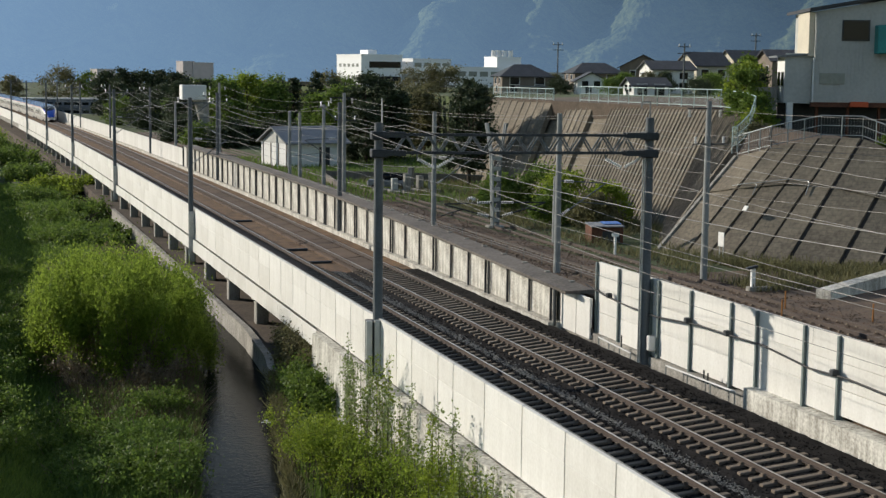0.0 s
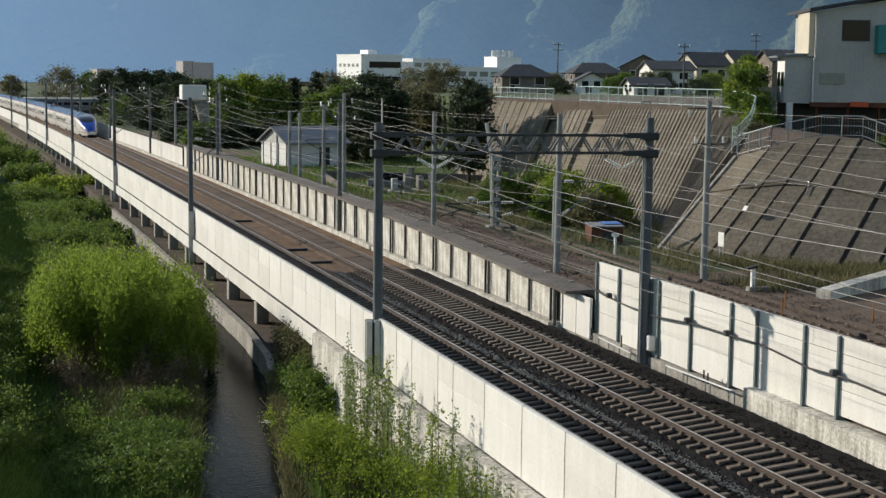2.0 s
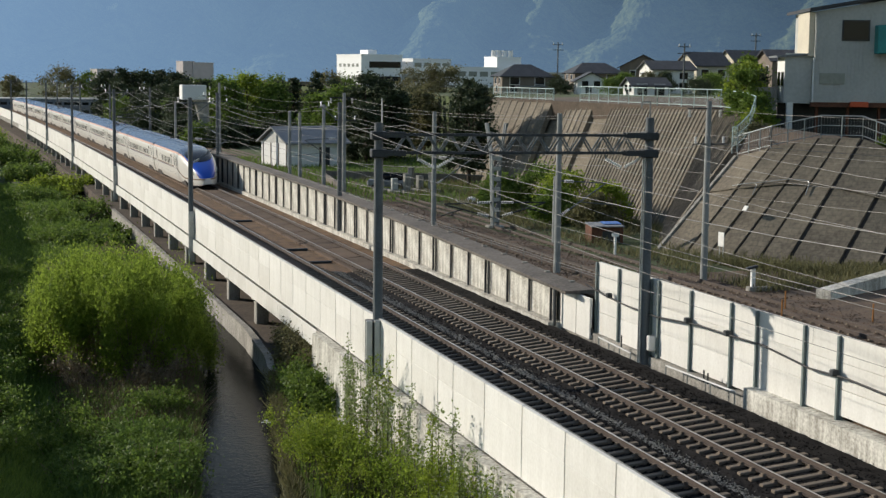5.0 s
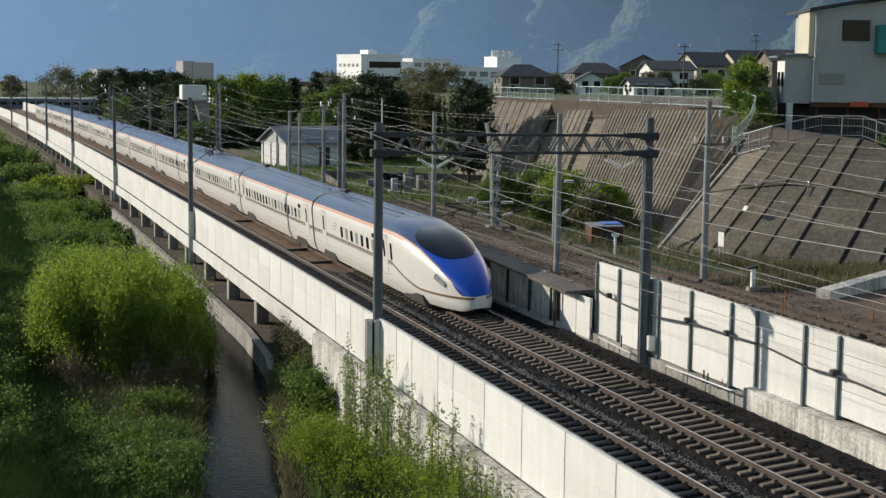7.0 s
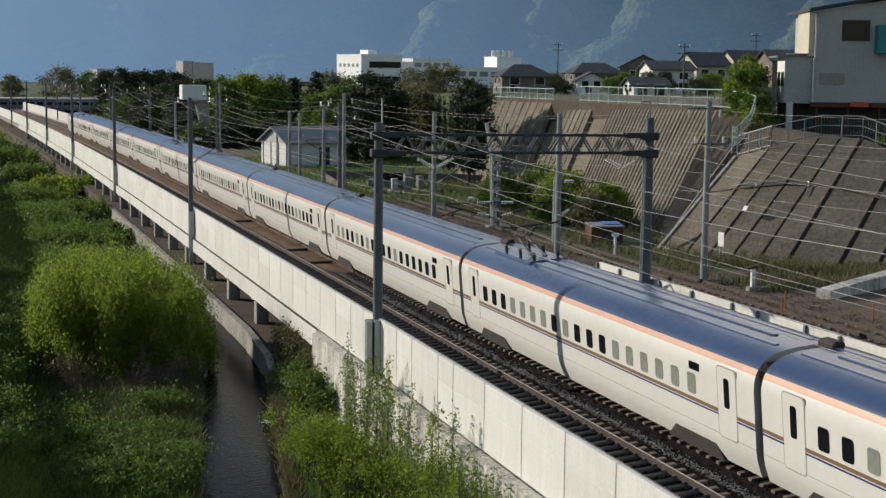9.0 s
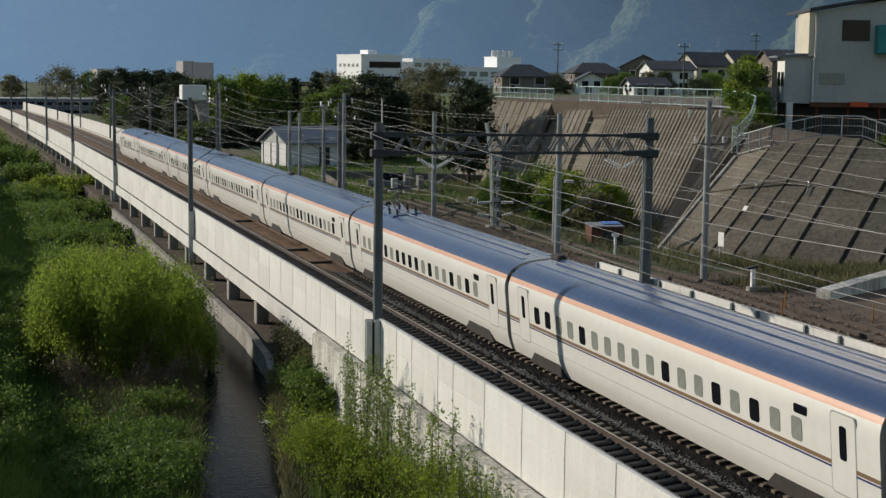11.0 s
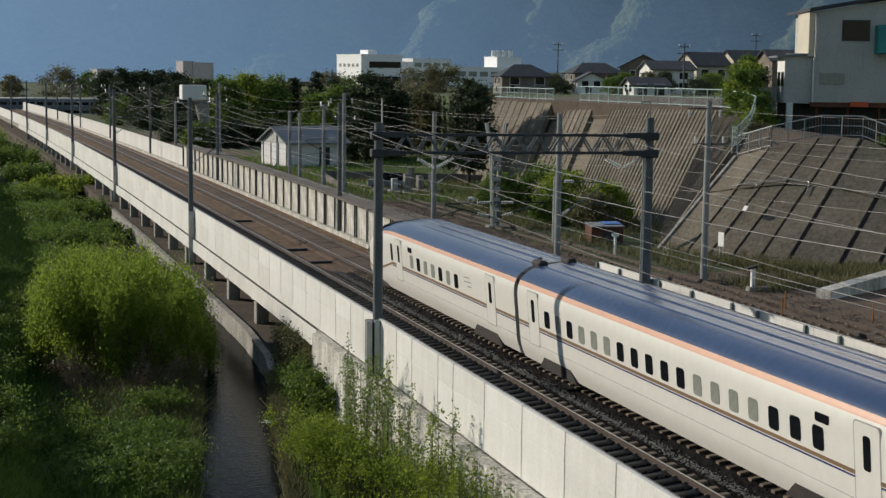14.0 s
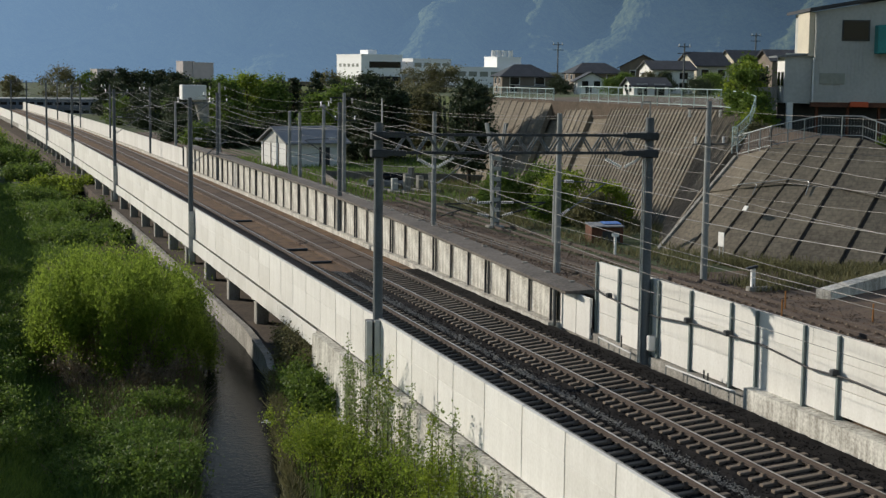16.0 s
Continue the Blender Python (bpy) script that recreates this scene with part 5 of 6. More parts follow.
for x, y in ((8.6, 50.4), (11.6, 48.6), (10.0, 52.5), (12.9, 46.9)):
    bm = bmesh.new()
    rod(bm, (0, 0, -0.1), (0, 0, 0.75), 0.04, n=6)
    mk = tagged(part("stake", bm, STAKE_PAINT), "thin rusty orange stake in the ballast", "stake", "rusty stakes")
    mk.matrix_world = pose(x, y, OLD)
hut = holder("scrap_hut", pose(12.6, 77.0, OLD, rz=-8), "low rusty hut with a blue sheet on its roof", "hut")
part("wall", boxed(-0.95, 0.95, -0.7, 0.7, 0, 1.0, 0.02), RUST, hut)
part("doorway", boxed(-0.3, 0.75, -0.72, -0.70, 0.05, 0.7), STEEL_DARK, hut, "dark doorway")
part("roof", boxed(-1.0, 1.0, -0.78, 0.76, 0.99, 1.06, 0.02, m=Matrix.Rotation(radians(4), 4, "X")), ROOF_GREY, hut)
part("tarpaulin", boxed(-0.1, 0.95, -0.2, 0.7, 1.065, 1.11, 0.02, m=Matrix.Rotation(radians(4), 4, "X")), BLUE_TARP, hut, "bright blue sheet")
shed = holder("storage_shed", pose(10.6, 151.5, OLD, rz=14), "white-walled shed with a grey gable roof", "shed")
part("wall", boxed(-3.4, 3.4, -3.2, 3.2, 0, 2.5), WHITE_PAINT, shed)
bm = bmesh.new()
for f in (((-3.8, -3.7, 2.35), (3.8, -3.7, 2.35), (3.8, 0, 4.0), (-3.8, 0, 4.0)), ((3.8, 3.7, 2.35), (-3.8, 3.7, 2.35), (-3.8, 0, 4.0), (3.8, 0, 4.0))):
    a = [bm.verts.new(v) for v in f]
    b = [bm.verts.new(Vector(v) + Vector((0, 0, 0.14))) for v in f]
    bm.faces.new(a[::-1]), bm.faces.new(b)
    for i in range(4):
        bm.faces.new((a[i], a[(i + 1) % 4], b[(i + 1) % 4], b[i]))
part("roof", bm, ROOF_GREY, shed)
bm = bmesh.new()
for s in (-3.4, 3.4):
    bm.faces.new([bm.verts.new((s, y, z)) for y, z in ((-3.2, 2.4), (3.2, 2.4), (0, 3.95))])
part("gable", bm, GREY_WALL, shed)
for k in range(4):
    part("wall_post", boxed(-3.46, -3.38, -3.1 + 1.9 * k, -3.0 + 1.9 * k, 0, 2.4), BROWN_WALL, shed)
part("door", boxed(0.3, 1.5, -3.26, -3.18, 0.05, 2.0, 0.01), STEEL_DARK, shed, "dark door")
for a, b, h in (((8.0, 130.0), (21.0, 122.0), 0.9), ((21.0, 122.0), (23.5, 140.0), 0.9), ((8.0, 130), (6.5, 118), 0.7)):
    a, b = Vector((*a, 1.3)), Vector((*b, 1.3))
    bm = bmesh.new()
    bar(bm, a + Vector((0, 0, h / 2)), b + Vector((0, 0, h / 2)), 0.2, h)
    tagged(part("garden_wall", bm, CONCRETE_DARK), "low dark block wall round a garden", "wall", kind="structure")
for k, (x, y, h, mt) in enumerate(((10.1, 113.5, 0.9, GREY_WALL), (11.0, 113.0, 1.3, CONCRETE_OLD), (12.4, 114.0, 1.1, CONCRETE_OLD), (9.2, 114.5, 0.8, CONCRETE_OLD), (13.2, 113.2, 1.4, CONCRETE_OLD), (12.8, 118, 1.5, CONCRETE_OLD))):
    stn = holder("stone_monument", pose(x, y, OLD, rz=10 * k), "small grey stone monument on a stepped base", "monument", "stone monuments")
    part("base", boxed(-0.5, 0.5, -0.5, 0.5, -0.1, 0.3, 0.03), CONCRETE_OLD, stn)
    part("stone", boxed(-0.25, 0.25, -0.22, 0.22, 0.3, 0.3 + h, 0.04), mt, stn)
car = holder("parked_car", pose(10.6, 117.0, OLD, rz=70), "small pale blue parked car beside the garden", "car")
bm = boxed(-0.8, 0.8, -1.8, 1.8, 0.3, 0.85, 0.12)
part("body", bm, ROOF_GREY, car)
part("cabin", boxed(-0.7, 0.7, -1.3, 0.9, 0.85, 1.4, 0.18), PANE, car)
for s in (-1, 1):
    for d in (-1.1, 1.1):
        bm = bmesh.new()
        rod(bm, (s * 0.62, d, 0.3), (s * 0.8, d, 0.3), 0.3, n=14)
        part("wheel", bm, RUBBER, car)
for x, y in ((13.2, 103.5), (14.0, 102.8), (13.6, 104.2)):
    bm = bmesh.new()
    bmesh.ops.create_icosphere(bm, subdivisions=2, radius=0.45)
    for v in bm.verts:
        v.co *= 1 + 0.35 * noise.noise(v.co * 2 + Vector((x, y, 0)))
        v.co.z *= 0.55
    sk = tagged(part("covered_heap", bm, WHITE_PAINT, smooth=True), "small heap under a white sheet", "heap", "covered heaps")
    sk.matrix_world = pose(x, y, OLD + 0.15)

# wire fence of thin rails before the old line
fence = holder("track_fence", Matrix(), "low thin pale wire fence beside the old line", "fence")
for z in (0.55, 0.3):
    bm = bmesh.new()
    for k in range(24):
        rod(bm, P(5.6, 58 + 2.5 * k, OLD + z), P(5.6, 60.5 + 2.5 * k, OLD + z), 0.01, n=5)
    part("wire", bm, STEEL, fence)
for k in range(25):
    bm = bmesh.new()
    rod(bm, P(5.6, 58 + 2.5 * k, OLD), P(5.6, 58 + 2.5 * k, OLD + 0.65), 0.02, n=5)
    part("post", bm, STEEL, fence)
# pale kerb wall in front of the near slope
bm = bmesh.new()
bar(bm, (13.0, 54.4, 1.4), (20.6, 58.8, 1.7), 0.7, 0.85)
tagged(part("kerb_wall", bm, CONCRETE_MID), "low pale concrete kerb wall beside the old line", "wall", kind="structure")


def mesh_fence(name, pts, h, every, mat, label):
    """Posts, top and bottom rails and thin upright bars along a line of points."""
    ob = holder(name, Matrix(), label, "fence")
    for a, b in zip(pts, pts[1:]):
        a, b = Vector(a), Vector(b)
        n = max(1, round((b - a).length / every))
        bm = bmesh.new()
        up = Vector((0, 0, h))
        rod(bm, a + up, b + up, 0.035, n=6), rod(bm, a + up * 0.12, b + up * 0.12, 0.025, n=6), rod(bm, a + up * 0.55, b + up * 0.55, 0.018, n=5)
        part("rail", bm, mat, ob)
        for i in range(n + 1):
            p = a.lerp(b, i / n)
            bm = bmesh.new()
            rod(bm, p - up * 0.2, p + up, 0.035, n=6)
            part("post", bm, mat, ob)
        m = int((b - a).length / 0.16)
        bm = bmesh.new()
        for i in range(m):
            p = a.lerp(b, i / m)
            bar(bm, p + up * 0.1, p + up, 0.006)
        tagged(part("mesh_infill", bm, mat, ob), kind="stuff")
    return ob


PALE_FENCE = material("pale_fence", (0.45, 0.56, 0.55), 0.5, (0.36, 0.46, 0.45), 2, 9, 0, metal=0.2)
mesh_fence("slope_fence", [(24.7, 131, ZT), (24.5, 115, ZT)], 1.0, 2.0, PALE_FENCE, "pale blue-green steel fence above the slope")
mesh_fence("slope_fence", [(25.0, 110.5, ZT), (25.0, 101, ZT), (25.2, 96.5, ZT), (25.0, 86.5, ZT), (24.6, 82.5, 8.8), (23.8, 79.8, 8.6), (22.6, 78.3, 7.6), (20.6, 76.2, 6.9), (19.4, 74.6, 6.9)], 1.25, 2.0, PALE_FENCE, "pale blue-green steel fence above the slope")
mesh_fence("slope_fence", [(x + 0.15, y + 0.15, z) for x, y, z in D_TOP], 1.2, 0.95, GALV, "pale steel mesh fence round the top of the slope")

pl = tagged(part("slope_plate", boxed(-0.17, 0.17, -0.03, 0.03, -0.17, 0.17, 0.02), WHITE_PAINT), "small white plate fixed on the slope", "plate")
pl.matrix_world = pose(17.35, 69.15, 3.98, rx=-35, ry=0, rz=-80)

# ---- houses ----
def roof_bm(w, d, rh, over, t, hip=0.0):
    """A pitched roof, ridge along x; hip: how far the ridge's ends draw in."""
    bm = bmesh.new()
    W, D = w / 2 + over, d / 2 + over
    drop = -over * rh / (d / 2)
    r = W - hip
    for s in (-1, 1):
        f = [(-W, s * D, drop), (W, s * D, drop), (r, 0, rh), (-r, 0, rh)]
        a = [bm.verts.new(v) for v in f]
        b = [bm.verts.new((x, y, z + t)) for x, y, z in f]
        bm.faces.new(a), bm.faces.new(b[::-1])
        for i in range(4):
            bm.faces.new((a[i], a[(i + 1) % 4], b[(i + 1) % 4], b[i]))
        if hip:
            bm.faces.new([bm.verts.new(v) for v in ((s * W, -D, drop + t), (s * W, D, drop + t), (s * r, 0, rh + t))])
    bmesh.ops.recalc_face_normals(bm, faces=bm.faces)
    return bm


def house(x, y, z, w, d, h, rh, rz, wall, roof, label, hip=0.0, porch=False, windows=((-0.25, 0.3), (0.25, 0.3), (-0.25, 0.72), (0.25, 0.72)), over=0.5):
    ob = holder("house", pose(x, y, z, rz=rz), label, "house", "houses on the terrace")
    part("wall", boxed(-w / 2, w / 2, -d / 2, d / 2, -1.5, h), wall, ob)
    part("roof", roof_bm(w, d, rh, over, 0.16, hip), roof, ob).location = (0, 0, h)
    if not hip:
        bm = bmesh.new()
        for s in (-1, 1):
            bm.faces.new([bm.verts.new((s * w / 2, q, k)) for q, k in ((-d / 2, h), (d / 2, h), (0, h + rh * 0.98))])
        part("gable", bm, wall, ob)
    for fx, fz in windows:
        win = part("window", boxed(fx * w - 0.75, fx * w + 0.75, -d / 2 - 0.06, -d / 2 - 0.01, fz * h - 0.55, fz * h + 0.55), PANE, ob)
        part("window_frame", boxed(fx * w - 0.85, fx * w + 0.85, -d / 2 - 0.04, -d / 2, fz * h - 0.65, fz * h + 0.65), WHITE_PAINT, win)
    for fy, fz in ((-0.2, 0.72), (0.22, 0.72), (0.1, 0.28)):
        win = part("window", boxed(-w / 2 - 0.06, -w / 2 - 0.01, fy * d - 0.5, fy * d + 0.5, fz * h - 0.5, fz * h + 0.5), PANE, ob)
        part("window_frame", boxed(-w / 2 - 0.04, -w / 2, fy * d - 0.6, fy * d + 0.6, fz * h - 0.6, fz * h + 0.6), WHITE_PAINT, win)
    if porch:
        part("porch_roof", boxed(-w * 0.25, w * 0.62, -d / 2 - 2.0, -d / 2, h * 0.40, h * 0.40 + 0.15), ROOF_GREY, ob)
        part("porch_wall", boxed(-w * 0.2, w * 0.55, -d / 2 - 1.6, -d / 2, -1.5, h * 0.38), BROWN_WALL, ob)
    return ob


house(61.8, 222, 8.3, 8.2, 7.0, 2.9, 1.7, -8, BROWN_WALL, ROOF_TILE, "brown house with a dark hipped tile roof and a porch", hip=3.2, porch=True)
house(71.0, 216, 8.4, 5.0, 4.5, 2.2, 1.2, 74, WHITE_PAINT, ROOF_TILE, "small white house with a dark gable roof")
house(91.5, 262, 9.0, 9.5, 8.0, 3.0, 1.8, -8, BROWN_WALL, ROOF_TILE, "low brown house with a broad dark tile roof", hip=3.0)
house(70.0, 193, 8.4, 5.2, 4.6, 1.6, 1.0, -6, WHITE_PAINT, ROOF_TILE, "small white house with a grey roof behind the fence")
house(102.0, 262, 9.0, 8.0, 9.0, 4.2, 2.3, 66, BROWN_WALL, ROOF_TILE, "dark house with a tall gable roof")
house(89.5, 226, 8.6, 7.5, 6.0, 4.0, 1.3, -4, WHITE_PAINT, ROOF_TILE, "white two-storey house with a black tile roof")
house(99.5, 232, 8.6, 6.8, 6.4, 4.9, 2.1, 6, CREAM_WALL, ROOF_TILE, "cream two-storey house with a steep dark gable", porch=True)
house(109.5, 234, 9.2, 8.4, 6.5, 5.0, 1.9, 0, CREAM_WALL, ROOF_TILE, "cream house with a dark gable roof behind trees")
house(100.5, 204, 9.0, 9.0, 7.0, 5.0, 1.6, -10, BROWN_WALL, ROOF_TILE, "brown house with a dark roof behind trees")
for x, y, z, h in ((79.6, 200, 8.6, 7.7), (120.0, 250, 9.0, 10.9), (84.0, 262, 8.8, 9.0)):
    up = holder("utility_pole", pose(x, y, z), "thin grey utility pole with short crossarms among the houses", "pole", "utility poles")
    part("shaft", rod(bmesh.new(), (0, 0, -0.5), (0, 0, h), 0.17, 0.12, 8), POLE, up)
    for q in (0.5, 1.5):
        part("crossarm", bar(bmesh.new(), (-1.1, 0, h - q), (1.1, 0, h - q), 0.12), STEEL_DARK, up)
    for q in (-0.9, 0.9):
        part("insulator", rod(bmesh.new(), (q, 0, h - 0.45), (q, 0, h - 0.1), 0.09, n=6), PORCELAIN, up)
# earth under the further houses
bm = bmesh.new()
a = [(24.3, 131, ZT - 0.02), (58, 132, ZT - 0.02), (160, 132, 9.3), (160, 330, 8.6), (48, 330, 8.4), (44, 225, 8.2), (30, 160, 8.6)]
tp, lw = [bm.verts.new(v) for v in a], [bm.verts.new((x, y, 0)) for x, y, z in a]
bm.faces.new(tp)
for i in range(len(a)):
    bm.faces.new((tp[i], lw[i], lw[(i + 1) % len(a)], tp[(i + 1) % len(a)]))
bmesh.ops.triangulate(bm, faces=bm.faces)
bmesh.ops.recalc_face_normals(bm, faces=bm.faces)
tagged(part("terrace_ground", bm, GRASS), "grassy terrace under the houses", "ground", kind="structure")


def ribbed(bm, x0, x1, y, z0, z1, step=0.23, out=0.03):
    x = x0
    while x < x1 - 0.05:
        box(bm, x, x + 0.05, y - out, y, z0, z1)
        x += step
    return bm


big = holder("tall_house", pose(29.15, 82.0, 9.5, rz=-19), "grey sheet-metal house on stilts with a lean-to and a dark roof", "house")
part("wall", boxed(0, 9.0, 0, 6.0, 0, 5.75), GREY_WALL, big)
part("wall_ribs", ribbed(bmesh.new(), 0.05, 8.9, 0, 0.1, 5.7, 0.23, 0.05), GREY_WALL, big)
part("side_wall", boxed(-0.35, 0.0, 0.25, 3.6, 2.9, 5.72), CREAM_WALL, big, "pale boarded side bay")
part("lean_to", boxed(-1.75, 0.05, 0.6, 2.9, -0.1, 2.95), WHITE_PAINT, big, "white lean-to")
# grey front over the white body: the shaded side is painted in
part("lean_to_front", boxed(-1.73, -0.02, 0.55, 0.6, -0.08, 3.1), GREY_WALL, big, "sheet front of the lean-to, its shade put into the grey")
part("lean_to_roof", boxed(-2.05, 0.1, 0.3, 3.1, 3.0, 3.12, m=Matrix.Rotation(radians(-5), 4, "Y")), ROOF_GREY, big)
part("drainpipe", rod(bmesh.new(), (-0.05, -0.08, 0), (-0.05, -0.08, 2.8), 0.05, n=8), WHITE_PAINT, big)
for y in (1.1, 2.2):
    part("window", boxed(-1.80, -1.74, y - 0.3, y + 0.3, 1.0, 1.9), PANE, big)
win = part("window", boxed(1.75, 3.35, -0.10, -0.03, 3.98, 5.15), PANE, big)
part("window_frame", boxed(1.67, 3.43, -0.08, -0.02, 3.90, 5.23), STEEL_DARK, win)
part("vent_panel", boxed(0.35, 1.95, -0.09, -0.02, 1.15, 1.85), PANE_PALE, big, "plain buff panel")
part("awning", boxed(3.75, 6.5, -0.9, 0.0, 3.1, 4.9, 0.05), TEAL, big, "teal sheet awning")
bm = bmesh.new()
for f in (((-0.5, -0.5, 5.74), (4.4, -0.5, 6.6), (4.4, 6.6, 6.6), (-0.5, 6.6, 5.74)), ((10, -0.6, 5.5), (10, 6.6, 5.5), (4.4, 6.6, 6.6), (4.4, -0.6, 6.6))):
    a = [bm.verts.new(v) for v in f]
    b = [bm.verts.new(Vector(v) + Vector((0, 0, 0.2))) for v in f]
    bm.faces.new(a), bm.faces.new(b[::-1])
    for i in range(4):
        bm.faces.new((a[i], a[(i + 1) % 4], b[(i + 1) % 4], b[i]))
bmesh.ops.recalc_face_normals(bm, faces=bm.faces)
part("roof", bm, ROOF_TILE, big)
bm = bmesh.new()
bm.faces.new([bm.verts.new(v) for v in ((0, -0.01, 5.74), (9, -0.01, 5.74), (4.4, -0.01, 6.5))])
part("gable", bm, GREY_WALL, big)
part("beam", boxed(-0.1, 9.0, 0.1, 0.5, -0.32, -0.02), RUST, big, "rusty floor beam")
for x in (-1.35, 0.4, 2.4, 4.4, 6.4, 8.4):
    part("stilt", boxed(x - (0.2 if x < 0 else 0.08), x + (0.2 if x < 0 else 0.08), 0.5, 0.8, -3.3, -0.05), RUST if x > 0 else WHITE_PAINT, big)
# dark sheet added to stand for the shaded void between the stilts
part("underfloor_shade_sheet", boxed(-1.7, 9.0, 2.6, 2.8, -3.3, -0.05), STEEL_DARK, big, "dark sheet added as the shaded void under the floor")
part("orange_panel", boxed(2.35, 3.5, -0.25, 0.1, -0.30, 0.04, 0.03), ORANGE, big, "bright orange sheet")
blk = tagged(part("block_wall", boxed(0, 1.8, 0, 0.3, 0, 1.9, 0.03), CONCRETE_OLD), "grey concrete block wall beside the tall house", "wall", kind="structure")
blk.matrix_world = pose(25.7, 83.5, 8.5, rz=5)

# ---- far buildings ----
def block(name, x, y, z, w, d, h, rz, wall, label, floors=0, cols=0, pane=PANE):
    ob = holder(name, pose(x, y, z, rz=rz), label, "building", "buildings of the town")
    part("wall", boxed(-w / 2, w / 2, -d / 2, d / 2, 0, h), wall, ob)
    part("parapet", boxed(-w / 2 - 0.15, w / 2 + 0.15, -d / 2 - 0.15, d / 2 + 0.15, h, h + 0.5), wall, ob)
    for f in range(floors):
        zc = h * (f + 0.55) / floors
        for c in range(cols):
            xc = -w / 2 + w * (c + 0.5) / cols
            part("window", boxed(xc - w / cols * 0.36, xc + w / cols * 0.36, -d / 2 - 0.12, -d / 2 - 0.01, zc - h / floors * 0.18, zc + h / floors * 0.18), pane, ob)
    return ob


block("hospital", 161.5, 705, 2, 23, 26, 19.2, 14, FAR_WHITE, "large white flat-roofed building", 1, 0)
hw = holder("hospital_window_band", pose(161.5, 705, 2, rz=14), "long dark window bands of the white building", "window band")
for zz in (13.2, 6.0):
    part("window", boxed(-7, 10.5, -13.2, -12.95, zz, zz + 3.0), PANE, hw)
for q in (-9.0, -4.5, 0.0, 4.5, 9.0):
    for zz in (7.4, 13.6):
        part("window", boxed(-11.62, -11.45, q - 1.1, q + 1.1, zz, zz + 1.5), PANE_PALE, hw)
part("roof_room", boxed(-3, 2, -4, 4, 19.6, 22.0), FAR_WHITE, hw, "white room on the roof")
block("hospital_wing", 190, 705, 2, 22, 16, 17.5, 14, FAR_WHITE, "white wing of the large building", 3, 4, PANE_PALE)
block("factory_hall", 212, 715, 2, 60, 26, 13.8, 14, FAR_WHITE, "long white factory hall", 2, 9, PANE_PALE)
block("factory_tower", 236, 716, 2, 15, 12, 19.2, 14, FAR_WHITE, "white roof tower with tanks")
for k in range(4):
    bm = bmesh.new()
    rod(bm, (0, 0, 0), (0, 0, 3.4), 1.3, n=14)
    tk = tagged(part("roof_tank", bm, WHITE_PAINT), "white cylindrical roof tank", "tank", "roof tanks")
    tk.matrix_world = pose(231 + 3.1 * k, 716, 21.6)
block("factory_hall", 258, 712, 2, 26, 16, 11.5, 14, GREY_WALL, "pale grey low hall", 1, 5)
block("factory_hall", 184, 690, 2, 16, 10, 9.5, 14, GREY_WALL, "pale grey low hall", 2, 4)
block("apartment_block", 46.6, 900, 0, 12, 10, 13.2, 20, FAR_WALL, "plain pinkish apartment block of flats")
block("apartment_block", 96, 900, 0, 8, 9, 18.5, 20, FAR_WALL, "plain pinkish apartment block of flats")
block("apartment_block", 105, 902, 0, 14, 9, 17.8, 20, FAR_WALL, "plain pinkish apartment block of flats")
flats = block("long_apartment", 1.0, 520, -6.6, 36, 8, 8.3, -2, SLATE_WALL, "long dark blue-grey apartment building with a pale roof edge", 3, 12)
part("roof_edge", boxed(-18.4, 18.4, -4.6, 4.3, 8.55, 8.95), WHITE_PAINT, flats, "pale roof edge")
for zz in (1.0, 3.75, 6.5):
    part("balcony", boxed(-18.0, 18.0, -5.0, -4.05, zz - 0.9, zz - 0.1), SLATE_WALL, flats)
tank = holder("water_tower", pose(5.4, 196, 1.4), "white boxy tank on a tapered concrete column", "tower")
part("tank", boxed(-2.0, 1.2, -1.5, 1.5, 6.1, 8.05, 0.05), WHITE_PAINT, tank)
part("column", rod(bmesh.new(), (1.6, 0, -1), (0.7, 0, 6.1), 0.35, 1.0, 12), CONCRETE_OLD, tank)
rngt = random.Random(77)
for k in range(34):
    x = rngt.uniform(70, 420)
    y = rngt.uniform(560, 900)
    w = rngt.uniform(9, 18)
    block("town_house", x, y, 0, w, rngt.uniform(8, 12), rngt.uniform(4, 8), rngt.uniform(-30, 30), rngt.choice([WHITE_PAINT, GREY_WALL, CREAM_WALL, ROOF_GREY, BROWN_WALL]), "small distant town building", 2, 3)

# ---- trees beyond the railway ----
DC = "dark conifer with a ragged crown"
for k, (x, y, h, w) in enumerate(((4.4, 336, 10.2, 7.5), (7.6, 330, 10.9, 7.5), (10.6, 338, 9.6, 8.0), (13.0, 328, 10.2, 7.5), (16.2, 334, 10.6, 8.0), (19.5, 330, 9.8, 8.0), (6.2, 318, 7.5, 7.0), (11.5, 316, 7.2, 7.0), (15.0, 312, 7.0, 7.0), (9.2, 240, 8.2, 6), (12.6, 236, 8.6, 6), (19.0, 318, 8.0, 8.0))):
    tree("conifer", x, y, 1.3, h, w, LEAF_DARK, DC, 100 + k, 6000, 0.44, "cone" if k % 3 == 1 else "round", low=0.0)
for k, (x, y, h, w) in enumerate(((14.5, 228, 9.0, 7), (18.5, 232, 10.0, 8), (22.0, 229, 8.2, 7))):
    tree("broadleaf_tree", x, y, 1.3, h, w, LEAF_GREEN if k != 1 else LEAF_SPRING, "round tree in fresh green leaf", 120 + k, 6500, 0.32, low=0.04)
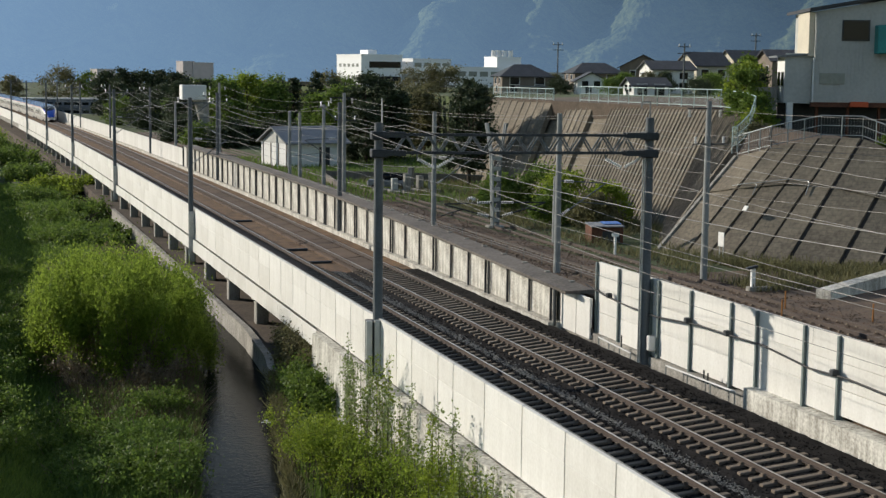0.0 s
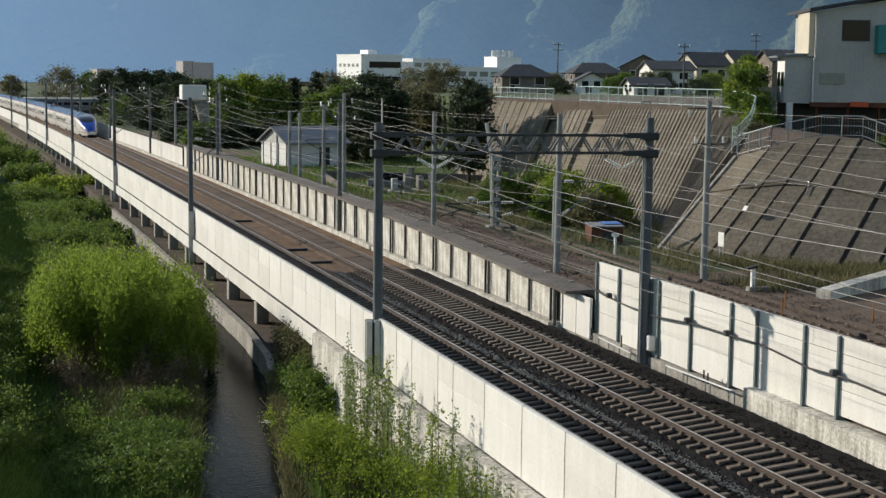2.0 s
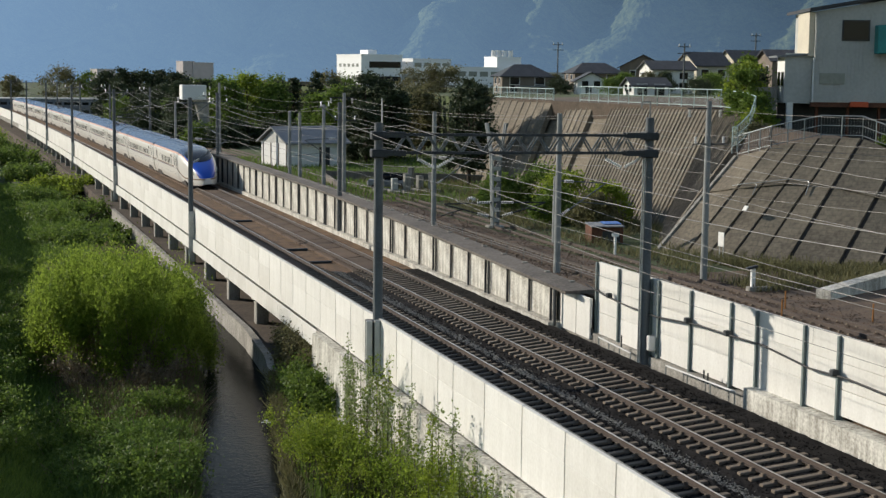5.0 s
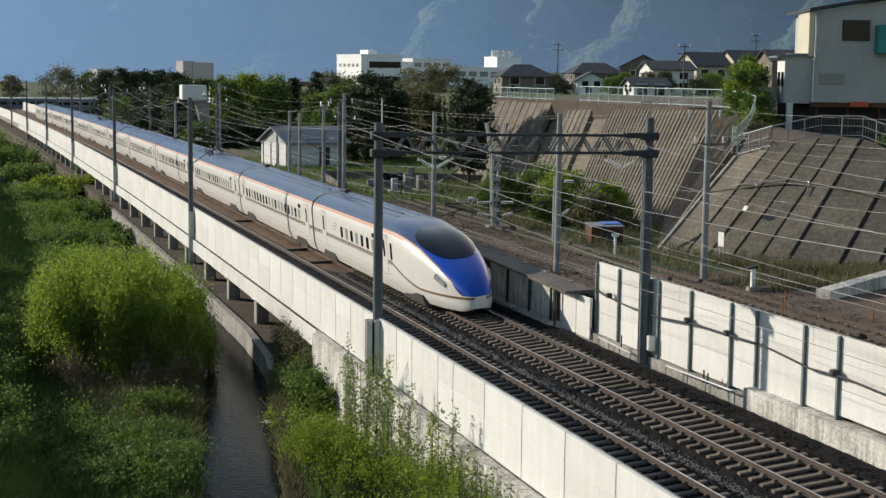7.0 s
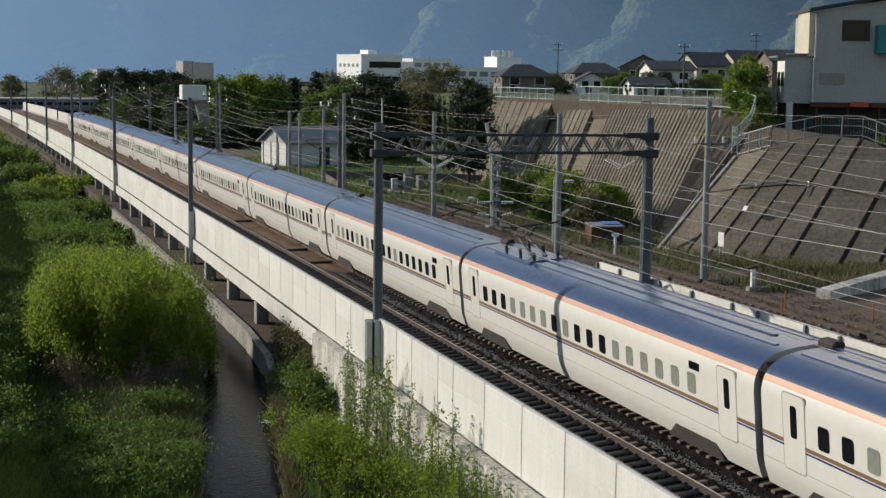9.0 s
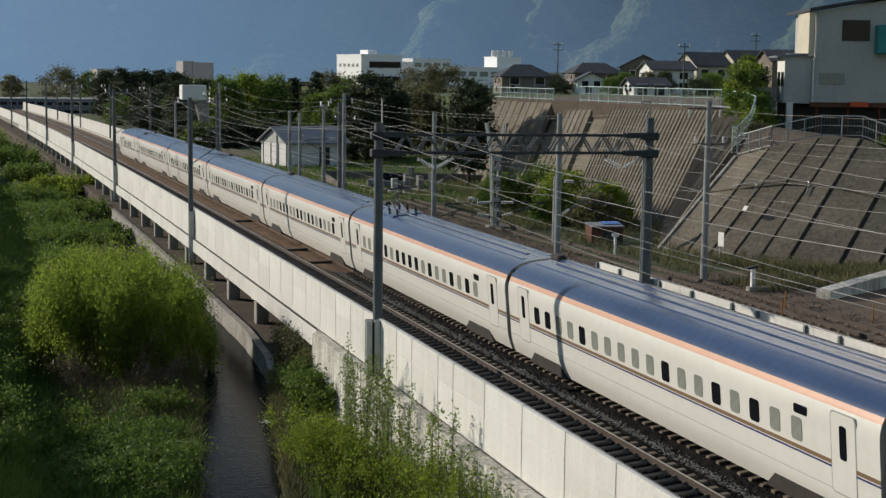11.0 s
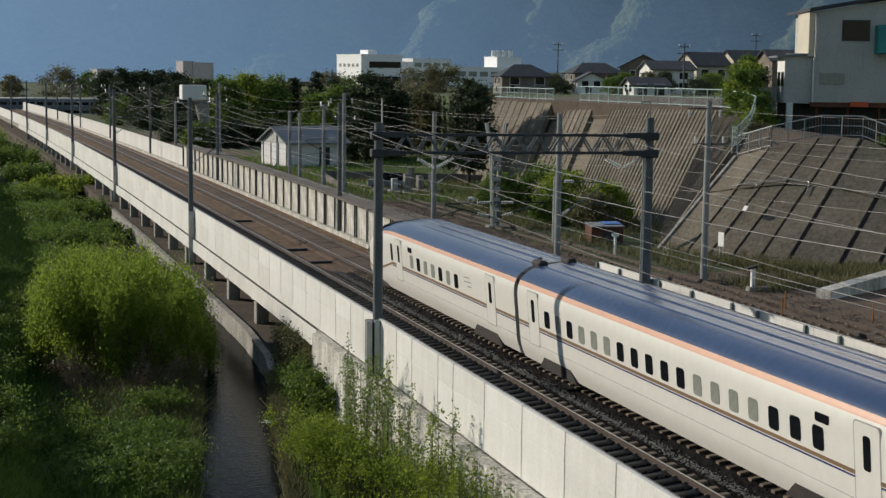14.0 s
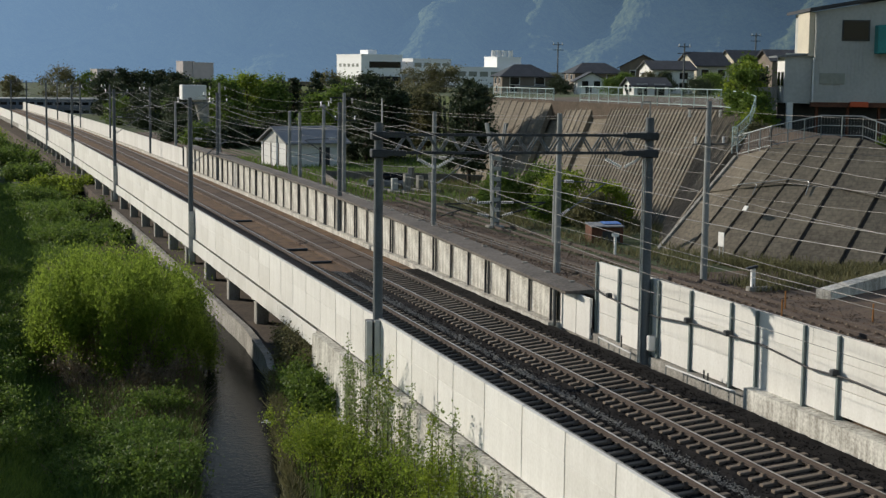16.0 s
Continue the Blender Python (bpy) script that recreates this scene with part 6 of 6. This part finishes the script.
for k, (x, y, h, w) in enumerate(((25.3, 240, 8.8, 4.5), (27.8, 241, 9.3, 4.2), (31.6, 240, 10.6, 4.6), (33.7, 236, 9.4, 4.4), (29.5, 235, 7.8, 6), (36.5, 238, 8.0, 6), (39, 233, 6.0, 6), (24.0, 236, 7.0, 6), (42, 240, 6.2, 6))):
    tree("conifer", x, y, 1.3, h, w, LEAF_DARK, DC, 140 + k, 4600, 0.34, "cone", low=0.03)
for k, (x, y, h, w) in enumerate(((15.4, 166, 7.4, 5.0), (17.2, 163, 8.6, 5.2), (19.6, 160, 9.9, 5.4), (21.6, 158, 9.3, 5.4), (22.9, 161, 7.6, 4.6), (18.4, 155, 6.5, 5.0))):
    tree("conifer", x, y, 1.3, h, w, LEAF_DARK if k not in (0, 1) else LEAF_GREEN, "broad dark evergreen tree", 160 + k, 6600, 0.27, "round", low=0.08)
for k, (x, y, h, w) in enumerate(((49.5, 240, 12.4, 9.5), (53.5, 238, 11.4, 8.5))):
    tree("bare_tree", x, y, 1.3, h, w, LEAF_OLIVE, "tall brownish tree in bud", 180 + k, 5200, 0.26, "spread")
for k, (x, y, h, w) in enumerate(((18.3, 119.0, 9.9, 4.3), (27.6, 165, 8.0, 5.0), (29.4, 172, 8.4, 5.4), (32.0, 178, 8.8, 6.0), (19.0, 121.0, 8.4, 3.6), (34, 160, 8.0, 6), (38, 175, 8.5, 7))):
    tree("evergreen_tree", x, y, 1.3, h, w, LEAF_DARK if k % 2 == 0 else LEAF_OLIVE, "dark olive evergreen tree beside the slope", 190 + k, 6800, 0.24, "round", low=0.16)
for k, (x, y, h, w) in enumerate(((5, 560, 12.5, 16), (16, 566, 11.0, 13), (22, 350, 10.2, 9), (26, 345, 9.2, 8), (-12, 570, 9.0, 10), (30, 350, 9.0, 8), (44, 330, 8, 10), (60, 420, 10, 14), (75, 420, 11, 14), (95, 480, 10, 16))):
    tree("broadleaf_tree", x, y, 0.5, h, w, LEAF_GREEN if k % 2 else LEAF_OLIVE, "round green tree in the distance", 210 + k, 3200, 0.5)
for k, (x, y, z, h, w, mt) in enumerate(((15.4, 90, 1.3, 3.3, 4.2, LEAF_SPRING), (16.4, 96, 1.3, 3.4, 4.4, LEAF_GREEN), (13.8, 87.5, 1.3, 2.4, 3.2, LEAF_GREEN), (13.4, 97, 1.3, 2.6, 3.4, LEAF_GREEN), (16.9, 86.5, 1.3, 2.8, 3.4, LEAF_SPRING), (15.0, 84.0, 1.3, 2.2, 3.2, LEAF_OLIVE), (14.6, 101, 1.3, 2.4, 3.0, LEAF_GREEN),
                                               (27.6, 88.2, 8.4, 4.2, 2.8, LEAF_GREEN), (29.0, 90.0, 8.4, 3.9, 2.8, LEAF_GREEN), (26.6, 86.6, 8.4, 2.8, 2.2, LEAF_SPRING), (24.9, 83.0, 8.1, 3.4, 2.7, LEAF_GREEN), (25.8, 84.6, 8.3, 3.6, 2.5, LEAF_SPRING), (26.9, 85.8, 8.3, 3.3, 2.6, LEAF_DARK), (25.5, 67.6, 5.6, 2.6, 2.2, LEAF_GREEN), (27.6, 65.4, 5.6, 2.0, 2.2, LEAF_SPRING),
                                               (76, 205, 8.3, 3.6, 4, LEAF_OLIVE), (68, 200, 8.3, 2.6, 4, LEAF_GREEN), (80, 196, 8.3, 2.6, 5, LEAF_DARK), (86, 204, 8.3, 3.4, 5, LEAF_GREEN), (84, 215, 8.3, 3.8, 4, LEAF_DARK), (95, 208, 8.3, 3.2, 5, LEAF_OLIVE), (62, 206, 8.3, 2.4, 4, LEAF_DARK), (99, 216, 8.3, 3.6, 5, LEAF_DARK), (78, 218, 8.3, 3.6, 4, LEAF_GREEN), (92, 214, 8.3, 3.6, 5, LEAF_GREEN), (104, 226, 8.3, 3.4, 5, LEAF_GREEN), (73, 208, 8.3, 3.0, 3, LEAF_GREEN), (66, 218, 8.3, 3.2, 3, LEAF_OLIVE), (23.0, 78.6, 6.8, 1.4, 2.4, LEAF_OLIVE), (24.4, 80.9, 7.5, 2.5, 2.4, LEAF_GREEN), (23.9, 79.9, 7.4, 1.6, 2.2, LEAF_SPRING))):
    tree("shrub", x, y, z, h, w, mt, "leafy shrub in spring leaf", 240 + k, 3600, 0.16, "round", 0.06)


for k, (x, y, h, w) in enumerate(((5.6, 192, 3.2, 5.5), (8.0, 188, 2.6, 5.5), (10.4, 194, 3.6, 6.0), (12.8, 196, 3.0, 5.5), (15.6, 194, 3.4, 6.0), (18.2, 190, 3.0, 5.5), (20.6, 192, 3.8, 6.0), (23.2, 194, 3.2, 6.0), (16.6, 176, 2.2, 4.5), (25.4, 188, 3.4, 6.0), (4.4, 206, 3.4, 6.0), (7.0, 214, 3.8, 6.0), (2.6, 275, 5.6, 7.0), (5.6, 268, 6.0, 7.0), (8.6, 272, 6.4, 7.5), (11.8, 266, 5.8, 7.0), (15.0, 270, 6.4, 7.5), (5.4, 250, 4.6, 6.0), (9.2, 252, 5.2, 6.5), (13.2, 250, 5.4, 6.5))):
    tree("hedge_bush", x, y, 1.2, h, w, LEAF_DARK if k % 3 else LEAF_GREEN, "dark dense bush at the edge of the garden field", 270 + k, 4200, 0.26, "round", 0.06, low=0.0)


# ---- undergrowth ----
def blades(name, pts, height, width, mat, seed, label, lean=0.35):
    """Grass blades, one narrow leaning quad each."""
    rng = np.random.default_rng(seed)
    p = np.array(pts, float)
    n = len(p)
    a = rng.uniform(0, 6.283, n)
    h = height * rng.uniform(0.45, 1.25, n)
    w = width * rng.uniform(0.6, 1.4, n)
    u = np.stack([np.cos(a), np.sin(a), np.zeros(n)], 1)
    tip = p + np.stack([rng.normal(0, lean, n) * h, rng.normal(0, lean, n) * h, h], 1)
    q = np.stack([p - u * w[:, None] / 2, p + u * w[:, None] / 2, tip + u * w[:, None] * 0.15, tip - u * w[:, None] * 0.15], 1).reshape(-1, 3)
    me = bpy.data.meshes.new(name)
    me.vertices.add(n * 4), me.loops.add(n * 4), me.polygons.add(n)
    me.vertices.foreach_set("co", q.astype(np.float32).ravel())
    me.loops.foreach_set("vertex_index", np.arange(n * 4, dtype=np.int32))
    me.polygons.foreach_set("loop_start", np.arange(0, n * 4, 4, dtype=np.int32))
    me.update(calc_edges=True)
    me.materials.append(mat)
    return tagged(new(name, me), label, "grass", kind="stuff")


def bank_z(o, y):
    cols = ground_columns(y)
    return lerp_list(o, [(a, b) for a, b in cols])


rg = random.Random(9)
pts, dry = [], []
while len(pts) < 85000:
    y = 46 + 150 * rg.random() ** 1.7
    t, r = levee_toe(y) - 4.5, canal_right(y) - 3.3
    o = rg.uniform(t, r)
    if noise.noise(Vector((o * 0.5, y * 0.3, 2))) > -0.35 - rg.random() * 0.4:
        pts.append(P(o, y, bank_z(o, y) - 0.05))
blades("bank_grass", pts, 0.46, 0.085, GRASS_BLADE, 21, "long fresh green grass on the river bank")
for k in range(6000):
    y = 60 + 9 * rg.random()
    o = -19 + 8 * rg.random() + (y - 60) * 0.1
    dry.append(P(o, y, bank_z(o, y)))
for k in range(2200):
    y = 46 + 60 * rg.random()
    o = canal_right(y) - 3.3 - abs(rg.gauss(0, 0.5))
    dry.append(P(o, y, bank_z(o, y)))
blades("dry_reeds", dry, 0.6, 0.03, REED, 22, "dry brown reeds and dead grass on the bank", 0.5)
pts = []
for k in range(16000):
    y = 57 + 70 * rg.random() ** 1.3
    o = rg.uniform(11.5, 20)
    if noise.noise(Vector((o * 0.4, y * 0.25, 7))) > -0.1:
        pts.append(P(o, y, 1.4))
for k in range(9000):
    u = rg.random()
    x = 14.0 + 14 * u
    y = 66.5 - 5 * min(1, u * 3) + rg.uniform(-2.2, 0.6) + (1.0 if u > 0.4 else 0)
    pts.append(Vector((x, y, 1.35)))
blades("lineside_grass", pts, 0.5, 0.05, LEAF_OLIVE, 23, "rough olive grass below the slopes")
pts = []
for k in range(14000):
    y = 105 + 60 * rg.random()
    pts.append(P(rg.uniform(5.6, 30), y, 1.4))
blades("field_grass", pts, 0.35, 0.08, GRASS_BLADE, 24, "green grass of the garden field")
pts = []
for k in range(5000):
    y = 40 + 26 * rg.random()
    pts.append(P(canal_right(y) + rg.gauss(0.05, 0.18), y, coping_z(y) - 0.05))
blades("coping_weeds", pts, 0.4, 0.06, LEAF_OLIVE, 26, "brown and green weeds on the canal coping", 0.6)
pts = []
for k in range(9000):
    y = 30 + 33 * rg.random()
    a, b = canal_right(y) + 0.3, -7.8
    pts.append(P(rg.uniform(a, b), y, -3.6))
blades("wall_grass", pts, 0.5, 0.05, GRASS_BLADE, 25, "green weeds between the canal and the wall")


def bush(name, cs, rs, leaves, size, mat, base, stems, label, seed, stem_mat=TWIG, droop=0.0, stem_r=0.03, long=1.6):
    ob = holder(name, Matrix.Translation(base), label, "bush", "bushes of the river bank")
    b = Vector(base)
    cs = [Vector(c) - b for c in cs]
    cr = new("foliage", leaf_mesh("foliage", cs, rs, leaves, size, mat, seed, droop=droop, long=long))
    cr.parent = ob
    rng = random.Random(seed)
    bm = bmesh.new()
    for i in range(stems):
        c = rng.choice(cs)
        foot = Vector((c.x * 0.55 + rng.uniform(-0.5, 0.5), c.y * 0.55 + rng.uniform(-0.5, 0.5), -0.2))
        mid = foot.lerp(c, 0.5) + Vector((rng.uniform(-0.2, 0.2), rng.uniform(-0.2, 0.2), 0.2))
        rod(bm, foot, mid, stem_r, stem_r * 0.7, 4, False), rod(bm, mid, c + Vector((0, 0, rng.uniform(0, 0.6))), stem_r * 0.7, stem_r * 0.25, 4, False)
    tagged(part("brushwood", bm, stem_mat, ob), kind="stuff")
    return ob


# the great willow bush: upright wands, dense above and thin towards the ground
rw = random.Random(31)
cs, rs = [], []
for k in range(330):
    a, q = rw.uniform(0, 6.283), math.sqrt(rw.random())
    x, y = -15.3 + 4.5 * q * math.cos(a), 73.6 + 6.2 * q * math.sin(a)
    top = 1.0 - 1.3 * q ** 7 - max(0.0, x + 14.2) * 0.28 + 0.35 * noise.noise(Vector((x * 0.9, y * 0.9, 1)))
    z = top - rw.random() ** 1.2 * (3.0 if y > 71.5 else 4.0)
    cs.append((x, y, z)), rs.append((0.34, 0.38, 0.75))
bush("willow_bush", cs, rs, 160000, 0.058, LEAF_WILLOW, (-15.2, 74.5, -4.2), 420, "large round willow bush in yellow-green spring leaf", 31, droop=1.6, long=2.6)
cs, rs = [], []
for k in range(26):
    cs.append((-18.8 + 6.0 * rw.random(), 66.0 + 3.5 * rw.random(), -4.0 + 1.6 * rw.random())), rs.append((0.6, 0.5, 0.5))
bush("dry_bush", cs, rs, 5000, 0.08, REED, (-15.6, 67.5, -4.2), 620, "tangle of dry brown brushwood at the foot of the bush", 32, stem_r=0.016)
for k, (x, y, h, w, mt) in enumerate(((-17.4, 90, 3.0, 5, LEAF_GREEN), (-14.5, 100, 2.6, 5, LEAF_OLIVE), (-11.5, 96, 2.8, 4.5, LEAF_OLIVE), (-15.8, 112, 1.5, 6, LEAF_GREEN), (-12.5, 113, 2.4, 5, LEAF_OLIVE), (-14.5, 128, 1.5, 7, LEAF_GREEN), (-11.5, 134, 2.6, 4, LEAF_GREEN),
                                      (-15.5, 150, 1.5, 8, LEAF_GREEN), (-12.2, 158, 2.4, 5, LEAF_GREEN), (-13.2, 188, 3.8, 7, LEAF_SPRING), (-15.8, 205, 3.4, 7, LEAF_GREEN), (-17.5, 240, 3.8, 8, LEAF_GREEN), (-19.5, 280, 3.8, 9, LEAF_GREEN), (-22.0, 310, 4.2, 9, LEAF_SPRING), (-16.8, 172, 1.5, 8, LEAF_GREEN))):
    rk = random.Random(300 + k)
    h = h * (0.6 if y < 182 else 0.62) * (0.6 if x > -13.5 else 1.0)
    cs = [(x + rk.gauss(0, w * 0.24), y + rk.gauss(0, w * 0.3), -4.0 + h * rk.uniform(0.2, 0.95)) for _ in range(26)]
    bush("bank_bush", cs, [(w * 0.11, w * 0.13, w * 0.09)] * 26, 11000 if y < 140 else 6500, 0.075 + 0.0006 * y, mt, (x, y, -4.2), 60, "leafy bush on the river bank", 300 + k)
for k in range(44):
    rk = random.Random(400 + k)
    y = 52 + 60 * (k / 26) + rk.uniform(-2, 2) if k < 26 else rk.uniform(49, 63)
    o = rk.uniform(levee_toe(y) - 3.5, levee_toe(y) + 1.2) if k < 26 else rk.uniform(levee_toe(y) + 1.2, canal_right(y) - 3.9)
    p = P(o, y, bank_z(o, y))
    cs = [(p.x + rk.gauss(0, 0.7), p.y + rk.gauss(0, 0.9), p.z + rk.uniform(0.1, 0.9)) for _ in range(10)]
    bush("weed_clump", cs, [(0.45, 0.45, 0.3)] * 10, 2200, 0.075, LEAF_GREEN if k < 26 else (GRASS_BLADE, LEAF_GREEN)[k % 2], tuple(p), 8, "low clump of dark green weeds", 400 + k)

# shrubs and saplings before the white wall
rf = random.Random(51)
for n, (x, y, sx, sy, z0, z1, cnt, size, mt, lab) in enumerate((
        (-10.3, 49.5, 0.6, 1.6, -3.5, -1.6, 14000, 0.055, LEAF_SPRING, "dense fresh green shrub before the white wall"),
        (-9.5, 46.8, 0.4, 1.2, -3.4, -1.7, 6000, 0.055, LEAF_WILLOW, "loose spring-green shrub before the white wall"),
        (-8.9, 44.0, 0.3, 1.2, -3.4, -1.6, 4500, 0.055, LEAF_WILLOW, "loose spring-green shrub before the white wall"),
        (-8.5, 40.3, 0.3, 1.6, -3.4, -1.3, 11000, 0.055, LEAF_SPRING, "green shrub before the white wall"),
        (-8.75, 59.6, 0.4, 1.7, -3.5, -1.9, 15000, 0.08, LEAF_GREEN, "dark green shrub beside the canal wall"),
        (-7.9, 66.0, 0.25, 2.4, -3.4, -1.3, 9000, 0.08, LEAF_OLIVE, "brownish brushwood under the viaduct"))):
    cs = [(x + rf.gauss(0, sx), y + rf.gauss(0, sy), z0 + (z1 - z0) * rf.random() ** 0.8) for _ in range(60)]
    bush("wall_bush", cs, [(0.3, 0.3, 0.34)] * 60, cnt, size, mt, (x, y, -3.6), 110, lab, 51 + n, BARK, stem_r=0.016)
for k in range(84):
    y = rf.uniform(36.0, 52.5) if k < 64 else rf.uniform(31.5, 40.0)
    x = -8.3 + rf.gauss(0, 0.45) - max(0, y - 47) * 0.12
    h = rf.uniform(2.6, 4.7) if y > 41 else rf.uniform(1.9, 3.6)
    ob = holder("sapling", pose(x, y, -3.6), "thin sapling with sparse pale spring leaves", "sapling", "saplings before the wall")
    lean = Vector((rf.uniform(-0.25, 0.25), rf.uniform(-0.3, 0.3), h))
    bm = bmesh.new()
    rod(bm, (0, 0, -0.1), lean * 0.6, 0.018, 0.012, 5, False), rod(bm, lean * 0.6, lean, 0.012, 0.004, 4, False)
    cs = []
    for q in range(9):
        u = 0.3 + 0.7 * q / 9
        a = rf.uniform(0, 6.283)
        tip = lean * u + Vector((math.cos(a), math.sin(a), 0.7)) * 0.35 * (1.15 - u)
        rod(bm, lean * u, tip, 0.006, 0.003, 3, False)
        cs += [tip, lean * min(1, u + 0.05)]
    part("stem", bm, BARK, ob)
    lv = new("foliage", leaf_mesh("foliage", cs, [0.13] * len(cs), 200, 0.06, LEAF_PALE if k % 3 else LEAF_SPRING, 500 + k))
    lv.parent = ob

# foam where water runs into the canal
bm = bmesh.new()
for k in range(16):
    bmesh.ops.create_icosphere(bm, subdivisions=1, radius=rf.uniform(0.05, 0.13), matrix=Matrix.Translation((rf.gauss(0, 0.28), rf.gauss(0, 0.15), 0)) @ Matrix.Diagonal((1.6, 1, 0.3, 1)))
fm = tagged(part("foam", bm, FOAM), "white foam at a small inflow", "foam", kind="stuff")
fm.matrix_world = pose(-9.9, 60.6, -4.07)


# ---- what moves ----
def train_gap(t):
    """Where the joint behind the leading car stands along the line at t seconds: the train slowly gathers speed."""
    return 361.19 - 41.91 * t + 0.7989 * t ** 2 - 0.06911 * t ** 3 + 0.001576 * t ** 4


def car_pose(y_front, y_back, flip):
    a, b = P(0, y_front, 0), P(0, y_back, 0)
    d = (b - a).normalized()
    m = Matrix.Translation(a) @ Matrix.Rotation(math.atan2(-d.x, d.y), 4, "Z") @ tilt
    return m


def motions():
    ts = [0.5 * i for i in range(33)]
    for i, car in enumerate(cars):
        rows = []
        for t in ts:
            g = train_gap(t)
            if i == 0:
                m = car_pose(g - 25.85, g - 0.2, False)
            elif i < 11:
                y = g + 25.0 * (i - 1) + 0.2
                m = car_pose(y, y + 24.6, False)
            else:
                # the tail car is turned about: its nose points backwards
                y = g + 250.0 + 0.2
                m = car_pose(y, y + 25.65, False) @ Matrix.Translation((0, 25.65, 0)) @ Matrix.Rotation(math.pi, 4, "Z")
            rows.append((t, m))
        walk(car, rows)


motions()
